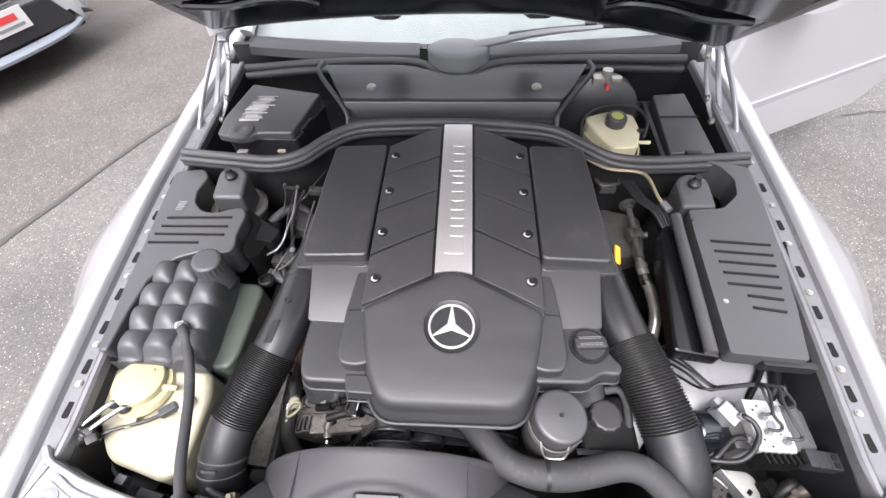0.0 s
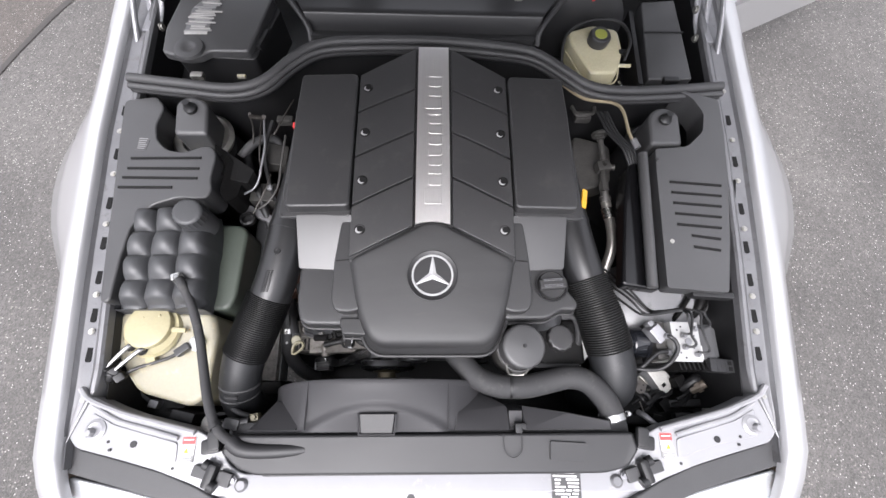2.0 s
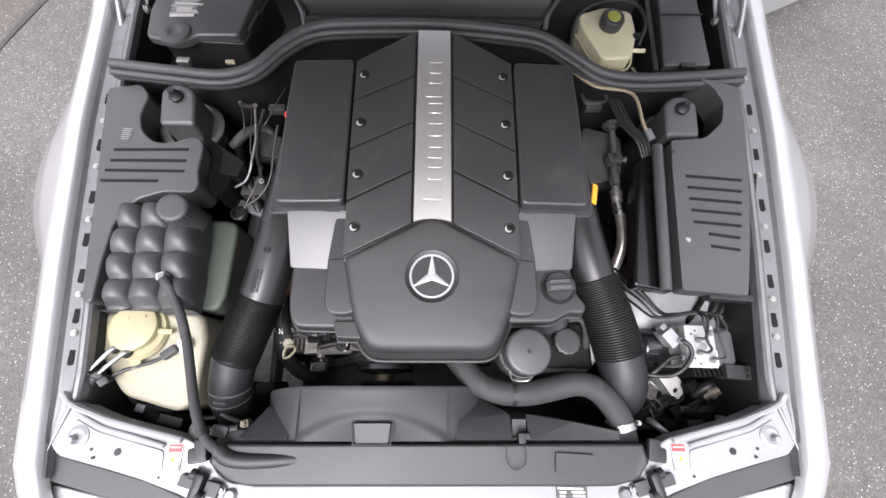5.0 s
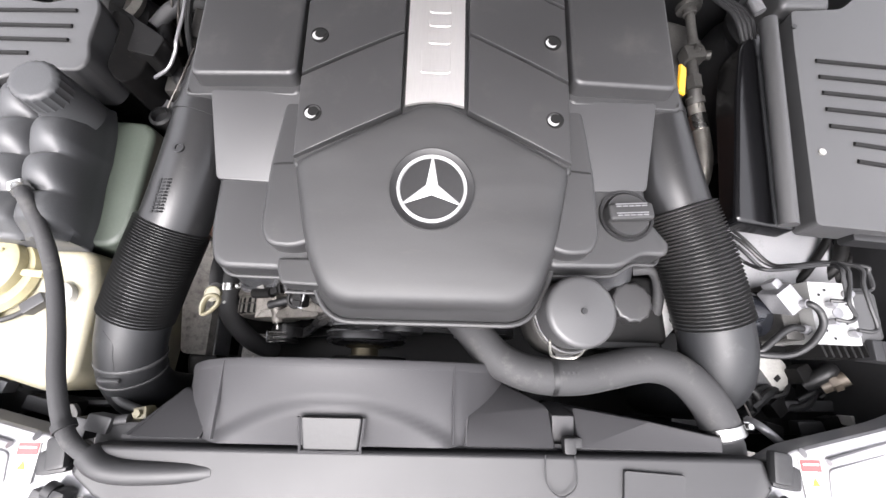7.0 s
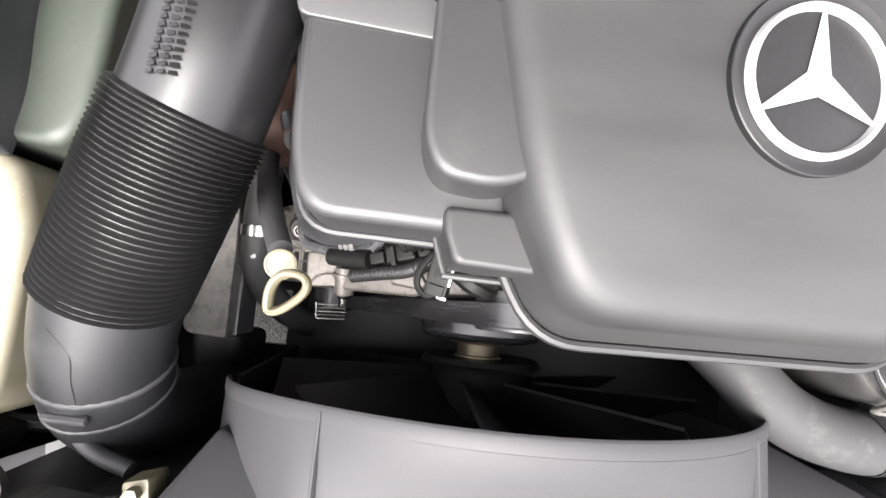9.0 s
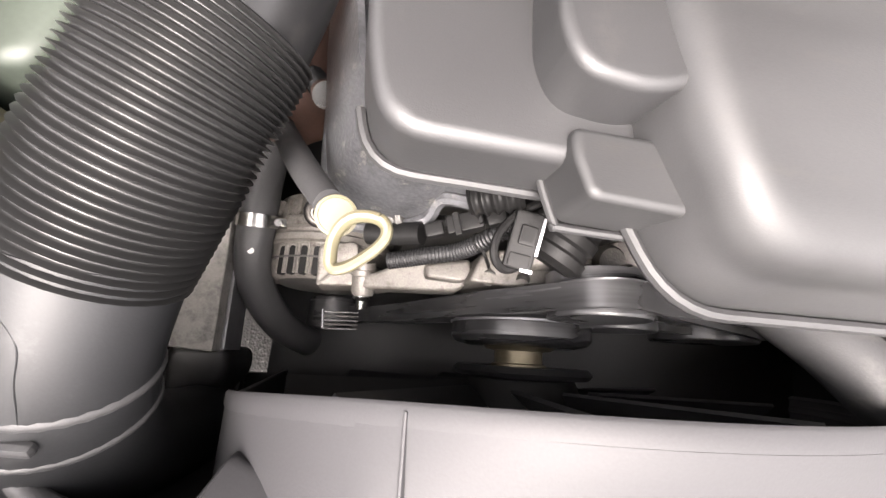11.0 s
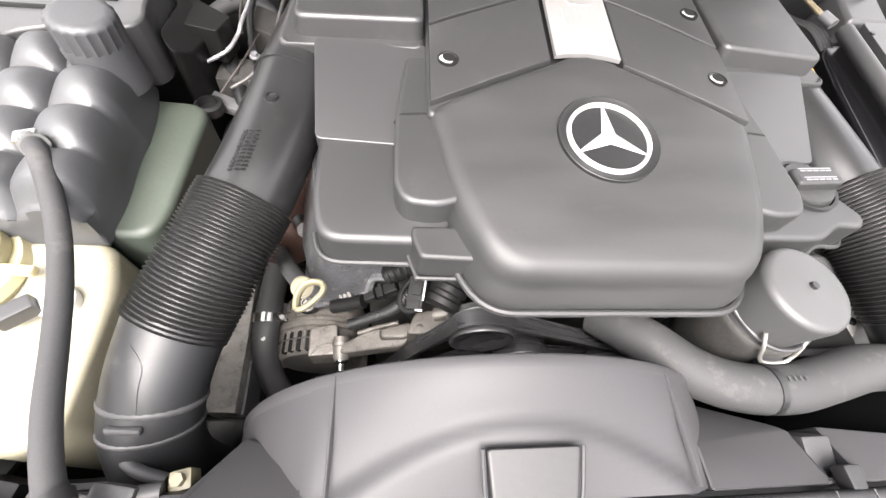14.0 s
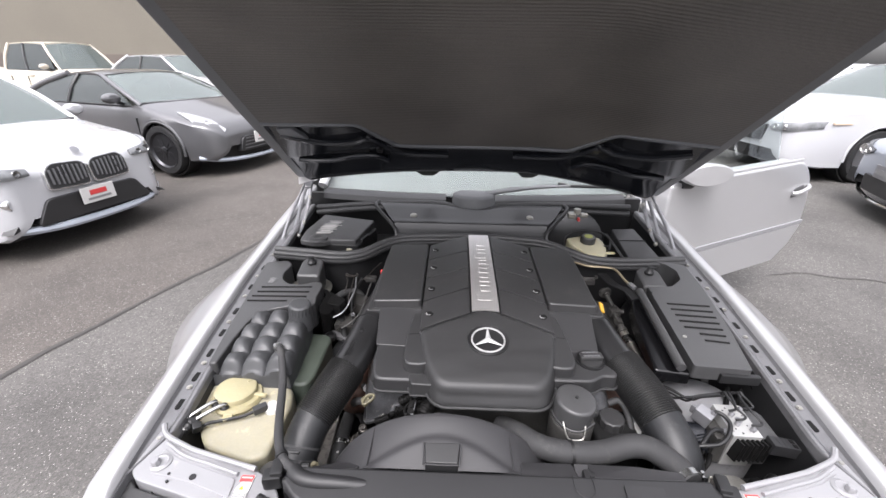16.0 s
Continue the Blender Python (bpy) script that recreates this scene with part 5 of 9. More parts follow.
part("elbow", tube([(-0.389, 0.216, 0.70), (-0.402, 0.168, 0.677), (-0.407, 0.13, 0.65), (-0.405, 0.105, 0.61), (-0.403, 0.095, 0.55), (-0.40, 0.092, 0.45)], lambda u: 0.0425 - 0.0035 * min(1, 2.2 * u), 32), M_ELBOW, left_pipe, "matte black elbow", sharp=60)
for a, b, r in (((-0.4043, 0.158, 0.6702), (-0.4048, 0.1535, 0.667), 0.0412), ((-0.4067, 0.138, 0.6562), (-0.4068, 0.1345, 0.6535), 0.0404)):
    part("collar", tube([a, b], lambda u: r + 0.0009 * math.sin(math.pi * u), 32, n=6), M_RUBBER, left_pipe)
part("mould_seam", tube([(-0.436, 0.206, 0.707), (-0.4215, 0.1979, 0.7239), (-0.4041, 0.1822, 0.729), (-0.3936, 0.167, 0.7229), (-0.3958, 0.15, 0.7135), (-0.3969, 0.1365, 0.7046), (-0.4001, 0.1106, 0.6853)], 0.0003, 6), M_ELBOW, left_pipe)
part("latch_tab", box((-0.406, 0.1235, 0.6965), (0.028, 0.007, 0.006), (50, 0, -4), bev=0.0028), M_RUBBER, left_pipe)
right_pipe = thing("intake_pipe", (0.38, 0.2, 0.5), "smooth black intake pipe with a ribbed bellows section", "intake pipe")
part("upper_pipe", tube([(0.285, 0.76, 0.765), (0.29, 0.62, 0.768), (0.298, 0.53, 0.768), (0.306, 0.47, 0.765), (0.320, 0.40, 0.756), (0.332, 0.355, 0.748)], 0.0415, 28, n=6), M_PIPE, right_pipe, sharp=60)
part("seam_ring", tube([(0.303, 0.487, 0.766), (0.3045, 0.477, 0.7655)], 0.043, 28, smooth=False), M_PIPE, right_pipe)
part("bellows", tube([(0.330, 0.36, 0.749), (0.353, 0.29, 0.737), (0.376, 0.214, 0.716)], ribbed(33, 0.044, 0.0445, 0.0042), 32, n=132), M_BELLOWS, right_pipe, "fine-ribbed black bellows", sharp=80)
part("elbow", tube([(0.374, 0.222, 0.718), (0.384, 0.175, 0.70), (0.388, 0.145, 0.672), (0.387, 0.132, 0.62), (0.383, 0.128, 0.5)], 0.0455, 28), M_ELBOW, right_pipe, sharp=60)
# yellow tag beside the pad
solo("yellow_tag", box((0.329, 0.525, 0.806), (0.013, 0.044, 0.004), (0, 30, -12), bev=0.001), M_YELLOW, (0.329, 0.525, 0.80), "small yellow tag on the cover's flange", "tag")
solo("red_clip", box((-0.318, 0.71, 0.80), (0.008, 0.014, 0.01), bev=0.002), M_RED, (-0.318, 0.71, 0.795), "small red clip beside the cover", "clip")

# ---------------------------------------------------------------- radiator, fan and shroud
rad = thing("radiator_cover", (0, 0.03, 0.70), "long dark grey plastic radiator cover", "radiator cover")
_o = rounded([(-0.372, 0.058), (-0.386, 0.03), (-0.352, 0.0), (-0.318, -0.010), (0.325, -0.012), (0.368, -0.002), (0.39, 0.028), (0.384, 0.058)], [0.006, 0.006, 0.008, 0.01, 0.01, 0.008, 0.006, 0.006], 4)
part("cover_top", prism(_o, 0.722, lambda x, y: 0.751 - 0.25 * max(0, 0.028 - y) - 0.02 * max(0, abs(x) - 0.25), bev=0.006), M_RADCOVER, rad, sharp=50)
# Step face; its near-black also carries the shadow under the cover.
part("front_step", box((0, -0.006, 0.722), (0.62, 0.014, 0.02), bev=0.003), M_DARK, rad)
part("radiator_tank", box((0, 0.055, 0.6), (0.78, 0.05, 0.24), bev=0.01), M_DARK, rad)
for s in (-1, 1):
    part("end_clip", merge(box((s * 0.405, 0.04, 0.735), (0.034, 0.026, 0.03), (0, 0, -s * 10), bev=0.006), box((s * 0.398, 0.05, 0.75), (0.022, 0.034, 0.014), (0, 0, -s * 10), bev=0.005)), M_DARK, rad, "black end clip")
    part("mount_bush", lathe([(0.011, 0), (0.012, 0.006), (0.008, 0.010), (0, 0.010)], pose(s * 0.355, -0.03, 0.702), 16), M_RAIL, rad)
part("moulded_hose_bulge", tube([(-0.37, 0.048, 0.745), (-0.352, 0.036, 0.746), (-0.325, 0.031, 0.745), (-0.28, 0.031, 0.742), (-0.235, 0.033, 0.735)], lambda u: 0.0145 - 0.003 * u, 14), M_RADCOVER, rad)
part("moulded_panel", prism(rounded([(0.22, 0.012), (0.288, 0.008), (0.29, 0.04), (0.222, 0.044)], 0.003), 0.74, lambda x, y: 0.7514 - 0.25 * max(0, 0.028 - y) - 0.02 * max(0, abs(x) - 0.25), bev=0.0003), M_RADCOVER, rad)
part("moulded_tongue", tube([(0.135, 0.058, 0.7515), (0.135, 0.03, 0.7515), (0.146, 0.018, 0.7492), (0.157, 0.018, 0.7492), (0.168, 0.03, 0.7515), (0.168, 0.058, 0.7515)], 0.0008, 6), M_RADCOVER, rad)

FX, FZ, FR = -0.104, 0.535, 0.25
shroud = thing("fan_shroud", (FX, 0.11, 0.5), "grey moulded fan shroud with a raised round collar", "fan shroud")


def collar_rows(y_r):
    rows = []
    for i in range(41):
        a = radians(14 + 149 * i / 40)
        rows.append([(FX + r * math.cos(a), y - 0.016 * max(0, -math.cos(a)) ** 4, FZ + r * math.sin(a)) for y, r in y_r])
    return rows


part("collar", sheet(collar_rows([(0.155, FR), (0.153, FR + 0.0015), (0.146, FR + 0.0015), (0.140, FR - 0.001)]), 0.004), M_SHROUD, shroud, sharp=60)
# sloping front face with a shallow arched swelling
_rows = []
for i in range(49):
    a = radians(52 + 76 * i / 48)
    ax, az = FX + (FR + 0.0012) * math.cos(a), FZ + (FR + 0.0012) * math.sin(a)
    foot = min(az - 0.002, 0.737)
    edge = 0.34 + 0.66 * ((ax - FX) / 0.15) ** 2
    row = []
    for k in range(17):
        t = k / 16
        b = min(1, max(0, (t - edge) / 0.18))
        b = 0.0075 * b * b * (3 - 2 * b)
        row.append((ax, 0.145 - 0.081 * t - 0.35 * b, az + (foot - az) * t ** 1.25 + b))
    _rows.append(row)
part("front_skirt", sheet(_rows, 0.004, (0, -0.5, 1)), M_SHROUD, shroud, sharp=70)
for a0, a1 in ((14, 52.5), (127.5, 163)):
    _rows = []
    for i in range(15):
        a = radians(a0 + (a1 - a0) * i / 14)
        ax, az = FX + (FR + 0.0006) * math.cos(a), FZ + (FR + 0.0006) * math.sin(a)
        _rows.append([(ax, 0.147 - 0.016 * max(0, -math.cos(a)) ** 4, az), (ax, 0.105, az - 0.001), (ax, 0.064, az - 0.003)])
    part("shoulder", sheet(_rows, 0.004), M_SHROUD, shroud, sharp=60)
part("side_wall", box((-0.3425, 0.1025, 0.472), (0.005, 0.077, 0.27), (0, 3, 0), bev=0.002), M_SHROUD, shroud)
for x in (-0.239, 0.032):
    z = FZ + math.sqrt(FR ** 2 - (x - FX) ** 2)
    part("seam_rib", box((x, 0.108, z + 0.0005), (0.002, 0.085, 0.004), (0, math.degrees(math.atan2(x - FX, z - FZ)), 0), bev=0.001), M_SHROUD, shroud)
o = rounded([(-0.346, 0.064), (-0.256, 0.064), (-0.256, 0.096), (-0.260, 0.100), (-0.318, 0.118)], 0.004)
part("flange", prism(o, 0.55, lambda x, y: 0.738 - 0.1 * max(0, -0.27 - x) - 1.6 * max(0, y - 0.082), bev=0.003), M_SHROUD, shroud)
# flat flanges either side of the collar, under the cover's back edge
o = rounded([(0.045, 0.062), (0.150, 0.062), (0.149, 0.104), (0.146, 0.108), (0.094, 0.134), (0.048, 0.094)], 0.003)
part("flange", prism(o, 0.55, lambda x, y: 0.739 - 1.3 * max(0, y - 0.088), bev=0.003), M_SHROUD, shroud)
o = rounded([(0.178, 0.062), (0.345, 0.062), (0.345, 0.078), (0.262, 0.094), (0.180, 0.106)], 0.003)
part("flange", prism(o, 0.55, lambda x, y: 0.739 - 1.3 * max(0, y - 0.088), bev=0.003), M_SHROUD, shroud)
part("flange_gap", box((0.1645, 0.084, 0.695), (0.027, 0.04, 0.06), (12, 0, 0), bev=0.003), M_SHROUD, shroud)
part("small_clip", merge(box((0.166, 0.066, 0.738), (0.014, 0.018, 0.014), bev=0.003), box((0.173, 0.069, 0.734), (0.018, 0.012, 0.012), bev=0.003)), M_DARK, shroud)
part("back_plate", sheet([[(x, 0.066, z) for x in (-0.35, -0.2, 0, 0.2, 0.35)] for z in (0.73, 0.5, 0.3)], 0.004, (0, 1, 0)), M_SHROUD, shroud)
o = rounded([(-0.1305, 0.060), (-0.0715, 0.060), (-0.067, 0.094), (-0.1335, 0.094)], 0.003)
part("clip_block", prism(o, 0.735, lambda x, y: 0.766 + 0.33 * (y - 0.061), bev=0.003, draft=0.02), M_DARK, shroud, "dark retaining block")
part("clip_wire", tube([(-0.1355, 0.094, 0.775), (-0.134, 0.062, 0.7645), (-0.129, 0.0585, 0.7635), (-0.073, 0.0585, 0.7635), (-0.069, 0.062, 0.7645), (-0.065, 0.094, 0.775)], 0.0016, 6, n=3), M_SHROUD, shroud)

fan = thing("cooling_fan", (FX, 0.13, 0.535), "black cooling fan with broad blades on its clutch", "fan")
part("hub", lathe([(0, 0), (0.055, 0), (0.06, 0.02), (0.05, 0.05), (0.02, 0.055), (0, 0.055)], along((FX, 0.105, FZ), (FX, 0.2, FZ)), 28), M_GROOVE, fan)
part("clutch_rim", lathe([(0, 0), (0.062, 0), (0.066, 0.004), (0.062, 0.009), (0, 0.009)], along((FX, 0.157, FZ), (FX, 0.3, FZ)), 36), M_DARK, fan)
part("shaft", lathe([(0.026, 0), (0.026, 0.004), (0.0225, 0.005), (0.0225, 0.016), (0.03, 0.017), (0.034, 0.02), (0.034, 0.024), (0, 0.024)], along((FX - 0.006, 0.164, FZ + 0.008), (FX - 0.006, 0.3, FZ + 0.008)), 20), mat("tarnished_brass", (0.12, 0.102, 0.068), 0.45, 0.6, var=0.3, scale=40), fan, "tarnished fan shaft")
part("pulley", lathe([(0, 0), (0.05, 0), (0.062, 0.003), (0.0665, 0.008), (0.0665, 0.022), (0.062, 0.026), (0, 0.026)], along((FX - 0.004, 0.184, FZ + 0.006), (FX - 0.004, 0.3, FZ + 0.006)), 40), M_BELT, fan)
part("pulley_edge", lathe([(0.0655, 0), (0.068, 0.0005), (0.068, 0.002), (0.0655, 0.0025)], along((FX - 0.004, 0.204, FZ + 0.006), (FX - 0.004, 0.3, FZ + 0.006)), 40), M_HINGE, fan)
for k in range(9):
    a = 2 * math.pi * k / 9 + 0.2
    rows = []
    for r in (0.055, 0.11, 0.165, 0.212):
        wd = 0.05 + 0.10 * r
        rows.append([(FX + r * math.cos(a) - t * wd * math.sin(a), 0.125 + 0.035 * t + 0.006 * math.sin(3 * t), FZ + r * math.sin(a) + t * wd * math.cos(a)) for t in (-0.5, -0.2, 0.1, 0.5)])
    part("blade", sheet(rows, 0.003, (0, 1, 0)), M_RADCOVER, fan)

# ---------------------------------------------------------------- belt drive, alternator and front fittings
drive = thing("belt_drive", (-0.12, 0.215, 0.5), "ribbed black drive belt over its pulleys", "drive belt")


def ribbon(line, y0, y1, thick):
    """A closed-section belt along a line in (x, z)."""
    C = curve_points([(x, 0, z) for x, z in line], 6)
    rows = []
    for i, p in enumerate(C):
        t = (C[min(i + 1, len(C) - 1)] - C[max(i - 1, 0)]).normalized()
        n = Vector((-t.z, 0, t.x)) * thick
        rows.append([(p.x + n.x * h, y, p.z + n.z * h) for y, h in ((y0, 0), (y0, 1), *[(y0 + (y1 - y0) * k / 12, 0.86 if k % 2 else 1.0) for k in range(13)], (y1, 1), (y1, 0))])
    return loft(rows, closed=True)


belt = part("belt", ribbon([(-0.285, 0.36), (-0.262, 0.405), (-0.21, 0.515), (-0.171, 0.612), (-0.153, 0.646), (-0.138, 0.676), (-0.128, 0.70), (-0.112, 0.709), (-0.092, 0.703), (-0.058, 0.684), (-0.016, 0.662), (0.05, 0.628), (0.12, 0.59)], 0.204, 0.222, 0.005), M_BELT, drive, sharp=60)
part("belt", ribbon([(-0.30, 0.40), (-0.2, 0.47), (-0.12, 0.57), (-0.05, 0.595), (0.02, 0.585), (0.10, 0.56)], 0.205, 0.222, 0.005), M_BELT, drive, sharp=60)
for x, z, r in ((-0.106, 0.672, 0.034), (-0.296, 0.40, 0.028), (0.09, 0.55, 0.05), (-0.045, 0.60, 0.034)):
    part("pulley", lathe([(0, 0.009), (r * 0.3, 0.009), (r * 0.5, 0.006), (r * 0.8, 0.004), (r * 0.9, 0.0005), (r * 0.97, 0), (r, 0.002), (r, 0.03), (0, 0.03)], along((x, 0.201, z), (x, 0.4, z)), 36), M_BELT, drive)

alt = thing("alternator", (-0.30, 0.29, 0.42), "slotted cast aluminium alternator", "alternator")
AX, AZ = -0.300, 0.478
_am = along((AX, 0.232, AZ), (AX, 0.4, AZ))
part("front_plate", lathe([(0, 0.001), (0.046, 0.001), (0.052, 0.005), (0.053, 0.01), (0, 0.01)], _am, 40), M_ENGINE, alt)
part("front_shell", lathe([(0.048, 0.004), (0.0505, 0.0025), (0.0565, 0.006), (0.0605, 0.016), (0.0615, 0.05), (0.059, 0.053)], _am, 40), M_ALU, alt)
part("rear_shell", lathe([(0.059, 0.056), (0.063, 0.058), (0.063, 0.072), (0.057, 0.086), (0.03, 0.091), (0, 0.091)], _am, 40), M_ALU, alt)
part("stator_band", lathe([(0.0585, 0.05), (0.0585, 0.062), (0, 0.062)], _am, 40), M_ENGINE, alt)
part("rim", lathe([(0.061, 0.036), (0.0645, 0.038), (0.0645, 0.044), (0.062, 0.046)], _am, 40), M_ALU, alt)
part("rim", lathe([(0.061, 0.050), (0.066, 0.052), (0.066, 0.060), (0.062, 0.062)], _am, 40), M_ALU, alt)
# slots through the shoulder of the front shell, with raised lips, and a smooth pad up to the lug
for k in range(4):
    a = radians(97 + k * 11.5)
    c, q = math.cos(a), math.sin(a)
    f = Matrix(((0, -q, c, AX + 0.0606 * c), (1, 0, 0, 0.2495), (0, c, q, AZ + 0.0605 * q), (0, 0, 0, 1)))
    part("vent_slot", moved(prism(rounded([(-0.0135, -0.003), (0.014, -0.003), (0.014, 0.003), (-0.0135, 0.003)], 0.003, 3), -0.004, 0.0012, bev=0), f), M_GROOVE, alt)
    part("slot_lip", moved(tube([(-0.012, -0.0046, 0.0004), (0.012, -0.0046, 0.0008), (0.0158, -0.003, 0.0004), (0.0158, 0.003, 0.0004), (0.012, 0.0046, 0.0008), (-0.012, 0.0046, 0.0004)], 0.0012, 8, n=3), f), M_ALU, alt)
for k in range(9):
    a = radians(80 + k * 12)
    part("fin", box((AX + 0.0635 * math.cos(a), 0.302, AZ + 0.0635 * math.sin(a)), (0.006, 0.016, 0.003), (0, 90 - math.degrees(a) + 90, 0), bev=0.001), M_ALU, alt)
part("pad", prism(rounded([(AX - 0.004, 0.2265), (AX + 0.032, 0.229), (AX + 0.03, 0.272), (AX - 0.006, 0.263)], [0.003, 0.006, 0.01, 0.004]), AZ + 0.03, lambda x, y: AZ + 0.066 + 0.04 * (y - 0.24), bev=0.003), M_ALU, alt)
part("pad_edge", tube([(AX - 0.003, 0.2275, AZ + 0.065), (AX + 0.012, 0.240, AZ + 0.0675), (AX + 0.032, 0.2405, AZ + 0.0675)], 0.0016, 6), M_ALU, alt)
part("groove", lathe([(0.0622, 0.0205), (0.0627, 0.0205), (0.0627, 0.0222), (0.0622, 0.0222)], _am, 40), M_ENGINE, alt)
for a_ in (200, 330):
    a = radians(a_)
    part("lug", box((AX + 0.06 * math.cos(a), 0.272, AZ + 0.06 * math.sin(a)), (0.022, 0.07, 0.022), (0, -math.degrees(a), 0), bev=0.005), M_ALU, alt)
part("alternator_pulley", lathe([(0, 0), (0.027, 0), (0.027, 0.03), (0, 0.03)], along((AX, 0.226, AZ - 0.08), (AX, 0.1, AZ - 0.08)), 24), M_DARK, alt)
for k in range(5):
    part("belt_guard_rib", box((-0.281, 0.2085 - 0.0042 * k, 0.490), (0.034, 0.0018, 0.006), (0, 0, 2), bev=0.0005), M_ENGINE if k % 2 else M_BELT, alt)
part("guard_edge", box((-0.299, 0.2005, 0.490), (0.0014, 0.019, 0.007), (0, 0, 6), bev=0.0004), M_HINGE, alt)
_hb = along((-0.304, 0.281, 0.586), (-0.301, 0.268, 0.62))
part("hex_bolt", lathe([(0.0, 0), (0.0108, 0), (0.0112, 0.003), (0.0098, 0.0038), (0.0098, 0.004), (0.0075, 0.0045), (0.0075, 0.011), (0.0065, 0.0122), (0.0052, 0.0122), (0.0042, 0.009), (0, 0.009)], _hb, 18), M_OILYSTEEL, alt, "oily hex bolt with a washer")
part("bolt_boot", lathe([(0.014, -0.03), (0.0135, -0.002), (0.011, 0), (0, 0)], _hb, 18), M_SOOT, alt)
part("cable", tube([(-0.304, 0.29, 0.575), (-0.318, 0.325, 0.57), (-0.34, 0.36, 0.55)], 0.007, 8), M_DARK, alt)
brk = thing("alternator_bracket", (-0.2, 0.24, 0.58), "cast aluminium bracket arm with a bright bolt", "bracket")
_o = rounded([(-0.270, 0.2375), (-0.254, 0.2395), (-0.232, 0.2485), (-0.2085, 0.2495), (-0.176, 0.252), (-0.174, 0.2345), (-0.184, 0.224), (-0.205, 0.2245), (-0.253, 0.2255), (-0.268, 0.2255)], 0.004)
part("arm", prism(_o, lambda x, y: 0.53 + 0.5 * (x + 0.27), lambda x, y: 0.558 + 0.44 * (x + 0.262) + 0.2 * (y - 0.235), bev=0.004), M_ALU, brk)
part("arm_shoulder", prism(rounded([(-0.213, 0.2460), (-0.176, 0.2515), (-0.173, 0.2365), (-0.183, 0.231), (-0.212, 0.2345)], 0.004), 0.56, lambda x, y: 0.5935 + 0.25 * (x + 0.2), bev=0.006, seg=4), M_ALU, brk)
part("boss", lathe([(0, 0), (0.0095, 0), (0.0105, 0.003), (0.0105, 0.026), (0.0098, 0.03), (0, 0.03)], along((-0.262, 0.2215, 0.543), (-0.263, 0.26, 0.556)), 22), M_ALU, brk)
part("collar", lathe([(0.0095, 0), (0.0118, 0.001), (0.0118, 0.006), (0.0095, 0.007)], along((-0.263, 0.238, 0.5485), (-0.2632, 0.26, 0.556)), 22), M_ALU, brk)
part("rib", tube([(-0.24, 0.247, 0.571), (-0.215, 0.2505, 0.583), (-0.19, 0.252, 0.594)], 0.003, 8), M_ALU, brk)
part("web", prism(rounded([(-0.182, 0.2295), (-0.148, 0.2265), (-0.114, 0.2315), (-0.092, 0.245), (-0.112, 0.256), (-0.17, 0.256)], 0.006), 0.56, lambda x, y: 0.62 + 0.25 * (x + 0.17), bev=0.005), M_ALU, brk)
for c, r in (((-0.165, 0.2345, 0.616), 0.006), ((-0.14, 0.233, 0.624), 0.005)):
    part("casting_knob", lathe([(r * 1.6, -0.012), (r * 1.3, 0.002), (r, 0.004), (r * 0.5, 0.003), (0, 0.003)], pose(*c, 25, -20, 0), 9), M_ENGINE, brk)
part("bolt", lathe([(0.0, 0), (0.0088, 0), (0.0088, 0.0025), (0.0074, 0.0045), (0.0056, 0.005), (0.0056, 0.0125), (0.004, 0.0125), (0.004, 0.008), (0, 0.008)], along((-0.262, 0.2215, 0.543), (-0.2618, 0.19, 0.532)), 12), M_STEEL, brk, "bright splined bolt")
sens = thing("cam_sensor", (-0.15, 0.255, 0.68), "black cam magnet with its plug and corrugated lead", "sensor")
part("magnet_body", lathe([(0, -0.002), (0.016, -0.002), (0.018, 0), (0.0215, 0.002), (0.0215, 0.008), (0.0195, 0.010), (0.0195, 0.014), (0.0215, 0.016), (0.0215, 0.022), (0.0198, 0.024), (0.0198, 0.028), (0.0215, 0.03), (0.0215, 0.05), (0, 0.05)], along((-0.150, 0.234, 0.688), (-0.128, 0.274, 0.706)), 28), M_SOOT, sens)
_pm = pose(-0.173, 0.240, 0.704, 18, -14, -14)
plug = part("plug", moved(merge(box((0, 0, 0), (0.0165, 0.034, 0.016), bev=0.002), box((0.0015, 0.003, 0.0085), (0.0095, 0.011, 0.006), bev=0.001), box((0, -0.012, 0.0085), (0.012, 0.008, 0.003), bev=0.0008)), _pm), M_SOOT, sens, "black plug with a pale locking lever")
part("plug_window", moved(box((0.0012, 0.003, 0.0118), (0.006, 0.007, 0.001), bev=0), _pm), M_GROOVE, plug)
part("lever", moved(box((0.0085, 0.004, 0.0075), (0.0018, 0.022, 0.003), bev=0.0004), _pm), M_RIM, plug)
part("lever_foot", moved(box((0.0055, -0.0165, 0.0065), (0.007, 0.0022, 0.003), bev=0.0004), _pm), M_RIM, plug)
part("lead", tube([(-0.150, 0.275, 0.712), (-0.166, 0.262, 0.711), (-0.179, 0.254, 0.708), (-0.189, 0.241, 0.706), (-0.190, 0.229, 0.703), (-0.182, 0.2225, 0.70), (-0.170, 0.2275, 0.70)], 0.0026, 8), M_SOOT, sens)
part("lead", tube([(-0.145, 0.272, 0.709), (-0.160, 0.259, 0.706), (-0.172, 0.254, 0.703)], 0.0036, 8), M_SOOT, sens)
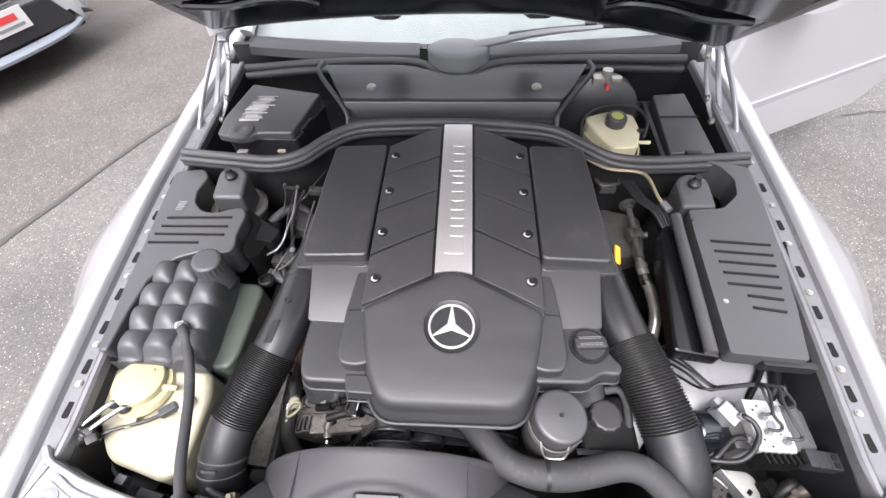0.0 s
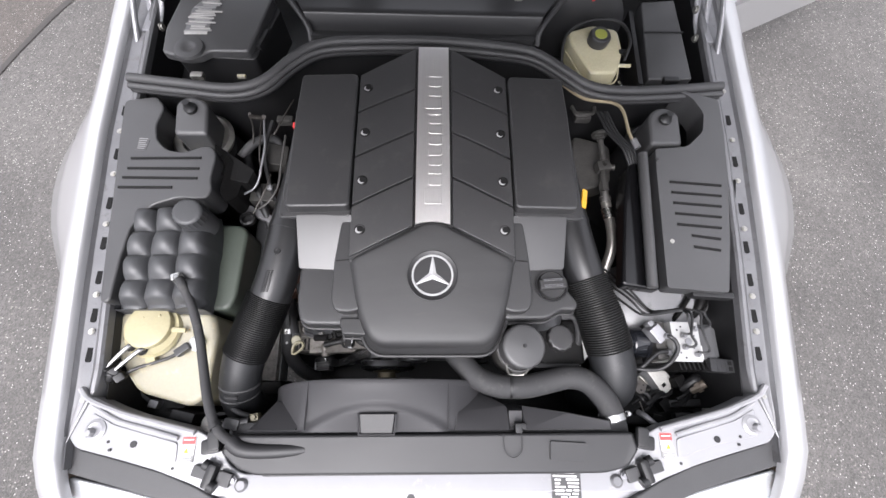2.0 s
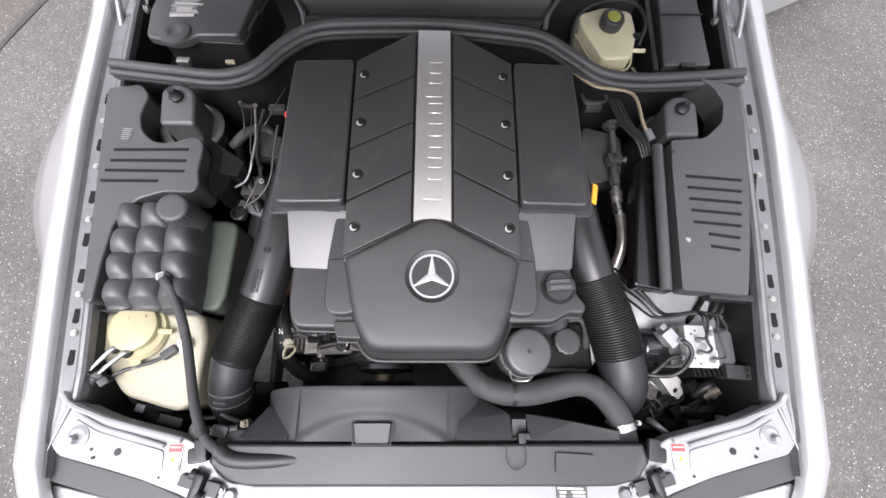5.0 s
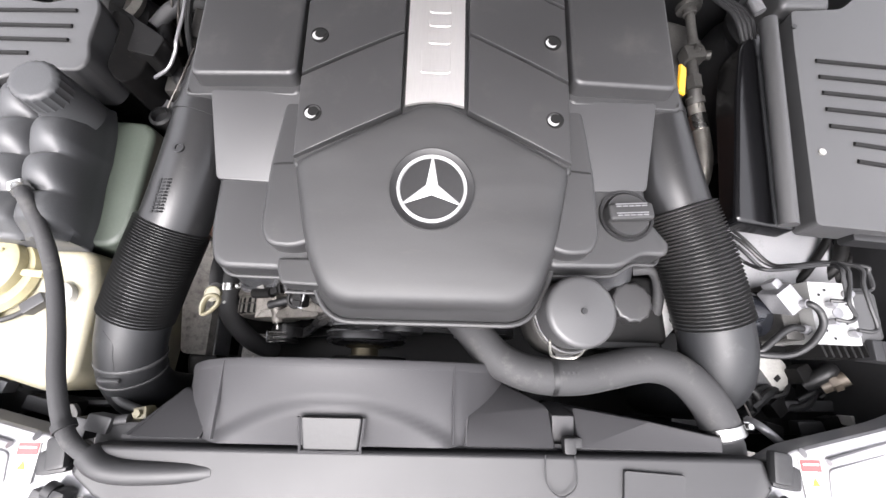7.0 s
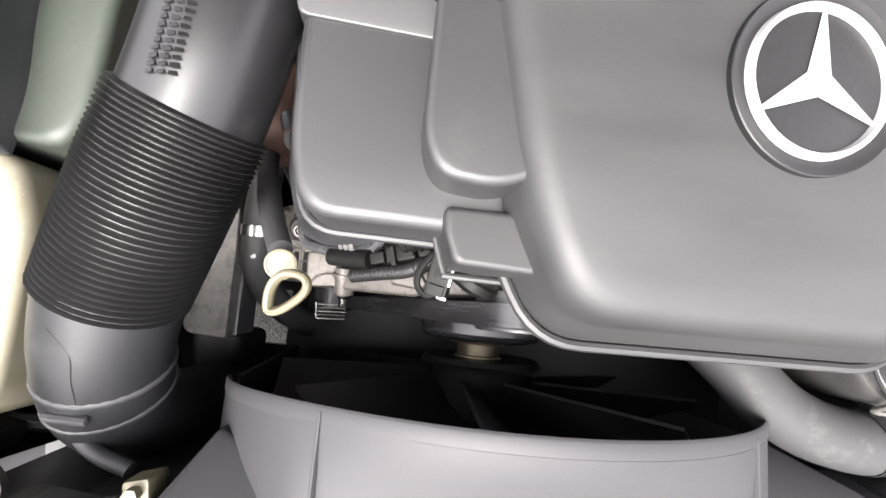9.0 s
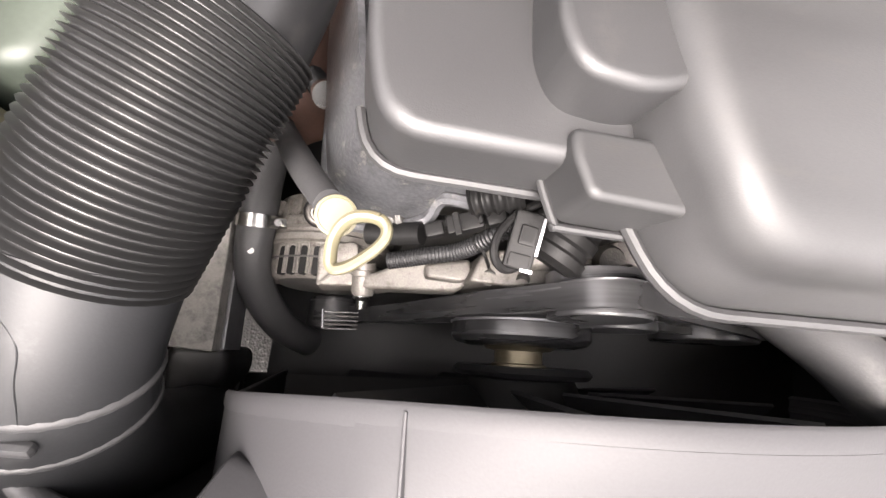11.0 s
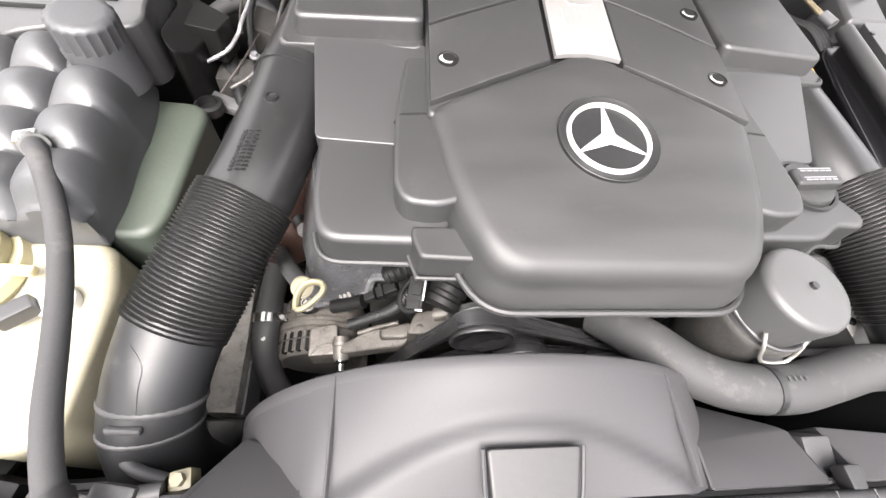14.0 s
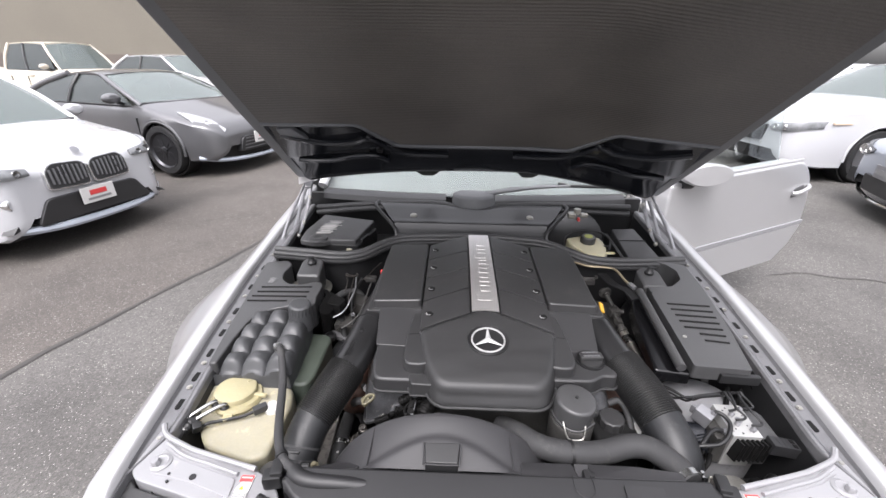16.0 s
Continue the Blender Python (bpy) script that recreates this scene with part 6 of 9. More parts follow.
part("corrugated_lead", tube([(-0.246, 0.2365, 0.628), (-0.2325, 0.2385, 0.634), (-0.2186, 0.2405, 0.642), (-0.2017, 0.2425, 0.652), (-0.19, 0.246, 0.664), (-0.1795, 0.251, 0.682), (-0.1657, 0.2613, 0.69), (-0.152, 0.271, 0.69)], ribbed(52, 0.0058, 0.0058, 0.0008), 12, n=52), M_DARK, sens)
part("tie", tube([(-0.1885, 0.2465, 0.6655), (-0.1875, 0.2472, 0.667)], 0.0074, 12, smooth=False), M_GROOVE, sens)
part("tie_tail", tube([(-0.187, 0.242, 0.669), (-0.183, 0.236, 0.665), (-0.178, 0.2335, 0.655)], 0.0012, 6), M_SOOT, sens)
part("bracket_casting", merge(prism(rounded([(-0.110, 0.234), (-0.106, 0.244), (-0.086, 0.2615), (-0.0605, 0.269), (-0.054, 0.2435), (-0.060, 0.2355), (-0.085, 0.233)], 0.007), 0.59, lambda x, y: 0.648 + 0.35 * (y - 0.24), bev=0.008, seg=3), rod((-0.15, 0.246, 0.635), (-0.10, 0.246, 0.655), 0.008, 12)), M_ALU, brk)
part("casting_boss", merge(lathe([(0.013, -0.03), (0.013, 0.006), (0.011, 0.009), (0, 0.009)], pose(-0.085, 0.247, 0.652, 12), 18), lathe([(0.007, -0.02), (0.007, 0.003), (0, 0.003)], pose(-0.062, 0.2405, 0.65, 12), 14)), M_ALU, brk)
part("casting_bore", lathe([(0.0048, 0), (0.0048, 0.0012), (0, 0.0012)], pose(-0.0615, 0.2395, 0.6535, 30), 14), M_GROOVE, brk)
con = thing("wiring_connector", (-0.2, 0.27, 0.68), "black wiring connector and boots under the valve cover", "connector")
part("connector", merge(box((-0.203, 0.2535, 0.683), (0.023, 0.0115, 0.012), (0, -20, 14), bev=0.0015), box((-0.209, 0.2505, 0.6875), (0.004, 0.0145, 0.009), (0, -20, 14), bev=0.0008), box((-0.196, 0.256, 0.691), (0.0025, 0.009, 0.008), (0, -20, 14), bev=0.0005), box((-0.1845, 0.257, 0.690), (0.013, 0.009, 0.009), (0, -20, 14), bev=0.002), box((-0.221, 0.249, 0.676), (0.012, 0.009, 0.009), (0, -20, 14), bev=0.002)), M_SOOT, con)
part("sleeve", tube([(-0.262, 0.250, 0.648), (-0.246, 0.249, 0.657), (-0.228, 0.248, 0.668)], 0.0078, 12), M_SOOT, con)
part("boot", tube([(-0.205, 0.262, 0.70), (-0.192, 0.264, 0.708), (-0.178, 0.267, 0.715)], ribbed(5, 0.0085, 0.0105, 0.002), 14, n=24), M_SOOT, con)
part("boot", tube([(-0.252, 0.262, 0.65), (-0.238, 0.262, 0.66)], ribbed(3, 0.009, 0.010, 0.002), 12, n=24), M_ENGINE, con)
part("harness", tube([(-0.26, 0.268, 0.63), (-0.235, 0.266, 0.64), (-0.2, 0.264, 0.655), (-0.16, 0.27, 0.70)], 0.006, 8), M_SOOT, con)
dip = thing("dipstick", (-0.277, 0.236, 0.70), "pale yellow dipstick handle with an open loop", "dipstick")
part("tube", tube([(-0.345, 0.36, 0.585), (-0.337, 0.338, 0.612), (-0.322, 0.308, 0.648), (-0.302, 0.272, 0.688), (-0.283, 0.243, 0.718)], lambda u: 0.0092 - 0.003 * max(0, u - 0.6), 14), M_HOSE, dip)
part("cap", merge(lathe([(0.0066, -0.012), (0.0068, 0.001), (0.0098, 0.002), (0.0101, 0.0035), (0.0098, 0.005), (0.0086, 0.0053), (0.0082, 0.0048), (0, 0.0048)], along((-0.278, 0.2335, 0.7285), (-0.2735, 0.226, 0.758)), 28)), M_DIP, dip)
_lp = []
for i in range(25):
    a = 2 * math.pi * i / 24
    r_ = 1 + 0.08 * math.cos(3 * (a - 0.5))
    u_, v_ = 0.0138 * r_ * math.cos(a), 0.0082 * r_ * math.sin(a) * (1 + 0.25 * math.cos(a))
    _lp.append((-0.2668 + u_ * 0.65 + v_ * 0.74, 0.2155 + u_ * 0.70 - v_ * 0.67, 0.753 + u_ * 0.26 + v_ * 0.05))
part("loop", tube(_lp, 0.0026, 10, n=2, squash=1.5), M_DIP, dip)
wh = thing("water_hose", (-0.37, 0.26, 0.45), "black water hose with a bright clamp and a white dot", "hose")
part("hose", tube([(-0.364, 0.38, 0.53), (-0.366, 0.33, 0.53), (-0.367, 0.298, 0.528), (-0.3675, 0.28, 0.524), (-0.369, 0.259, 0.516), (-0.3685, 0.238, 0.499), (-0.362, 0.2155, 0.47), (-0.3455, 0.192, 0.43), (-0.32, 0.178, 0.39)], 0.0172, 18), M_RUBBER, wh)
clamp(wh, (-0.3672, 0.285, 0.5255), (0, -1, -0.25), 0.0175)
part("dot", lathe([(0.003, 0), (0.003, 0.001), (0, 0.001)], along((-0.3665, 0.2545, 0.5318), (-0.366, 0.247, 0.556)), 12), M_PAPER, wh)
sp = thing("spring_lead", (-0.31, 0.31, 0.69), "coiled black sleeve with a bright clip", "sleeve")
part("sleeve", tube([(-0.345, 0.40, 0.60), (-0.322, 0.382, 0.625), (-0.304, 0.348, 0.655)], ribbed(10, 0.006, 0.006, 0.0035), 12, n=40), M_DARK, sp)
clamp(sp, (-0.303, 0.346, 0.656), (0.018, -0.034, 0.03), 0.008, 0.006)
wing = thing("chassis_rail", (-0.43, 0.25, 0.42), "scuffed grey chassis rail beside the pipe", "chassis rail")
part("rail", prism(rounded([(-0.428, 0.166), (-0.384, 0.163), (-0.387, 0.25), (-0.390, 0.36), (-0.45, 0.38), (-0.445, 0.26)], [0.01, 0.003, 0.003, 0.003, 0.003, 0.02], 3), 0.46, lambda x, y: 0.526 + 0.1 * max(0, y - 0.24), bev=0.012, seg=4), mat("scuffed_rail_paint", (0.2, 0.19, 0.175), 0.42, 0.1, var=0.25, scale=25, grain=500, bump=0.2, dirt=(0.016, 0.015, 0.014), dirt_amount=0.62), wing)
part("side_flange", box((-0.386, 0.26, 0.478), (0.004, 0.19, 0.055), (0, 0, 2), bev=0.0015), M_RAIL, wing)
part("rubber_mount", prism(rounded([(-0.435, 0.118), (-0.394, 0.118), (-0.378, 0.142), (-0.380, 0.168), (-0.435, 0.168)], 0.012, 4), 0.40, lambda x, y: 0.497 + 0.3 * (y - 0.168), bev=0.012, seg=3), M_DARK, wing, "black rubber mount under the rail's end")
part("bracket", box((-0.425, 0.115, 0.40), (0.08, 0.05, 0.02), (0, 0, 0), bev=0.004), M_DARK, wing)

# ---------------------------------------------------------------- oil filter, steering reservoir, radiator hose
filt = thing("oil_filter_housing", (0.182, 0.225, 0.66), "round black oil filter cap on a cast aluminium housing", "oil filter")
part("cap", lathe([(0.042, -0.03), (0.0435, 0.026), (0.0425, 0.030), (0.040, 0.0325), (0.036, 0.0338), (0.012, 0.036), (0, 0.0362)], pose(0.179, 0.217, 0.743, 3, 4, 0), 36), M_BOX, filt)
part("nib", lathe([(0.004, 0.036), (0.0035, 0.039), (0, 0.039)], pose(0.179, 0.217, 0.743, 3, 4, 0), 10), M_DARK, filt)
part("housing", lathe([(0.03, 0.60), (0.046, 0.64), (0.048, 0.708), (0.045, 0.714), (0.041, 0.714)], pose(0.179, 0.216, 0.01), 36), M_ENGINE, filt)
part("strap", tube([(0.134, 0.245, 0.742), (0.136, 0.211, 0.734), (0.157, 0.178, 0.729), (0.187, 0.172, 0.729), (0.219, 0.190, 0.734)], 0.0022, 8), M_PANEL, filt)
part("wire_bail", tube([(0.150, 0.184, 0.742), (0.153, 0.174, 0.730), (0.158, 0.168, 0.716), (0.166, 0.165, 0.711), (0.186, 0.165, 0.711), (0.193, 0.168, 0.716), (0.195, 0.174, 0.730), (0.197, 0.184, 0.742)], 0.0019, 8), M_ZINC, filt, "bright wire bail")
part("bail_block", box((0.176, 0.168, 0.706), (0.024, 0.010, 0.012), bev=0.002), M_DARK, filt)
ps = thing("steering_reservoir", (0.25, 0.225, 0.60), "black steering fluid reservoir with a lobed cap", "reservoir")
part("body", box((0.287, 0.237, 0.635), (0.10, 0.098, 0.08), bev=0.012, seg=3), M_GROOVE, ps)
_o = [(0.281 + (0.0268 + 0.0022 * (k % 2)) * math.cos(2 * math.pi * k / 24), 0.243 + (0.0268 + 0.0022 * (k % 2)) * math.sin(2 * math.pi * k / 24)) for k in range(24)]
part("cap", prism(_o, 0.675, 0.698, bev=0.004), M_PANEL, ps)
part("hose", tube([(0.29, 0.29, 0.69), (0.312, 0.288, 0.70), (0.324, 0.265, 0.69), (0.326, 0.225, 0.66), (0.322, 0.20, 0.60)], 0.008, 10), M_HOSE, ps)
part("ledge", box((0.275, 0.187, 0.66), (0.10, 0.012, 0.022), bev=0.003), M_DARK, ps)
M_CHALK = mat("dull_white_casting", (0.5, 0.5, 0.49), 0.4, 0.2, var=0.1, scale=30)
al = thing("mount_plate", (0.315, 0.24, 0.6), "bare pale aluminium mounting plate", "bracket")
part("plate", prism(rounded([(0.327, 0.33), (0.36, 0.33), (0.363, 0.28), (0.362, 0.228), (0.356, 0.216), (0.324, 0.180), (0.316, 0.175), (0.327, 0.21), (0.333, 0.245), (0.334, 0.29)], 0.003), lambda x, y: 0.650 + 0.25 * (y - 0.18), lambda x, y: 0.657 + 0.25 * (y - 0.18), bev=0.002), M_CHALK, al)
for c in ((0.330, 0.194, 0.660), (0.338, 0.32, 0.692), (0.351, 0.224, 0.668)):
    bolt(al, c, 0.004, 0.003, M_DARK)
uh = thing("radiator_hose", (0.2, 0.15, 0.68), "thick grey-black upper radiator hose", "hose")
part("hose", tube([(0.03, 0.235, 0.665), (0.062, 0.195, 0.69), (0.095, 0.160, 0.70), (0.14, 0.1435, 0.702), (0.19, 0.142, 0.70), (0.235, 0.150, 0.698), (0.285, 0.160, 0.705), (0.322, 0.150, 0.712), (0.352, 0.115, 0.715), (0.366, 0.075, 0.715)], 0.0235, 22, n=10), M_HOSE, uh)
part("tie", tube([(0.158, 0.142, 0.702), (0.165, 0.142, 0.702)], 0.0245, 20, smooth=False), M_DARK, uh)
part("stamp", merge(*[box((0.17 + 0.006 * i, 0.146, 0.7255), (0.0025, 0.004, 0.0005), bev=0) for i in range(4)]), M_HOSE, uh)
clamp(uh, (0.3635, 0.083, 0.715), (0.25, -1, 0), 0.0238)

# ---------------------------------------------------------------- washer tank
wt = thing("washer_tank", (-0.57, 0.2, 0.45), "yellowed cream washer fluid tank with a round cap", "washer tank")
_o = rounded([(-0.674, 0.235), (-0.668, 0.296), (-0.468, 0.294), (-0.455, 0.25), (-0.462, 0.125), (-0.49, 0.106), (-0.60, 0.135), (-0.632, 0.175)], [0.02, 0.02, 0.014, 0.012, 0.012, 0.014, 0.02, 0.02], 5)
part("tank", prism(_o, 0.48, lambda x, y: 0.696 + 0.10 * (y - 0.2) - 0.08 * max(0, x + 0.50), bev=0.010, seg=3, draft=0.03), M_CREAM, wt, sharp=60)
part("raised_neck", prism(rounded([(-0.65, 0.235), (-0.64, 0.30), (-0.535, 0.30), (-0.535, 0.24), (-0.56, 0.21), (-0.615, 0.20)], 0.025, 5), 0.66, 0.703, bev=0.010, seg=4, draft=0.05), M_CREAM, wt, sharp=60)
_lid = part("cap", lathe([(0.045, -0.02), (0.047, -0.006), (0.045, 0.001), (0.038, 0.004), (0, 0.006)], pose(-0.59, 0.264, 0.722, -3, 2), 40), M_CREAMCAP, wt, "round yellowed filler cap")
part("cap_rim", lathe([(0.054, -0.014), (0.057, -0.006), (0.053, 0.002), (0.044, 0.0)], pose(-0.585, 0.257, 0.711, -3, 2), 40), M_CREAMCAP, wt)
part("cap_tab", box((-0.530, 0.257, 0.712), (0.03, 0.010, 0.008), (0, 0, -4), bev=0.003), M_CREAMCAP, _lid)
part("cap_strap", box((-0.577, 0.196, 0.706), (0.02, 0.02, 0.006), (0, 0, 20), bev=0.003), M_CREAMCAP, _lid)
for c in ((-0.60, 0.28), (-0.568, 0.285), (-0.585, 0.255)):
    part("pip", lathe([(0.003, 0), (0.002, 0.002), (0, 0.002)], pose(*c, 0.7255), 8), M_CREAMCAP, _lid)
for k, (a, b) in enumerate((((-0.6154, 0.2222, 0.724), (-0.65, 0.183, 0.719)), ((-0.5915, 0.214, 0.724), (-0.637, 0.173, 0.717)))):
    part("steel_pipe", tube([(a[0], a[1], a[2] - 0.02), a, b, (b[0] - 0.004, b[1] - 0.006, b[2] - 0.015)], 0.0048, 10, n=6), M_STEEL, wt, "bright steel feed pipe")
    part("grommet", lathe([(0.009, 0), (0.01, 0.005), (0.006, 0.011), (0, 0.011)], pose(a[0], a[1], a[2] - 0.012), 14), M_DARK, wt)
    part("pipe_plug", merge(lathe([(0.009, 0), (0.0105, 0.004), (0.009, 0.008), (0.0105, 0.012), (0.0105, 0.03), (0, 0.03)], along((b[0], b[1], b[2] + 0.002), (b[0] - 0.03, b[1] - 0.034, b[2] - 0.03)), 14), box((b[0] + 0.012, b[1] - 0.010, b[2] - 0.006), (0.018, 0.016, 0.022), (20, 10, 40), bev=0.004)), M_DARK, wt)
    part("plug_ring", tube([(b[0] - 0.010, b[1] - 0.011, b[2] - 0.008), (b[0] - 0.0125, b[1] - 0.0135, b[2] - 0.010)], 0.0108, 14, smooth=False), M_STEEL, wt)
part("level_switch", box((-0.512, 0.2165, 0.713), (0.03, 0.016, 0.016), (0, 0, 38), bev=0.003), M_PANEL, wt, "black level switch plug")
part("switch_seat", lathe([(0.016, 0.69), (0.016, 0.702), (0.01, 0.708), (0, 0.708)], pose(-0.493, 0.231, 0.004), 18), M_PAPER, wt)
part("lead", tube([(-0.524, 0.208, 0.711), (-0.545, 0.199, 0.707), (-0.568, 0.192, 0.706), (-0.592, 0.184, 0.706), (-0.611, 0.175, 0.708), (-0.625, 0.165, 0.70)], 0.0038, 8), M_DARK, wt)
part("side_clip", merge(box((-0.452, 0.165, 0.60), (0.012, 0.03, 0.03), bev=0.004), box((-0.446, 0.15, 0.615), (0.012, 0.016, 0.02), bev=0.003)), M_CREAM, wt)
low = thing("front_hardware", (-0.58, 0.11, 0.6), "dark horn and plugs below the tank front", "horn")
part("horn", lathe([(0.01, 0), (0.045, 0.01), (0.048, 0.02), (0.02, 0.035), (0, 0.04)], pose(-0.60, 0.11, 0.57, -20), 24), M_DARK, low)
part("relay", box((-0.52, 0.088, 0.63), (0.05, 0.02, 0.05), (0, 0, -12), bev=0.004), M_DARK, low)
part("plug", box((-0.585, 0.112, 0.645), (0.02, 0.016, 0.02), (0, 0, -12), bev=0.003), M_RAIL, low)
part("cable", tube([(-0.65, 0.17, 0.65), (-0.63, 0.13, 0.62), (-0.58, 0.1, 0.6), (-0.48, 0.09, 0.6), (-0.42, 0.1, 0.58)], 0.007, 8), M_DARK, low)
br = thing("hook_bracket", (-0.44, 0.075, 0.70), "pale yellow-zinc bracket beside the hose", "bracket")
part("plate", prism(rounded([(-0.452, 0.06), (-0.43, 0.058), (-0.425, 0.085), (-0.436, 0.098), (-0.45, 0.085)], 0.006), 0.70, 0.706, bev=0.001), M_ENGINE, br)
bolt(br, (-0.438, 0.078, 0.706), 0.005, 0.004, M_ENGINE)

part("cream_bolt", merge(box((-0.349, 0.087, 0.70), (0.016, 0.015, 0.02), (0, 0, 12), bev=0.003), rod((-0.349, 0.087, 0.68), (-0.349, 0.087, 0.716), 0.0048, 6)), M_DIP, low)
part("sensor_plug", merge(box((-0.385, 0.076, 0.715), (0.03, 0.02, 0.022), (0, 0, -10), bev=0.004), box((-0.41, 0.07, 0.705), (0.02, 0.024, 0.03), (0, 0, -10), bev=0.004), rod((-0.372, 0.078, 0.715), (-0.357, 0.08, 0.713), 0.007, 10)), M_RUBBER, low)
part("thin_hose", tube([(-0.447, 0.152, 0.66), (-0.425, 0.118, 0.668), (-0.40, 0.098, 0.675), (-0.37, 0.088, 0.68)], 0.0055, 10), M_RUBBER, low)

# ---------------------------------------------------------------- coolant tank
ct = thing("coolant_tank", (-0.55, 0.4, 0.6), "black quilted coolant tank over a green-tinted base", "coolant tank")


def bubble_z(x, y):
    """Quilted top: three by four pillows."""
    u, v = (x + 0.658) / 0.0603, (y - 0.302) / 0.0525
    p = abs(math.sin(math.pi * u)) ** 0.5 * (0.42 + 0.58 * abs(math.sin(math.pi * v)) ** 0.55)
    edge = min(1, max(0.0, (x + 0.66) / 0.02)) * min(1, max(0, (y - 0.296) / 0.02))
    return 0.741 + 0.027 * p + 0.10 * (y - 0.30) + 0.10 * (x + 0.57) - 0.02 * (1 - edge)


_nx, _ny = 48, 60
_rows = []
for j in range(_ny + 1):
    v = j / _ny
    y = 0.297 + 0.212 * v
    _rows.append([(-0.658 + 0.181 * i / _nx + 0.003 * math.sin(9 * v) - 0.05 * max(0, v - 0.6) * i / _nx, y, bubble_z(-0.658 + 0.181 * i / _nx, y) - (0.012 * max(0, (i / _nx - 0.93) / 0.07) ** 2)) for i in range(_nx + 1)])
_top = loft(_rows)
_last = 1.0
for z, k in ((0.733, 1.012), (0.72, 1.022), (0.71, 1.028), (0.705, 1.05), (0.70, 1.05)):
    _edge = [e for e in _top.edges if len(e.link_faces) == 1]
    _ret = bmesh.ops.extrude_edge_only(_top, edges=_edge)
    for v in [g for g in _ret["geom"] if isinstance(g, bmesh.types.BMVert)]:
        v.co.x = -0.557 + (v.co.x + 0.557) * k / _last
        v.co.y = 0.40 + (v.co.y - 0.40) * k / _last
        v.co.z = z + 0.03 * (v.co.y - 0.30)
    _last = k
part("quilted_top", _top, M_TANK, ct, "black plastic top with rows of pillows", sharp=75)
part("base", prism(rounded([(-0.632, 0.31), (-0.44, 0.30), (-0.428, 0.33), (-0.428, 0.50), (-0.632, 0.51)], 0.03, 5), 0.55, 0.705, bev=0.008), M_GREENTANK, ct, "green-tinted translucent lower tank")
part("cap_neck", lathe([(0.031, 0.74), (0.031, 0.79), (0.028, 0.795), (0, 0.795)], pose(-0.506, 0.482, 0), 28), M_TANK, ct)
_o = [((0.0285 + 0.0018 * (k % 2)) * math.cos(2 * math.pi * k / 40), (0.0285 + 0.0018 * (k % 2)) * math.sin(2 * math.pi * k / 40)) for k in range(40)]
part("cap", moved(prism(_o, 0, 0.028, bev=0.007, seg=3), pose(-0.505, 0.481, 0.794, 3, 6)), M_TANK, ct, "knurled black filler cap")
part("outlet", merge(rod((-0.522, 0.362, 0.752), (-0.518, 0.352, 0.776), 0.009), box((-0.519, 0.353, 0.779), (0.017, 0.014, 0.009), (0, 0, 20), bev=0.002)), M_STEEL, ct, "bright hose clip on the outlet")
oh = thing("overflow_hose", (-0.46, 0.2, 0.7), "long thin black hose from tank to radiator", "hose")
part("hose", tube([(-0.519, 0.353, 0.774), (-0.505, 0.338, 0.777), (-0.491, 0.308, 0.765), (-0.478, 0.275, 0.754), (-0.4645, 0.234, 0.746), (-0.448, 0.18, 0.743), (-0.429, 0.128, 0.747), (-0.41, 0.088, 0.749), (-0.39, 0.062, 0.751), (-0.362, 0.044, 0.75)], 0.0088, 14), M_HOSE, oh)
part("end_sleeve", tube([(-0.519, 0.354, 0.773), (-0.511, 0.346, 0.7765)], 0.0112, 14, smooth=False), M_STEEL, oh, "bright hose clip")
part("keeper", tube([(-0.404, 0.079, 0.7495), (-0.399, 0.072, 0.750)], 0.0115, 14, smooth=False), M_DARK, oh)

# ---------------------------------------------------------------- covers over the strut towers
def slab_cover(name, at, label, outline, zt, zb, ribs, mat_):
    ob = thing(name, at, label, "cover")
    part("shell", prism(outline, zb, zt, bev=0.006, seg=3, draft=0.0), mat_, ob, sharp=50)
    for (x0, y0), (x1, y1) in ribs:
        # A dark rod drawn for each groove, its shade put into the colour.
        part("groove", tube([(x0, y0, zt(x0, y0) + 0.0004), (x1, y1, zt(x1, y1) + 0.0004)], 0.0031, 8, smooth=False), M_GROOVE, ob)
    return ob


lz = lambda x, y: 0.772 + 0.055 * (y - 0.5) + 0.10 * (x + 0.6) * 0.3
_o = [(-0.735, 0.79), (-0.66, 0.80), (-0.636, 0.77), (-0.646, 0.72), (-0.635, 0.68), (-0.606, 0.654), (-0.569, 0.648), (-0.525, 0.664), (-0.503, 0.662), (-0.492, 0.64), (-0.495, 0.58), (-0.487, 0.552), (-0.497, 0.532), (-0.56, 0.535),
      (-0.611, 0.518), (-0.646, 0.47), (-0.652, 0.40), (-0.652, 0.305), (-0.672, 0.305), (-0.688, 0.42), (-0.704, 0.55), (-0.72, 0.66)]
lc = slab_cover("strut_cover", (-0.6, 0.6, 0.70), "black plastic strut cover with four grooves", rounded(_o, 0.012, 3), lz, 0.70,
                [((-0.682, 0.632), (-0.524, 0.632)), ((-0.684, 0.607), (-0.524, 0.605)), ((-0.69, 0.584), (-0.524, 0.581)), ((-0.694, 0.560), (-0.576, 0.559))], M_BOX)
mark = part("white_mark", prism(rounded([(-0.682, 0.655), (-0.655, 0.652), (-0.650, 0.682), (-0.676, 0.686)], 0.004), 0.77, lambda x, y: lz(x, y) + 0.0006, bev=0), M_BOX, lc, "faded pale print")
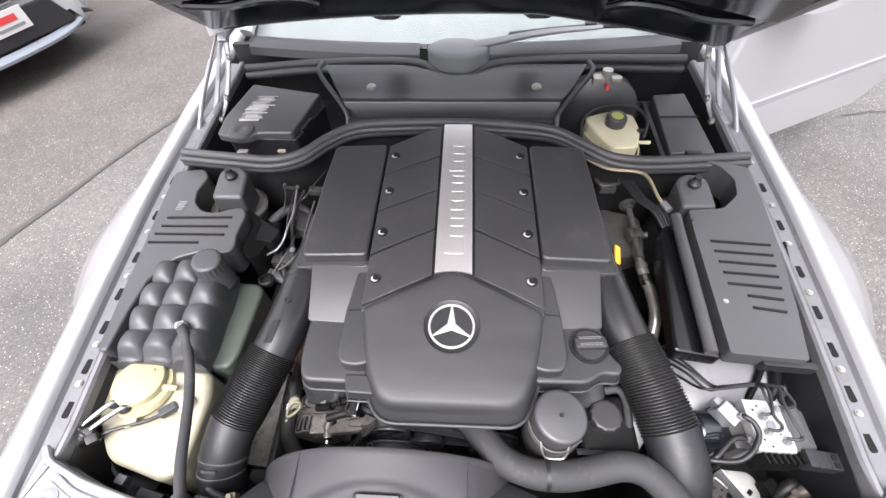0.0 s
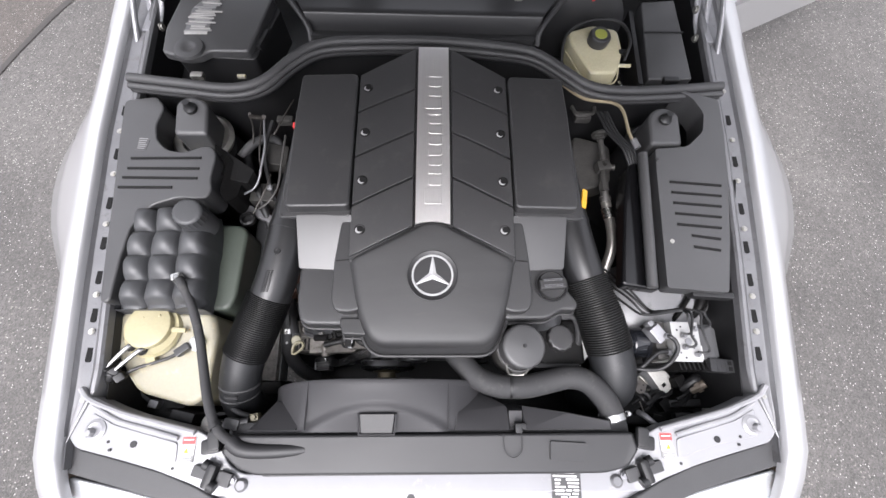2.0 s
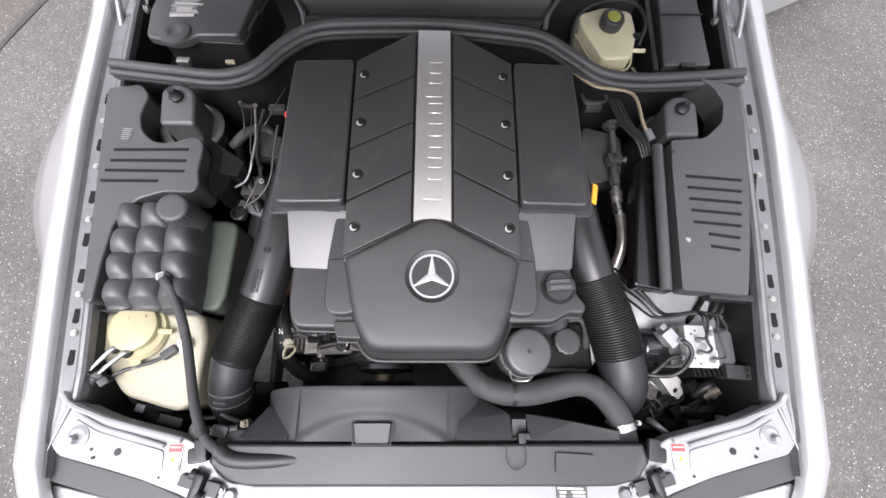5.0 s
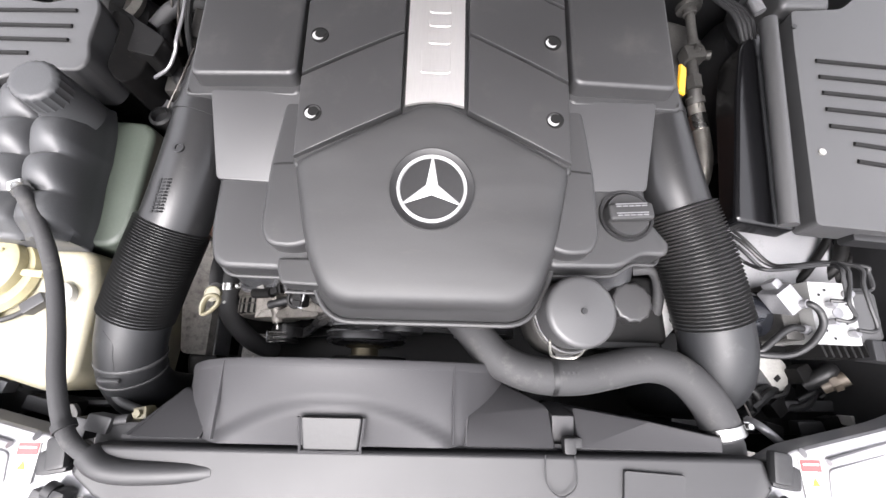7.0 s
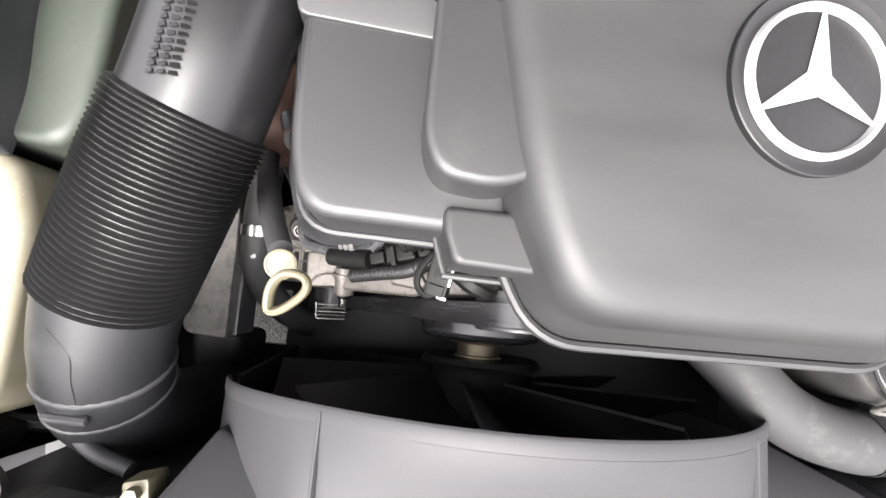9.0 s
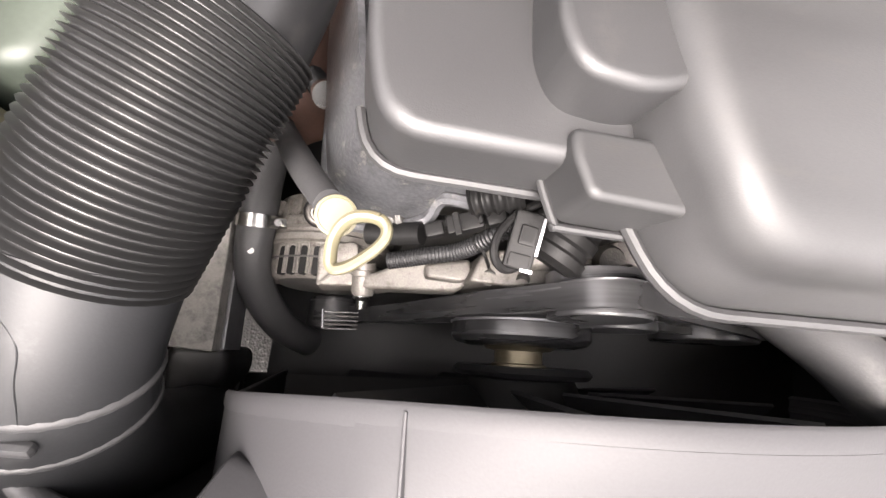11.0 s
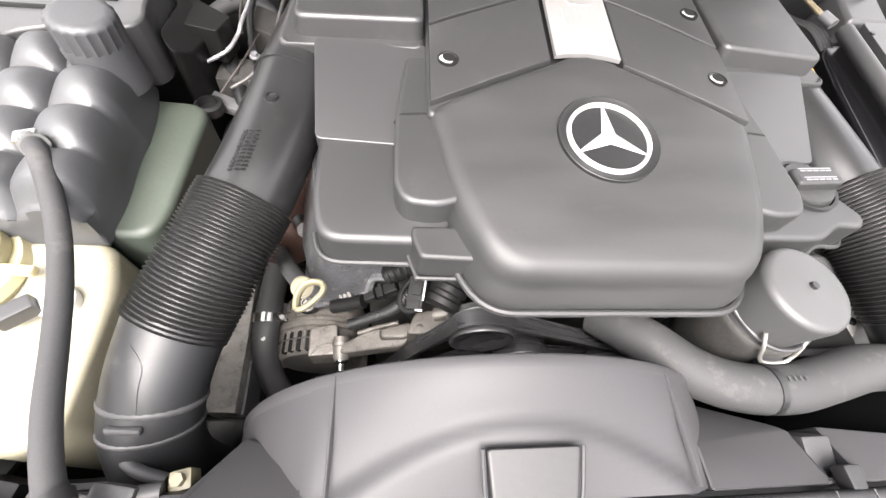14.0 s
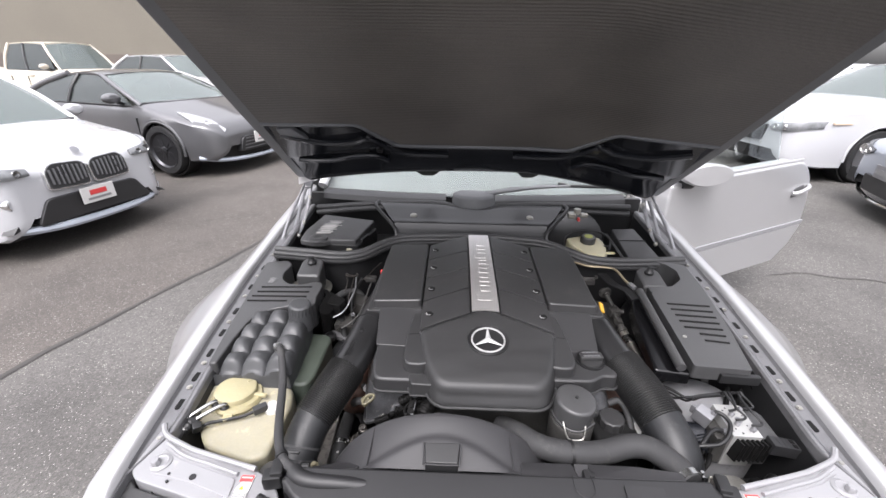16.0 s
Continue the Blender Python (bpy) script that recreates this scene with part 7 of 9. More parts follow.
for k in range(6):
    part("print_bar", box((-0.667 + 0.001 * (k % 3), 0.658 + 0.005 * k, lz(-0.667, 0.658 + 0.005 * k) + 0.0008), (0.016 + 0.002 * (k % 3), 0.0018, 0.0006), (3, 0, -4), bev=0), M_GREYINK, mark)
part("skirt", prism(rounded([(-0.50, 0.655), (-0.482, 0.63), (-0.484, 0.56), (-0.47, 0.54), (-0.455, 0.56), (-0.45, 0.61), (-0.48, 0.66)], 0.01), 0.66, lambda x, y: 0.762 - 0.9 * max(0, x + 0.49), bev=0.006), M_SOOT, lc)
rz = lambda x, y: 0.772 + 0.075 * (y - 0.33)
_o = [(0.494, 0.335), (0.624, 0.325), (0.650, 0.44), (0.676, 0.59), (0.690, 0.70), (0.696, 0.80), (0.60, 0.828), (0.635, 0.80), (0.652, 0.76), (0.640, 0.71), (0.596, 0.67), (0.535, 0.664), (0.518, 0.664), (0.512, 0.60), (0.504, 0.48)]
rc = slab_cover("air_duct_cover", (0.57, 0.55, 0.68), "black plastic cover with seven grooves beside the fender", rounded(_o, [0.008, 0.006] + [0.01] * 11 + [0.01, 0.01], 3), rz, 0.735,
                [((0.538, 0.578 - 0.0255 * k + 0.0005), (0.655 - 0.005 * k, 0.570 - 0.0255 * k)) if k < 5 else ((0.566, 0.578 - 0.0255 * k), (0.653 - 0.005 * k, 0.570 - 0.0255 * k)) for k in range(7)], M_BOX)
part("screw", lathe([(0.005, 0), (0.005, 0.002), (0, 0.002)], pose(0.520, 0.437, rz(0.52, 0.437)), 10), M_ZINC, rc)
part("screw", lathe([(0.004, 0), (0.004, 0.002), (0, 0.002)], pose(0.517, 0.635, rz(0.517, 0.635)), 10), M_DARK, rc)
part("roll_edge", tube([(0.467, 0.338, 0.762), (0.478, 0.48, 0.773), (0.491, 0.655, 0.786)], 0.0115, 12), M_BOX, rc)
# Side and gap of the duct, much darker than its cover.
part("trench", prism(rounded([(0.412, 0.35), (0.498, 0.338), (0.52, 0.655), (0.478, 0.655), (0.462, 0.63), (0.444, 0.55), (0.424, 0.42)], 0.01), 0.712, lambda x, y: 0.742 + 0.07 * (y - 0.33), bev=0.006), mat("glossy_duct_black", (0.004, 0.004, 0.0045), 0.2, var=0.2, scale=9, spec=0.45, rvar=0.06), rc, "black side of the duct")
part("front_lip", box((0.60, 0.325, 0.745), (0.09, 0.014, 0.025), (0, 0, -4), bev=0.004), M_DARK, rc)
# mounts poking through the covers
for s, (x, y) in ((-1, (-0.56, 0.735)), (1, (0.552, 0.725))):
    mount = thing("strut_mount", (x, y, 0.7), "black strut top mount with a central nut", "strut mount")
    part("saddle", prism(rounded([(x - 0.036, y - 0.045), (x + 0.04, y - 0.045), (x + 0.036, y + 0.03), (x + 0.012, y + 0.045), (x - 0.015, y + 0.045), (x - 0.036, y + 0.03)], 0.01), 0.70, lambda px, py: 0.80 + 0.25 * (py - y), bev=0.008), M_BOX, mount)
    part("nut", lathe([(0.014, 0), (0.015, 0.008), (0.011, 0.012), (0.008, 0.02), (0.008, 0.026), (0, 0.026)], pose(x, y + 0.014, 0.802), 14), M_DARK, mount)
    part("collar", lathe([(0.07, 0), (0.074, 0.012), (0.066, 0.02), (0.05, 0.016), (0.05, 0)], pose(x - 0.012 * -s, y - 0.004, 0.705), 32), M_DARK if s > 0 else M_ZINC, mount)

# ---------------------------------------------------------------- brake hydraulics
solo("inner_dome", lathe([(0.13, 0.50), (0.127, 0.58), (0.112, 0.63), (0.07, 0.652), (0, 0.658)], pose(0.553, 0.395, 0, 6, 0, 0), 40), mat("pale_wing_paint", (0.24, 0.24, 0.248), 0.42, 0.1, var=0.12, scale=8, grain=700, bump=0.05, dirt=(0.1, 0.098, 0.095), dirt_amount=0.15), (0.55, 0.35, 0.56), "pale silver inner wing dome below the duct cover", "wing panel")
wr_ = part("wing_rib", prism(rounded([(0.466, 0.301), (0.525, 0.336), (0.532, 0.324), (0.474, 0.284)], 0.003), 0.622, 0.632, bev=0.002), M_BAYPAINT, car, "silver inner wing rib")
part("flange_plate", prism(rounded([(0.484, 0.282), (0.523, 0.304), (0.55, 0.318), (0.567, 0.305), (0.572, 0.288), (0.527, 0.27)], 0.006), 0.612, lambda x, y: 0.622 + 0.1 * (y - 0.3), bev=0.002), M_RAIL, wr_)
part("hole", lathe([(0.008, 0), (0.008, 0.0012), (0, 0.0012)], pose(0.545, 0.303, 0.6225), 16), M_GROOVE, wr_)
ab = thing("brake_unit", (0.555, 0.24, 0.6), "brake hydraulic unit: bright block with steel lines", "brake unit")
_bm = pose(0.5475, 0.235, 0.663, 3, 1, -1)
blk = part("valve_block", moved(box((0, 0, 0), (0.061, 0.084, 0.096), bev=0.0016), _bm), mat("milled_aluminium", (0.40, 0.40, 0.39), 0.36, 0.5, var=0.08, scale=30), ab, "milled bright aluminium block")
for x, y, r in ((-0.009, 0.031, 0.0024), (-0.018, 0.024, 0.0026), (-0.016, -0.024, 0.0024), (-0.006, -0.034, 0.0026), (0.018, 0.012, 0.002), (0.014, -0.014, 0.002), (-0.024, 0.0, 0.0018), (-0.024, -0.03, 0.0016)):
    part("port", moved(lathe([(r, 0.046), (r, 0.0486), (r * 0.6, 0.0486), (r * 0.6, 0.0475), (0, 0.0475)], pose(x, y, 0), 12), _bm), M_HINGE, blk)
    part("port_bore", moved(lathe([(r * 0.7, 0.0478), (r * 0.7, 0.0488), (0, 0.0488)], pose(x, y, 0), 10), _bm), M_GROOVE, blk)
part("plug_disc", moved(lathe([(0.0075, 0.046), (0.0075, 0.0492), (0.006, 0.0498), (0, 0.0498)], pose(0.004, 0.0, 0), 20), _bm), M_HINGE, blk)
for k, (x, y) in enumerate(((-0.0075, 0.011), (-0.0075, -0.013), (0.017, -0.027), (0.019, 0.026))):
    p = _bm @ Vector((x, y, 0.048))
    part("nut", lathe([(0.0058, 0), (0.0058, 0.008), (0.0042, 0.010), (0, 0.010)], along(p, p + Vector((0.006, 0, 0.03))), 6), M_HINGE, blk)
_far = [[(0.542, 0.297, 0.722), (0.482, 0.289, 0.72), (0.458, 0.29, 0.716), (0.450, 0.303, 0.70), (0.438, 0.32, 0.69), (0.39, 0.40, 0.63)], [(0.545, 0.300, 0.722), (0.49, 0.293, 0.718), (0.472, 0.296, 0.70), (0.444, 0.336, 0.69), (0.40, 0.41, 0.63)],
        [(0.55, 0.302, 0.718), (0.50, 0.297, 0.714), (0.480, 0.303, 0.70), (0.448, 0.346, 0.69), (0.41, 0.42, 0.63)], [(0.56, 0.301, 0.716), (0.51, 0.299, 0.71), (0.487, 0.306, 0.695), (0.455, 0.356, 0.685), (0.42, 0.43, 0.63)]]
for k, pts in enumerate(([(0.536, 0.2475, 0.722), (0.547, 0.246, 0.728), (0.5515, 0.252, 0.73), (0.545, 0.273, 0.738), (0.5445, 0.288, 0.738)], [(0.536, 0.2225, 0.722), (0.548, 0.219, 0.728), (0.556, 0.226, 0.73), (0.546, 0.243, 0.736), (0.552, 0.268, 0.738), (0.553, 0.288, 0.738)],
                         [(0.562, 0.209, 0.722), (0.578, 0.207, 0.725), (0.584, 0.214, 0.727), (0.576, 0.238, 0.733), (0.573, 0.267, 0.735), (0.575, 0.290, 0.735)], [(0.566, 0.26, 0.718), (0.594, 0.262, 0.716), (0.604, 0.269, 0.718), (0.587, 0.284, 0.733), (0.583, 0.292, 0.735)])):
    part("brake_line", tube(pts + _far[k], 0.0027, 8), M_DARK, ab, "dark steel brake line")
part("controller", moved(merge(box((0.05, 0.0, -0.004), (0.042, 0.078, 0.088), bev=0.008), box((0.052, 0.0, 0.012), (0.05, 0.066, 0.05), bev=0.006)), _bm), M_BOX, ab, "black controller box")
part("label", moved(box((0.0345, -0.022, 0.0405), (0.005, 0.028, 0.0008), bev=0), _bm), M_PAPER, ab)
con2 = part("connector", merge(box((0.6205, 0.183, 0.690), (0.062, 0.028, 0.028), (0, 8, -4), bev=0.003), box((0.651, 0.180, 0.684), (0.012, 0.022, 0.022), (0, 8, -4), bev=0.003)), M_RADCOVER, ab, "grey-black ribbed connector")
part("connector_window", box((0.637, 0.1875, 0.7023), (0.008, 0.008, 0.002), (0, 8, -4), bev=0), M_GROOVE, con2)
part("connector_window", box((0.637, 0.1755, 0.7023), (0.008, 0.008, 0.002), (0, 8, -4), bev=0), M_GROOVE, con2)
for k in range(3):
    part("connector_rib", box((0.607 + 0.01 * k, 0.182, 0.7055 - 0.0014 * k), (0.002, 0.026, 0.002), (0, 8, -4), bev=0.0005), M_RADCOVER, con2)
for k in range(7):
    part("cooling_rib", box((0.527 + 0.010 * k, 0.184, 0.676), (0.004, 0.020, 0.05), (0, 8, 12), bev=0.001), M_SOOT, ab)
part("pump", lathe([(0, 0), (0.026, 0), (0.032, 0.006), (0.034, 0.012), (0.034, 0.055), (0.036, 0.057), (0.036, 0.062), (0, 0.062)], along((0.447, 0.239, 0.645), (0.55, 0.239, 0.645)), 32), M_GLOSS, ab, "glossy black pump motor")
part("pump_body", box((0.504, 0.238, 0.655), (0.026, 0.082, 0.075), bev=0.004), M_ENGINE, ab, "grey cast pump body")
part("valve_head", merge(box((0.4885, 0.252, 0.70), (0.026, 0.036, 0.036), (10, -8, 38), bev=0.003), box((0.478, 0.271, 0.702), (0.014, 0.014, 0.022), (0, 0, 38), bev=0.004)), M_HINGE, ab, "grey square valve head")
part("stub", merge(rod((0.498, 0.246, 0.702), (0.504, 0.242, 0.722), 0.006, 12), rod((0.500, 0.2445, 0.709), (0.502, 0.2435, 0.714), 0.0075, 6)), M_HINGE, ab)
part("stub", merge(rod((0.522, 0.211, 0.698), (0.508, 0.2115, 0.70), 0.006, 12), rod((0.516, 0.211, 0.699), (0.512, 0.2112, 0.6995), 0.0075, 6)), M_HINGE, ab)
for pts in ([(0.502, 0.2435, 0.718), (0.508, 0.24, 0.724), (0.5185, 0.230, 0.722), (0.520, 0.212, 0.718), (0.504, 0.189, 0.71), (0.480, 0.176, 0.70), (0.441, 0.178, 0.69), (0.415, 0.19, 0.66)], [(0.511, 0.2115, 0.70), (0.494, 0.2125, 0.702), (0.480, 0.206, 0.70), (0.466, 0.195, 0.698), (0.446, 0.18, 0.69), (0.42, 0.182, 0.66)]):
    part("cable", tube(pts, 0.0046, 10), M_DARK, ab)
for a, b in (((0.52, 0.262, 0.66), (0.47, 0.20, 0.62)), ((0.50, 0.21, 0.64), (0.455, 0.17, 0.60))):
    part("cable", tube([a, ((a[0] + b[0]) / 2, (a[1] + b[1]) / 2 - 0.01, a[2] - 0.005), b], 0.005, 8), M_SOOT, ab)
fork = part("fork_bracket", prism(rounded([(0.506, 0.183), (0.553, 0.180), (0.564, 0.166), (0.561, 0.131), (0.541, 0.128)], [0.003, 0.012, 0.01, 0.006, 0.003]), lambda x, y: 0.592 + 0.1 * (y - 0.15), lambda x, y: 0.596 + 0.1 * (y - 0.15), bev=0.001), M_ZINC, ab, "bright bent bracket")
part("bracket_flank", sheet([[(0.506, 0.183, 0.598), (0.541, 0.128, 0.592)], [(0.498, 0.176, 0.575), (0.531, 0.121, 0.57)], [(0.486, 0.168, 0.54), (0.52, 0.112, 0.54)]], 0.003), M_HINGE, fork)
part("bracket_hole", box((0.545, 0.1475, 0.5962), (0.010, 0.007, 0.0012), (6, 0, 40), bev=0), M_GROOVE, fork)
part("nut", lathe([(0.006, 0), (0.006, 0.008), (0.003, 0.009), (0.003, 0.014), (0, 0.014)], along((0.519, 0.142, 0.572), (0.505, 0.133, 0.59)), 6), M_ZINC, fork)
# loose wiring low in the corner
wr = thing("wiring", (0.52, 0.13, 0.55), "tangle of black cables and plugs in the corner", "cables")
clp = part("steel_clip", prism(rounded([(0.462, 0.142), (0.482, 0.166), (0.499, 0.15), (0.492, 0.132), (0.478, 0.126)], 0.004), 0.606, 0.610, bev=0.001), M_OILYSTEEL, wr, "oily steel wiring clip")
for x, y in ((0.476, 0.15), (0.489, 0.147), (0.482, 0.136)):
    part("hole", lathe([(0.0022, 0), (0.0022, 0.001), (0, 0.001)], pose(x, y, 0.6098), 8), M_GROOVE, clp)
part("clip_edge", tube([(0.463, 0.143, 0.611), (0.472, 0.154, 0.613), (0.482, 0.166, 0.611), (0.49, 0.159, 0.613), (0.499, 0.150, 0.611)], 0.0018, 6), M_ZINC, clp)
part("wire", tube([(0.474, 0.112, 0.61), (0.4745, 0.10, 0.615), (0.474, 0.088, 0.62), (0.468, 0.083, 0.622)], 0.0013, 6), M_ZINC, wr)
part("cable", tube([(0.484, 0.135, 0.60), (0.498, 0.125, 0.605), (0.503, 0.108, 0.60), (0.49, 0.092, 0.59), (0.478, 0.085, 0.57)], 0.0055, 10), M_DARK, wr)
part("cable", tube([(0.472, 0.13, 0.60), (0.482, 0.118, 0.608), (0.487, 0.103, 0.60), (0.478, 0.09, 0.58)], 0.0045, 10), M_DARK, wr)
part("grey_hose", tube([(0.452, 0.09, 0.64), (0.456, 0.084, 0.655), (0.468, 0.072, 0.66), (0.485, 0.058, 0.655), (0.495, 0.05, 0.64)], 0.006, 10), M_HINGE, wr, "grey thin hose")
random.seed(11)
for k in range(9):
    x0, y0 = 0.44 + 0.026 * k, 0.10 + 0.03 * random.random()
    pts = [(x0, y0, 0.57 + 0.04 * random.random()), (x0 + 0.03, y0 + 0.03 * random.random(), 0.60), (x0 + 0.06 + 0.03 * random.random(), y0 + 0.03, 0.58), (x0 + 0.09, y0 + 0.03 * random.random(), 0.55)]
    part("cable", tube(pts, 0.003 + 0.004 * random.random(), 8), M_DARK, wr)
part("tray_strip", box((0.612, 0.108, 0.59), (0.125, 0.016, 0.012), (0, 0, 1), bev=0.003), M_RADCOVER, wr)
part("tray_strip", box((0.578, 0.078, 0.60), (0.055, 0.02, 0.02), (0, 0, 2), bev=0.004), M_RADCOVER, wr)
part("plug", lathe([(0.016, 0), (0.018, 0.006), (0.018, 0.018), (0.013, 0.021), (0, 0.021)], pose(0.657, 0.106, 0.60), 20), M_RADCOVER, wr)
part("plug", box((0.627, 0.09, 0.61), (0.012, 0.014, 0.024), (0, 0, 6), bev=0.002), M_PAPER, wr, "small white plug")
for c, d, r in (((0.60, 0.085, 0.605), (0.026, 0.02, 0.02), 10), ((0.505, 0.075, 0.61), (0.03, 0.018, 0.02), -15), ((0.54, 0.105, 0.585), (0.03, 0.024, 0.024), 30), ((0.575, 0.155, 0.60), (0.028, 0.024, 0.03), 20)):
    part("plug", box(c, d, (0, 10, r), bev=0.004), M_SOOT, wr)
part("brass_fitting", merge(rod((0.598, 0.136, 0.61), (0.622, 0.15, 0.63), 0.0105), rod((0.607, 0.1415, 0.618), (0.614, 0.1455, 0.624), 0.014, 8)), mat("dull_bronze", (0.12, 0.1, 0.08), 0.45, 0.4, var=0.3, scale=40), wr, "dull bronze fitting")
part("elbow_plug", tube([(0.582, 0.138, 0.60), (0.594, 0.150, 0.615), (0.609, 0.160, 0.62), (0.622, 0.162, 0.60)], 0.011, 12), M_DARK, wr)
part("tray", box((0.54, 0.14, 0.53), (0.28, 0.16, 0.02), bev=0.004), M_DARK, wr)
for pts, r in (([(0.672, 0.38, 0.66), (0.649, 0.354, 0.655), (0.634, 0.32, 0.65), (0.612, 0.290, 0.62)], 0.010), ([(0.69, 0.38, 0.66), (0.676, 0.352, 0.655), (0.657, 0.318, 0.64), (0.635, 0.29, 0.60)], 0.011), ([(0.632, 0.378, 0.665), (0.605, 0.338, 0.66), (0.574, 0.298, 0.65), (0.56, 0.28, 0.62)], 0.006)):
    part("loom", tube(pts, r, 10), M_SOOT, wr)
part("wing_cable", tube([(0.64, 0.125, 0.59), (0.661, 0.17, 0.62), (0.672, 0.25, 0.68), (0.676, 0.35, 0.70), (0.700, 0.5, 0.74), (0.712, 0.6, 0.765)], 0.0042, 8), M_SOOT, wr)
part("wing_cable", tube([(0.62, 0.12, 0.58), (0.645, 0.15, 0.60), (0.662, 0.25, 0.66), (0.666, 0.34, 0.69), (0.688, 0.48, 0.735)], 0.0042, 8), M_SOOT, wr)

# pipes between engine and duct
ac = thing("coolant_pipes", (0.36, 0.55, 0.6), "bare metal pipe, valve and cables beside the engine", "pipes")
part("bright_pipe", tube([(0.436, 0.60, 0.68), (0.443, 0.557, 0.672), (0.446, 0.50, 0.666), (0.442, 0.46, 0.655), (0.43, 0.42, 0.63), (0.415, 0.37, 0.59)], 0.0125, 14), mat("bare_pipe_metal", (0.3, 0.285, 0.265), 0.32, 0.8, var=0.2, scale=40, grain=500, bump=0.1), ac)
part("sleeve", tube([(0.441, 0.568, 0.674), (0.4445, 0.542, 0.67)], 0.015, 14, smooth=False), M_STEEL, ac)
part("valve", lathe([(0, 0), (0.011, 0), (0.011, 0.006), (0.0075, 0.008), (0.0075, 0.06), (0.011, 0.062), (0.011, 0.07), (0.02, 0.072), (0.021, 0.080), (0.014, 0.084), (0, 0.085)], along((0.440, 0.69, 0.698), (0.436, 0.78, 0.712)), 20), M_ENGINE, ac, "dark metal valve")
part("valve_body", merge(box((0.440, 0.679, 0.69), (0.036, 0.028, 0.026), (0, 0, 8), bev=0.006), rod((0.445, 0.68, 0.69), (0.468, 0.676, 0.695), 0.008, 10), rod((0.441, 0.68, 0.70), (0.442, 0.682, 0.71), 0.006, 8)), M_ENGINE, ac)
part("fitting", merge(rod((0.434, 0.632, 0.69), (0.435, 0.61, 0.688), 0.013, 6), rod((0.437, 0.665, 0.69), (0.434, 0.632, 0.69), 0.008, 10), rod((0.435, 0.61, 0.686), (0.441, 0.565, 0.674), 0.0105, 10), rod((0.436, 0.596, 0.683), (0.438, 0.586, 0.68), 0.014, 12)), M_ENGINE, ac)
part("guard_plate", prism(rounded([(0.36, 0.62), (0.47, 0.65), (0.48, 0.76), (0.38, 0.79)], 0.02), 0.60, lambda x, y: 0.655 + 0.1 * (y - 0.6), bev=0.006), M_ENGINE, ac)
part("brass_pipe", tube([(0.31, 0.868, 0.79), (0.37, 0.815, 0.788), (0.44, 0.80, 0.79), (0.462, 0.775, 0.792), (0.468, 0.71, 0.79), (0.482, 0.675, 0.785)], 0.0038, 8), mat("yellow_zinc", (0.36, 0.3, 0.2), 0.38, 0.6, var=0.12, scale=30), ac, "dull yellow brake pipe")
part("pink_joint", rod((0.476, 0.695, 0.787), (0.484, 0.672, 0.785), 0.008), M_RAIL, ac)
for k in range(4):
    part("cable", tube([(0.41 + 0.008 * k, 0.79, 0.77), (0.43 + 0.008 * k, 0.73, 0.765), (0.455 + 0.008 * k, 0.68, 0.772), (0.47 + 0.006 * k, 0.64, 0.76)], 0.0032, 8), M_DARK, ac)
part("linkage", merge(tube([(0.36, 0.83, 0.74), (0.37, 0.80, 0.745), (0.41, 0.805, 0.745), (0.42, 0.83, 0.74)], 0.005, 8), box((0.385, 0.80, 0.735), (0.04, 0.025, 0.02), bev=0.004)), M_ENGINE, ac)
# steel tubes and dark hardware left of the engine
lh = thing("fuel_lines", (-0.38, 0.62, 0.6), "dull metal fuel lines and dark brackets beside the engine", "pipes")
part("steel_line", tube([(-0.423, 0.78, 0.74), (-0.412, 0.725, 0.742), (-0.406, 0.687, 0.742), (-0.41, 0.633, 0.735), (-0.415, 0.616, 0.725), (-0.428, 0.593, 0.715), (-0.463, 0.581, 0.7)], 0.0027, 8), M_HINGE, lh)
part("steel_line", tube([(-0.429, 0.77, 0.738), (-0.424, 0.713, 0.735), (-0.425, 0.674, 0.72), (-0.419, 0.643, 0.71)], 0.0019, 8), M_OILYSTEEL, lh)
part("steel_line", tube([(-0.46, 0.786, 0.738), (-0.448, 0.755, 0.735), (-0.448, 0.724, 0.72), (-0.462, 0.716, 0.69)], 0.0019, 8), M_OILYSTEEL, lh)
part("line_clamp", merge(box((-0.439, 0.778, 0.742), (0.04, 0.010, 0.008), (0, 0, -8), bev=0.003), rod((-0.425, 0.784, 0.735), (-0.418, 0.774, 0.75), 0.005, 12), rod((-0.462, 0.792, 0.735), (-0.456, 0.784, 0.747), 0.004, 12)), M_OILYSTEEL, lh)
part("thin_line", tube([(-0.335, 0.793, 0.79), (-0.35, 0.749, 0.79), (-0.37, 0.705, 0.78), (-0.383, 0.705, 0.77)], 0.0015, 8), M_OILYSTEEL, lh)
part("thin_line", tube([(-0.391, 0.63, 0.72), (-0.405, 0.586, 0.71), (-0.431, 0.538, 0.69)], 0.0014, 8), M_OILYSTEEL, lh)
part("socket", lathe([(0.018, 0), (0.018, 0.012), (0.013, 0.014), (0.012, 0.004), (0, 0.004)], pose(*(-0.45, 0.532, 0.665)), 20), M_DARK, lh)
part("black_arm", prism(rounded([(-0.526, 0.697), (-0.498, 0.679), (-0.42, 0.625), (-0.429, 0.589), (-0.47, 0.599), (-0.506, 0.619)], 0.006), 0.70, lambda x, y: 0.745, bev=0.006), M_SOOT, lh)
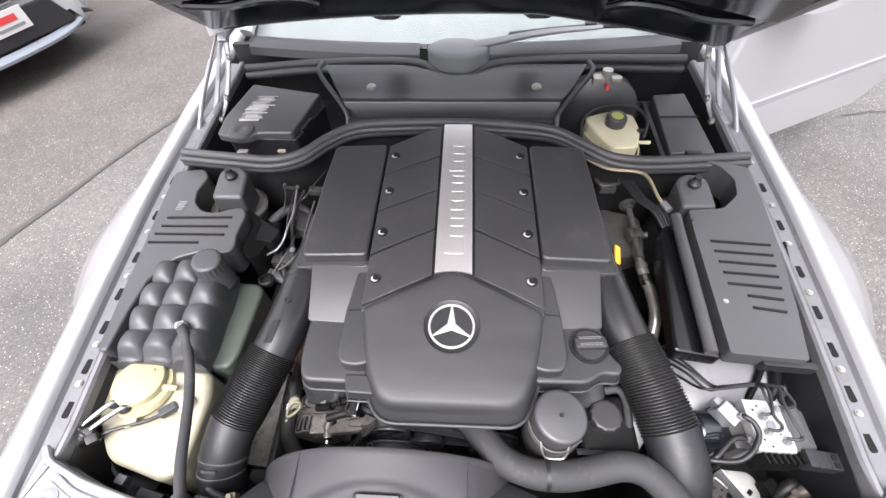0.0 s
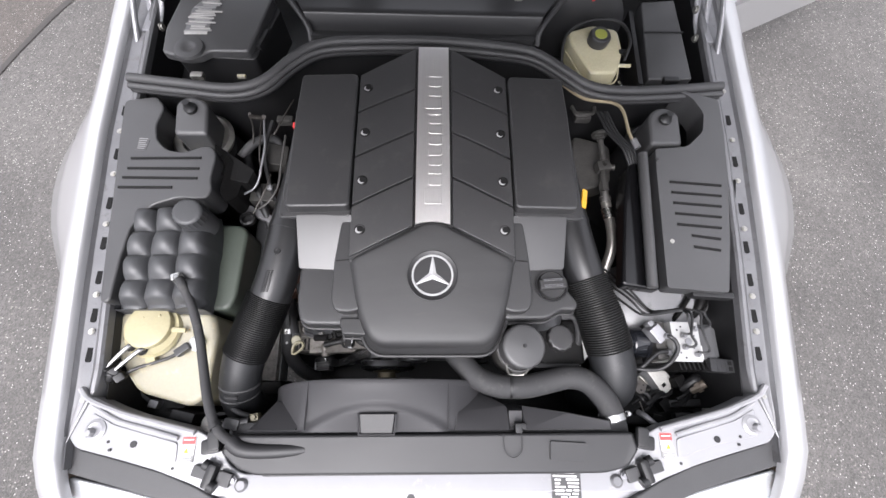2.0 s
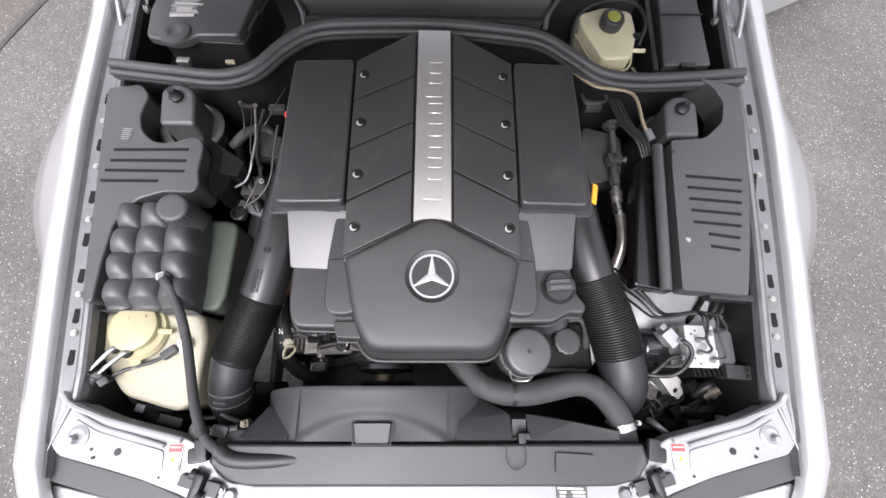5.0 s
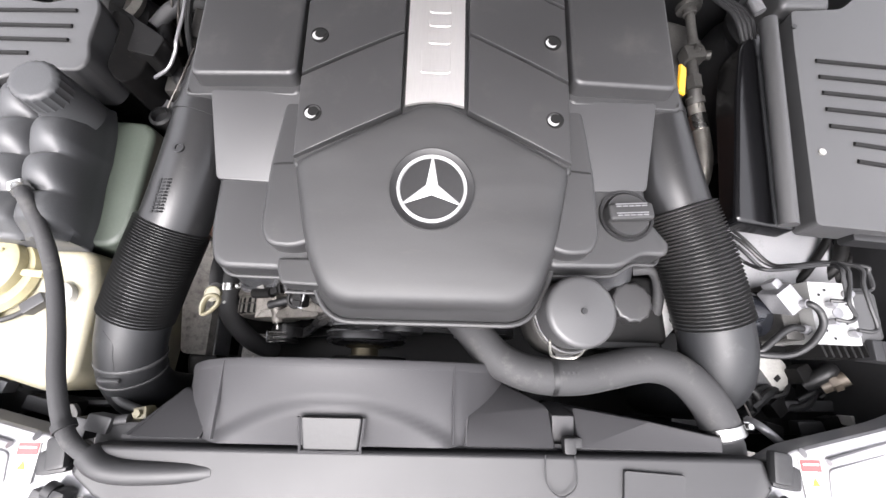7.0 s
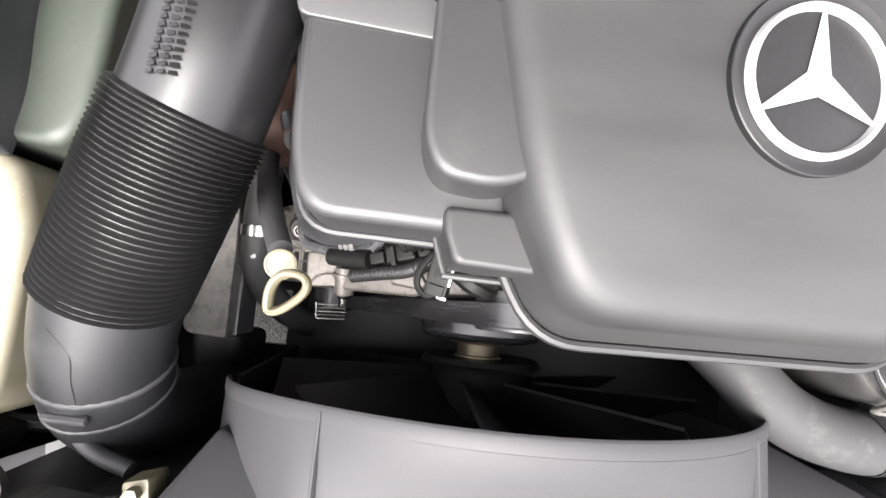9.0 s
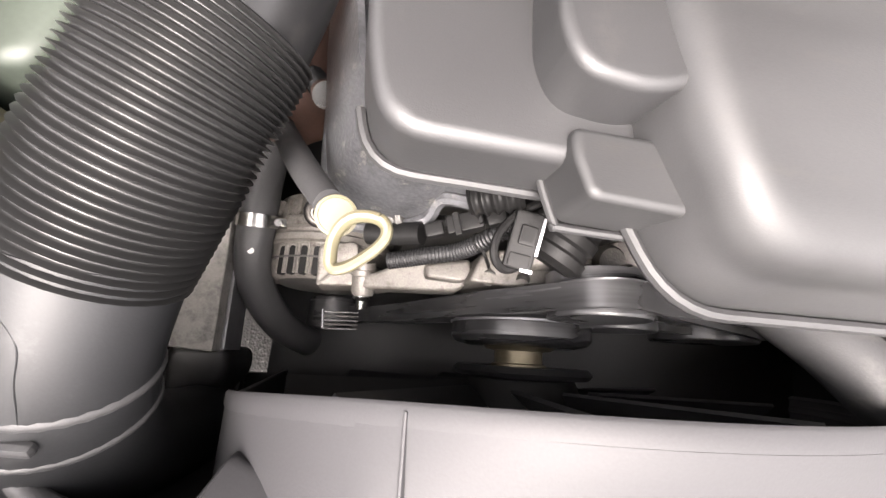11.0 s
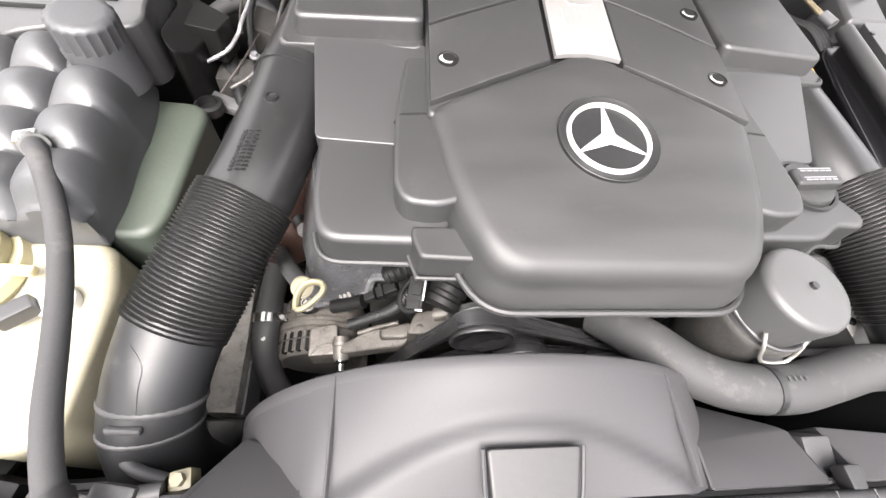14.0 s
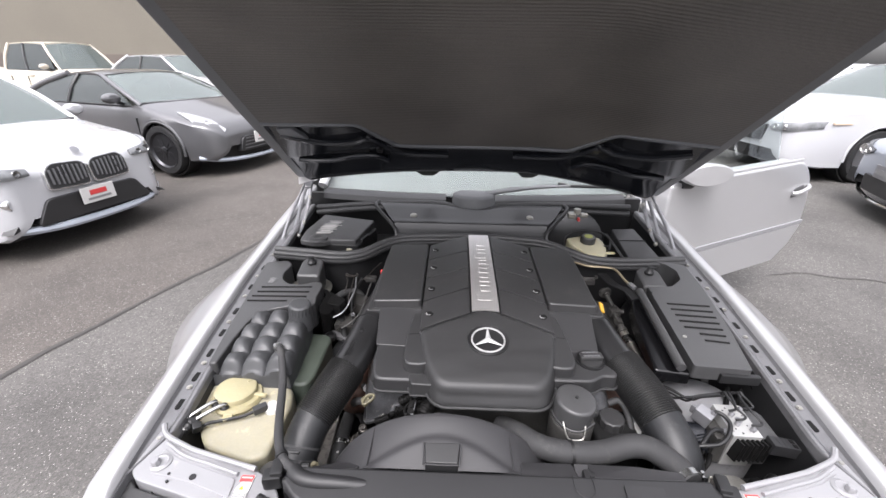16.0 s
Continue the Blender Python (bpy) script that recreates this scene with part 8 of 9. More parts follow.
for c, d, r in (((-0.37, 0.775, 0.735), (0.04, 0.02, 0.02), 0), ((-0.40, 0.70, 0.68), (0.05, 0.06, 0.04), 20), ((-0.42, 0.60, 0.66), (0.06, 0.05, 0.05), 0)):
    part("bracket", box(c, d, (0, r, 0), bev=0.005), M_ENGINE, lh)
part("hose", tube([(-0.47, 0.70, 0.69), (-0.455, 0.66, 0.70), (-0.43, 0.60, 0.68), (-0.40, 0.52, 0.65)], 0.011, 12), M_DARK, lh)
part("hose", tube([(-0.48, 0.69, 0.70), (-0.45, 0.73, 0.705), (-0.41, 0.75, 0.69), (-0.385, 0.72, 0.66)], 0.012, 12), M_RUBBER, lh)
part("steel_line", tube([(-0.358, 0.72, 0.75), (-0.364, 0.66, 0.735), (-0.372, 0.60, 0.715), (-0.395, 0.565, 0.70), (-0.42, 0.55, 0.69)], 0.0026, 8), M_ENGINE, lh)
part("cable", tube([(-0.40, 0.77, 0.74), (-0.415, 0.70, 0.72), (-0.405, 0.63, 0.70), (-0.385, 0.575, 0.68)], 0.005, 8), M_DARK, lh)
part("lower_plate", prism(rounded([(-0.45, 0.36), (-0.37, 0.36), (-0.365, 0.56), (-0.42, 0.60), (-0.45, 0.56)], 0.02), 0.56, lambda x, y: 0.615 + 0.06 * (y - 0.36), bev=0.008), mat("grey_wing_paint", (0.06, 0.061, 0.063), 0.4, 0.2, var=0.25, scale=14, grain=500, bump=0.1), lh)
bolt(lh, (-0.395, 0.60, 0.705), 0.005, 0.006, M_HINGE)
part("brace", box((-0.43, 0.55, 0.66), (0.09, 0.02, 0.015), (0, 0, -25), bev=0.003), M_RAIL, lh)

# ---------------------------------------------------------------- rear corners
fb = thing("fuse_box", (-0.55, 1.0, 0.72), "black fuse box with a torn white label", "fuse box")
part("body", prism(rounded([(-0.64, 0.915), (-0.44, 0.905), (-0.40, 1.08), (-0.62, 1.13)], 0.012), 0.70, 0.80, bev=0.003), M_DARK, fb)
part("lid", prism(rounded([(-0.655, 0.905), (-0.62, 0.895), (-0.59, 0.888), (-0.56, 0.895), (-0.545, 0.91), (-0.45, 0.912), (-0.41, 1.09), (-0.63, 1.14), (-0.66, 0.98)], 0.01), 0.80, lambda x, y: 0.822 + 0.06 * (y - 0.95), bev=0.006), M_BOX, fb)
part("lid_boss", lathe([(0.036, 0), (0.034, 0.006), (0.02, 0.008), (0.012, 0.004), (0, 0.004)], pose(-0.59, 0.915, 0.82), 24), M_BOX, fb)
random.seed(5)
M_SCRAP = mat("faded_scrap_paper", (0.3, 0.295, 0.285), 0.5, var=0.15, scale=60)
_lb = part("label", prism(rounded([(-0.612, 0.966), (-0.556, 0.966), (-0.545, 1.07), (-0.58, 1.075), (-0.606, 1.04)], 0.006), 0.815, lambda x, y: 0.8226 + 0.06 * (y - 0.95), bev=0), M_RAIL, fb, "torn and faded paper label")
for k in range(17):
    yy = 0.962 + 0.0068 * k
    w = 0.03 + 0.038 * random.random() if k else 0.055
    xx = -0.585 + 0.004 * k * 0.4 + 0.016 * (random.random() - 0.5)
    part("paper_scrap", box((xx, yy, 0.8238 + 0.06 * (yy - 0.95)), (w, 0.0045 if k else 0.008, 0.0012), (3.4, 0, 8 * (random.random() - 0.5)), bev=0), M_SCRAP if random.random() > 0.35 else M_GREYINK, _lb)
part("latch", box((-0.43, 0.97, 0.80), (0.014, 0.06, 0.02), (0, 0, -14), bev=0.004), M_DARK, fb)
solo("relay_clip", box((-0.575, 0.86, 0.79), (0.03, 0.016, 0.016), bev=0.003), M_ZINC, (-0.575, 0.86, 0.78), "small bright clip ahead of the fuse box", "clip")
solo("yellow_clip", box((-0.455, 0.838, 0.815), (0.02, 0.008, 0.008), bev=0.002), M_CREAM, (-0.455, 0.838, 0.81), "small pale yellow clip on the seal", "clip")
M_BRAKETANK = mat("pale_cream_plastic", (0.42, 0.39, 0.27), 0.4, var=0.14, scale=14, grain=200, bump=0.05, sss=0.2, dirt=(0.42, 0.36, 0.2), dirt_amount=0.12)
brs = thing("brake_reservoir", (0.42, 0.95, 0.72), "cream brake fluid reservoir with a dark cap", "reservoir")
part("tank", prism(rounded([(0.352, 1.02), (0.356, 0.985), (0.40, 0.888), (0.468, 0.892), (0.49, 0.96), (0.486, 1.03), (0.42, 1.045)], [0.012, 0.01, 0.012, 0.012, 0.012, 0.015, 0.015], 4), 0.735, lambda x, y: 0.795 + 0.06 * (y - 0.9), bev=0.007, seg=3), M_BRAKETANK, brs, sharp=50)
part("lower_tank", prism(rounded([(0.385, 1.0), (0.405, 0.90), (0.455, 0.90), (0.465, 0.96), (0.455, 1.01)], 0.015, 4), 0.66, 0.742, bev=0.005), M_BRAKETANK, brs)
part("tank_seam", tube([(0.352, 0.99, 0.768), (0.40, 0.884, 0.765), (0.47, 0.888, 0.765), (0.493, 0.96, 0.768)], 0.0022, 6, n=4), M_BRAKETANK, brs)
part("neck", rod((0.478, 0.925, 0.785), (0.508, 0.922, 0.787), 0.005, 12), M_BRAKETANK, brs)
part("side_plug", box((0.492, 0.958, 0.795), (0.026, 0.014, 0.012), bev=0.003), M_DARK, brs)
_cp = part("cap", lathe([(0.027, 0), (0.028, 0.022), (0.024, 0.028), (0, 0.028)], pose(0.426, 0.988, 0.798, 4), 24), M_PANEL, brs, "dark cap with a yellow-green mark")
part("cap_mark", lathe([(0.016, 0.0282), (0.015, 0.0292), (0, 0.0292)], pose(0.426, 0.988, 0.798, 4), 18), M_CAPYG, _cp)
part("wire_loop", tube([(0.33, 0.93, 0.78), (0.34, 0.99, 0.815), (0.40, 1.03, 0.825), (0.48, 1.03, 0.825), (0.505, 0.98, 0.815), (0.49, 0.93, 0.795)], 0.004, 8), M_DARK, brs)
part("booster", lathe([(0, 0), (0.10, 0.0), (0.12, 0.02), (0.12, 0.05), (0.09, 0.07), (0, 0.075)], along((0.40, 1.14, 0.76), (0.4, 1.0, 0.76)), 32), M_COWL, brs, "black brake booster")
part("red_plug", box((0.405, 1.07, 0.862), (0.008, 0.018, 0.012), bev=0.002), M_RED, brs)
part("steel_fitting", merge(box((0.38, 1.09, 0.872), (0.03, 0.03, 0.02), bev=0.004), box((0.43, 1.09, 0.872), (0.03, 0.02, 0.016), bev=0.004), rod((0.405, 1.10, 0.86), (0.405, 1.10, 0.895), 0.014, 12)), M_ZINC, brs)
part("lower_loop", tube([(0.44, 0.875, 0.77), (0.455, 0.855, 0.785), (0.475, 0.86, 0.785), (0.48, 0.885, 0.77)], 0.0035, 8), M_STEEL, brs)
bt = thing("control_box", (0.61, 1.0, 0.70), "long black control unit box", "box")
part("body", prism(rounded([(0.552, 0.885), (0.668, 0.888), (0.672, 1.16), (0.575, 1.15)], 0.008), 0.68, lambda x, y: 0.782 + 0.04 * (y - 0.9), bev=0.005), M_BOX, bt)
part("lid_joint", box((0.62, 1.04, 0.789), (0.105, 0.003, 0.004), (2, 0, 1), bev=0), M_DARK, bt)
part("clip", box((0.61, 0.884, 0.78), (0.04, 0.014, 0.014), bev=0.003), M_DARK, bt)
part("side_wall", box((0.54, 1.0, 0.74), (0.012, 0.26, 0.08), (0, 0, -4), bev=0.002), M_DARK, bt)

# ---------------------------------------------------------------- the car lot
def parked_car(name, label, m, paint, L, Wd, zb, zh, zd, zr, ws0, ws1, rf1, rw1, wheel_x, wheel_r, nose, rim, dark_low=0.12, group="cars in the lot"):
    """A car with its nose at local x = 0, running along +x. zb: belt, zh: hood front, zd: deck, zr: roof; ws0, ws1: screen foot and head; rf1: roof end; rw1: rear screen foot."""
    ob = thing(name, (0, 0, 0), label, "car", group)
    hw = Wd / 2
    xs = [0, 0.015, 0.04, 0.08, 0.13, 0.19, 0.26, 0.35, 0.45]
    k = 0
    while xs[-1] < L - 0.5:
        xs.append(xs[-1] + 0.055)
    xs += [L - 0.42, L - 0.34, L - 0.26, L - 0.18, L - 0.11, L - 0.05, L - 0.02, L]

    def width(x):
        return hw * lerp([(0, 0.66), (0.015, 0.72), (0.04, 0.77), (0.08, 0.82), (0.13, 0.865), (0.19, 0.90), (0.26, 0.93), (0.35, 0.955), (0.5, 0.98), (0.8, 1.0)], min(x, (L - x) * 1.3))

    def top_z(x):
        return lerp([(0, zh - nose), (0.015, zh - nose * 0.78), (0.04, zh - nose * 0.6), (0.08, zh - nose * 0.42), (0.13, zh - nose * 0.28), (0.2, zh - nose * 0.15), (0.35, zh), (0.7, zh + 0.5 * (zb - zh)), (ws0, zb + 0.03), (ws0 + 0.25, zb), (rw1, zb + 0.02), (L - 0.15, zd), (L - 0.05, zd - 0.05), (L, zd - 0.14)], x)

    st = []
    for x in xs:
        w, top = width(x), top_z(x)
        low = lerp([(0, 0.40), (0.015, 0.33), (0.05, 0.27), (0.13, 0.22), (0.5, 0.19), (L - 0.5, 0.2), (L, 0.42)], x)
        for wx in wheel_x:
            d, r = abs(x - wx), wheel_r + 0.045
            if d < r:
                low = max(low, wheel_r + math.sqrt(r * r - d * d))
        sh = min(top - 0.05, zb - 0.07)
        crease = max(low + 0.035, 0.62 * sh)
        st.append([(x, w * a, z) for a, z in ((-0.93, low), (-0.985, low + 0.025), (-0.992, 0.5 * (low + crease)), (-1.0, crease), (-0.985, 0.5 * (crease + sh)), (-0.975, sh), (-0.945, top - 0.025), (-0.88, top - 0.004), (-0.7, top + 0.012), (-0.35, top + 0.026), (0, top + 0.03),
                                              (0.35, top + 0.026), (0.7, top + 0.012), (0.88, top - 0.004), (0.945, top - 0.025), (0.975, sh), (0.985, 0.5 * (crease + sh)), (1.0, crease), (0.992, 0.5 * (low + crease)), (0.985, low + 0.025), (0.93, low))])
    bm = loft(st)
    bm.verts.ensure_lookup_table()
    k, n = len(st[0]), len(xs) - 1
    bm.faces.new([bm.verts[i] for i in range(k)])
    bm.faces.new([bm.verts[n * k + i] for i in reversed(range(k))])
    part("body", moved(bm, m), paint, ob, sharp=40)
    part("underbody", moved(box((L / 2, 0, 0.36), (L - 0.35, Wd - 0.36, 0.34), bev=0.02), m), M_DARK, ob)
    b0, rwid = hw * 0.915, hw * 0.70
    F0, F1, R1, R0 = ws0, ws1, rf1, rw1

    def pane(xa, xb, ya, yb, bow):
        rows = []
        for i in range(5):
            t = i / 4
            rows.append([(xa + (xb - xa) * t - bow * (1 - q * q), q * (ya + (yb - ya) * t), zb + 0.02 + (zr - 0.035 - zb - 0.02) * (t + 0.12 * t * (1 - t)) + 0.03 * (1 - q * q) * t) for q in (-1, -0.66, -0.33, 0, 0.33, 0.66, 1)])
        return rows

    part("windscreen", moved(sheet(pane(F0, F1, b0 * 0.95, rwid, 0.12), 0.006, (-1, 0, 1)), m), M_CARGLASS, ob)
    part("rear_screen", moved(sheet(pane(R0, R1, b0 * 0.92, rwid, -0.08), 0.006, (1, 0, 1)), m), M_CARGLASS, ob)
    part("roof", moved(sheet([[(F1 - 0.03 - 0.10 * (1 - y * y) * (1 - i / 8) + (R1 - F1 + 0.06) * i / 8, y * (rwid + 0.015), zr - 0.035 * abs(y) ** 2.5 + 0.03 * math.sin(math.pi * i / 8)) for y in (-1, -0.85, -0.5, 0, 0.5, 0.85, 1)] for i in range(9)], 0.03), m), paint, ob)
    part("screen_edge", moved(tube([(F0 - 0.10 * (1 - q * q), q * b0 * 0.97, zb + 0.025) for q in (-1, -0.5, 0, 0.5, 1)], 0.018, 8), m), M_TRIM, ob)
    for s in (-1, 1):
        xm = 0.5 * (F0 + R0) + 0.1
        part("side_window", moved(sheet([[(F0 + 0.12 + (R0 - F0 - 0.2) * i / 6, s * (b0 + 0.01), zb) for i in range(7)], [(0.5 * (F0 + F1) + 0.06 + (0.5 * (R0 + R1) - 0.5 * (F0 + F1) - 0.12) * i / 6, s * (0.5 * (b0 + rwid) + 0.025), 0.5 * (zb + zr) + 0.01) for i in range(7)],
                                         [(F1 + 0.04 + (R1 - F1 - 0.08) * i / 6, s * (rwid + 0.005), zr - 0.04) for i in range(7)]], 0.006, (0, s, 0)), m), M_SIDEGLASS, ob)
        part("pillar", moved(tube([(F0 - 0.02, s * b0 * 0.98, zb), (0.5 * (F0 + F1), s * (0.5 * (b0 + rwid) + 0.02), 0.5 * (zb + zr) + 0.012), (F1 + 0.02, s * rwid, zr - 0.03)], 0.032, 10), m), paint, ob)
        part("pillar", moved(tube([(R0, s * b0 * 0.97, zb - 0.01), (0.5 * (R0 + R1), s * (0.5 * (b0 + rwid) + 0.015), 0.5 * (zb + zr) + 0.01), (R1, s * rwid, zr - 0.03)], 0.045, 10), m), paint, ob)
        part("pillar", moved(tube([(xm, s * (b0 + 0.012), zb), (0.5 * (xm + 0.5 * (F1 + R1) + 0.1), s * (0.5 * (b0 + rwid) + 0.028), 0.5 * (zb + zr)), (0.5 * (F1 + R1) + 0.1, s * (rwid + 0.01), zr - 0.03)], 0.028, 8), m), M_TRIM, ob)
        part("belt_trim", moved(tube([(F0 + 0.1, s * (b0 + 0.016), zb - 0.002), (R0 - 0.1, s * (b0 + 0.016), zb - 0.002)], 0.012, 6), m), M_TRIM, ob)
        part("mirror", moved(moved(lathe([(0, -0.06), (0.05, -0.052), (0.075, -0.02), (0.078, 0.03), (0.07, 0.05), (0, 0.055)], None, 18), pose(F0 + 0.26, s * (hw + 0.08), zb + 0.1, 0, 90, 0) @ Matrix.Diagonal((0.9, 1.5, 0.9, 1))), m), paint, ob)
        part("mirror_foot", moved(rod((F0 + 0.27, s * (hw - 0.06), zb + 0.02), (F0 + 0.27, s * (hw + 0.05), zb + 0.07), 0.025), m), M_TRIM, ob)
        for gx in (F0 + 0.02, xm + 0.02, R0 - 0.25):
            part("door_gap", moved(box((gx, s * hw * 0.985, 0.5 * zb + 0.06), (0.008, 0.035, zb - 0.42), bev=0), m), M_TRIM, ob)
        part("door_handle", moved(box((xm - 0.12, s * hw * 0.985, zb - 0.13), (0.17, 0.05, 0.028), bev=0.01), m), paint, ob)
        part("lower_trim", moved(box((L / 2, s * hw * 0.955, 0.23), (wheel_x[1] - wheel_x[0] - 2.3 * wheel_r, 0.07, 0.09), bev=0.02), m), M_TRIM if dark_low > 0.2 else paint, ob)
        for wx in wheel_x:
            part("wheel_arch", moved(lathe([(0, -0.2), (wheel_r + 0.04, -0.2), (wheel_r + 0.04, 0.02), (wheel_r + 0.02, 0.02), (wheel_r + 0.02, -0.18), (0, -0.18)], None, 28), m @ pose(wx, s * (hw - 0.1), wheel_r, -90 * s)), M_DARK, ob)
            lip = [(wx + (wheel_r + 0.05) * math.cos(radians(a)), s * hw * 0.985, wheel_r + (wheel_r + 0.05) * math.sin(radians(a))) for a in range(-16, 197, 12)]
            part("arch_lip", moved(tube(lip, 0.03 if dark_low > 0.2 else 0.02, 8, n=3), m), M_TRIM if dark_low > 0.2 else paint, ob)
            wm = m @ pose(wx, s * (hw - 0.12), wheel_r, -90 * s)
            wb = part("wheel", moved(lathe([(0, -0.1), (0.65 * wheel_r, -0.1), (0.7 * wheel_r, -0.11), (0.95 * wheel_r, -0.11), (wheel_r, -0.08), (wheel_r, 0.08), (0.95 * wheel_r, 0.115), (0.76 * wheel_r, 0.115), (0.73 * wheel_r, 0.09), (0.71 * wheel_r, 0.02), (0, 0.0)], None, 36), wm), M_TYRE, ob)
            for q in range(5):
                a = q * 72
                for da in (-11, 11):
                    part("spoke", moved(moved(box((0.37 * wheel_r, 0, 0.08), (0.66 * wheel_r, 0.034, 0.03), (0, 4, 0), bev=0.01), pose(0, 0, 0, 0, 0, a + da)), wm), rim, wb)
            part("rim_edge", moved(lathe([(0.69 * wheel_r, 0.06), (0.71 * wheel_r, 0.10), (0.75 * wheel_r, 0.118), (0.72 * wheel_r, 0.118), (0.66 * wheel_r, 0.09)], None, 36), wm), rim, wb)
            part("hub_cap", moved(lathe([(0.09 * wheel_r, 0.06), (0.16 * wheel_r, 0.10), (0.1 * wheel_r, 0.112), (0, 0.112)], None, 18), wm), rim, wb)
    for y in (-0.36, 0.36):
        part("seat", moved(box((0.5 * (F0 + R0) + 0.1, y, zb - 0.05), (0.2, 0.45, 0.5), (0, 12, 0), bev=0.06), m), M_CABIN, ob)
    part("dashboard", moved(box((F0 + 0.38, 0, zb - 0.06), (0.4, hw * 1.6, 0.14), bev=0.05), m), M_CABIN, ob)
    return ob


FACE = [(0.66, 0), (0.72, 0.015), (0.77, 0.04), (0.82, 0.08), (0.865, 0.13), (0.90, 0.19), (0.93, 0.26), (0.955, 0.35), (0.98, 0.5)]


def lamp_patch(ob, m, hw, s, y0, y1, low, high, material, label="swept headlamp", out=0.016):
    """A lamp glass that follows the rounded corner of the nose, with a bright reflector ring under its glass."""
    rows = []
    for j in range(5):
        v = j / 4
        row = []
        for i in range(11):
            y = y0 + (y1 - y0) * i / 10
            z = lerp(low, y) + (lerp(high, y) - lerp(low, y)) * v
            row.append((lerp(FACE, y / hw) - out + 0.03 * (v - 0.5) + 0.012 * (abs(v - 0.5) * 2) ** 3, s * y, z))
        rows.append(row)
    lamp = part("headlamp", moved(sheet(rows, 0.03, (-1, 0, 0.2)), m), material, ob, label)
    for q in (0.22, 0.5):
        y = y0 + (y1 - y0) * q
        z = 0.5 * (lerp(low, y) + lerp(high, y))
        r = 0.36 * (lerp(high, y) - lerp(low, y))
        part("lamp_ring", moved(lathe([(r, -0.01), (r * 1.05, 0.006), (r * 0.8, 0.006), (r * 0.7, -0.002), (0, -0.002)], None, 20), m @ pose(lerp(FACE, y / hw) - out - 0.004, s * y, z, 0, -90, 0) @ pose(0, 0, 0, s * 35 * q, 0, 0)), M_CHROME, lamp)
    return lamp


def plate(ob, m, x, y, z, w=0.32, h=0.16):
    pl = part("number_plate", moved(box((x, y, z), (0.012, w, h), bev=0.004), m), M_PAPER, ob, "white dealer plate with a red bar")
    part("plate_bar", moved(box((x - 0.008, y, z + 0.02), (0.004, w * 0.5, h * 0.3), bev=0.001), m), M_RED, pl)
    part("plate_bar", moved(box((x - 0.008, y, z - 0.04), (0.004, w * 0.7, h * 0.14), bev=0.001), m), M_GREYINK, pl)


# white crossover, nose toward the silver car's flank
_m = pose(-3.30, 2.92, -0.11, 0, 0, 165) @ Matrix.Scale(0.87, 4)
xo = parked_car("crossover", "white compact crossover with a twin kidney-shaped grille, parked", _m, M_WHITECAR, 4.45, 1.82, 1.05, 0.97, 1.05, 1.58, 1.2, 2.0, 3.7, 4.2, (0.88, 3.55), 0.35, 0.24, M_RIM, 0.3)
for s in (-1, 1):
    o = [(-0.175, -0.105), (0.165, -0.12), (0.175, 0.06), (0.13, 0.10), (-0.11, 0.115), (-0.165, 0.06)]
    o = rounded([(s * a, b) for a, b in o], 0.045, 5)
    gm = _m @ pose(-0.005, s * 0.195, 0.735, 90, 0, -90) @ pose(0, 0, 0, -6, 0, 0)
    part("grille_frame", moved(prism([(a * 1.1, b * 1.14) for a, b in o], -0.05, 0.035, bev=0.012), gm), M_CHROME, xo, "bright kidney frame")
    g = part("grille", moved(prism(o, 0.0, 0.042, bev=0.002), gm), M_TRIM, xo, "kidney grille with upright slats")
    for q in range(8):
        part("slat", moved(box((-0.14 + 0.04 * q, 0.0, 0.046), (0.016, 0.185 - 0.05 * abs(q - 3.5) / 3.5, 0.016), bev=0.004), gm), M_RIM, g)
    lamp_patch(xo, _m, 0.91, s, 0.47, 0.87, [(0.47, 0.785), (0.7, 0.775), (0.87, 0.83)], [(0.47, 0.845), (0.7, 0.885), (0.87, 0.93)], M_LAMPDARK)
    part("fog_lamp", moved(lathe([(0.05, -0.04), (0.055, 0.02), (0.042, 0.025), (0.036, 0.01), (0, 0.012)], None, 18), _m @ pose(0.085, s * 0.66, 0.56, 0, -90, 0) @ pose(0, 0, 0.03, s * 30, 0, 0)), M_CHROME, xo)
    part("side_intake", moved(prism(rounded([(s * a, b) for a, b in ((-0.12, -0.09), (0.1, -0.06), (0.15, 0.05), (0.06, 0.03))], 0.02), -0.06, 0.04, bev=0.008), _m @ pose(0.08, s * 0.66, 0.40, 90, 0, -90) @ pose(0, 0, 0, 0, s * 24, 0)), M_TRIM, xo)
part("intake", moved(prism(rounded([(-0.56, -0.12), (0.56, -0.12), (0.42, 0.11), (-0.42, 0.11)], 0.05), -0.08, 0.03, bev=0.01), _m @ pose(0.0, 0, 0.44, 90, 0, -90)), M_TRIM, xo, "black lower intake")
part("lower_lip", moved(tube([(0.3, -0.88, 0.34), (0.1, -0.68, 0.30), (-0.01, -0.4, 0.275), (-0.04, 0, 0.27), (-0.01, 0.4, 0.275), (0.1, 0.68, 0.30), (0.3, 0.88, 0.34)], 0.038, 8), _m), M_SILVERCAR, xo, "bright lower lip")
part("badge", moved(lathe([(0.035, 0), (0.04, 0.008), (0, 0.012)], None, 18), _m @ pose(0.07, 0, 0.925, 0, -50, 0)), M_RIM, xo)
plate(xo, _m, -0.055, 0, 0.50)

# grey coupe beyond it
_m = pose(-3.05, 5.70, -0.094, 0, 0, 163)
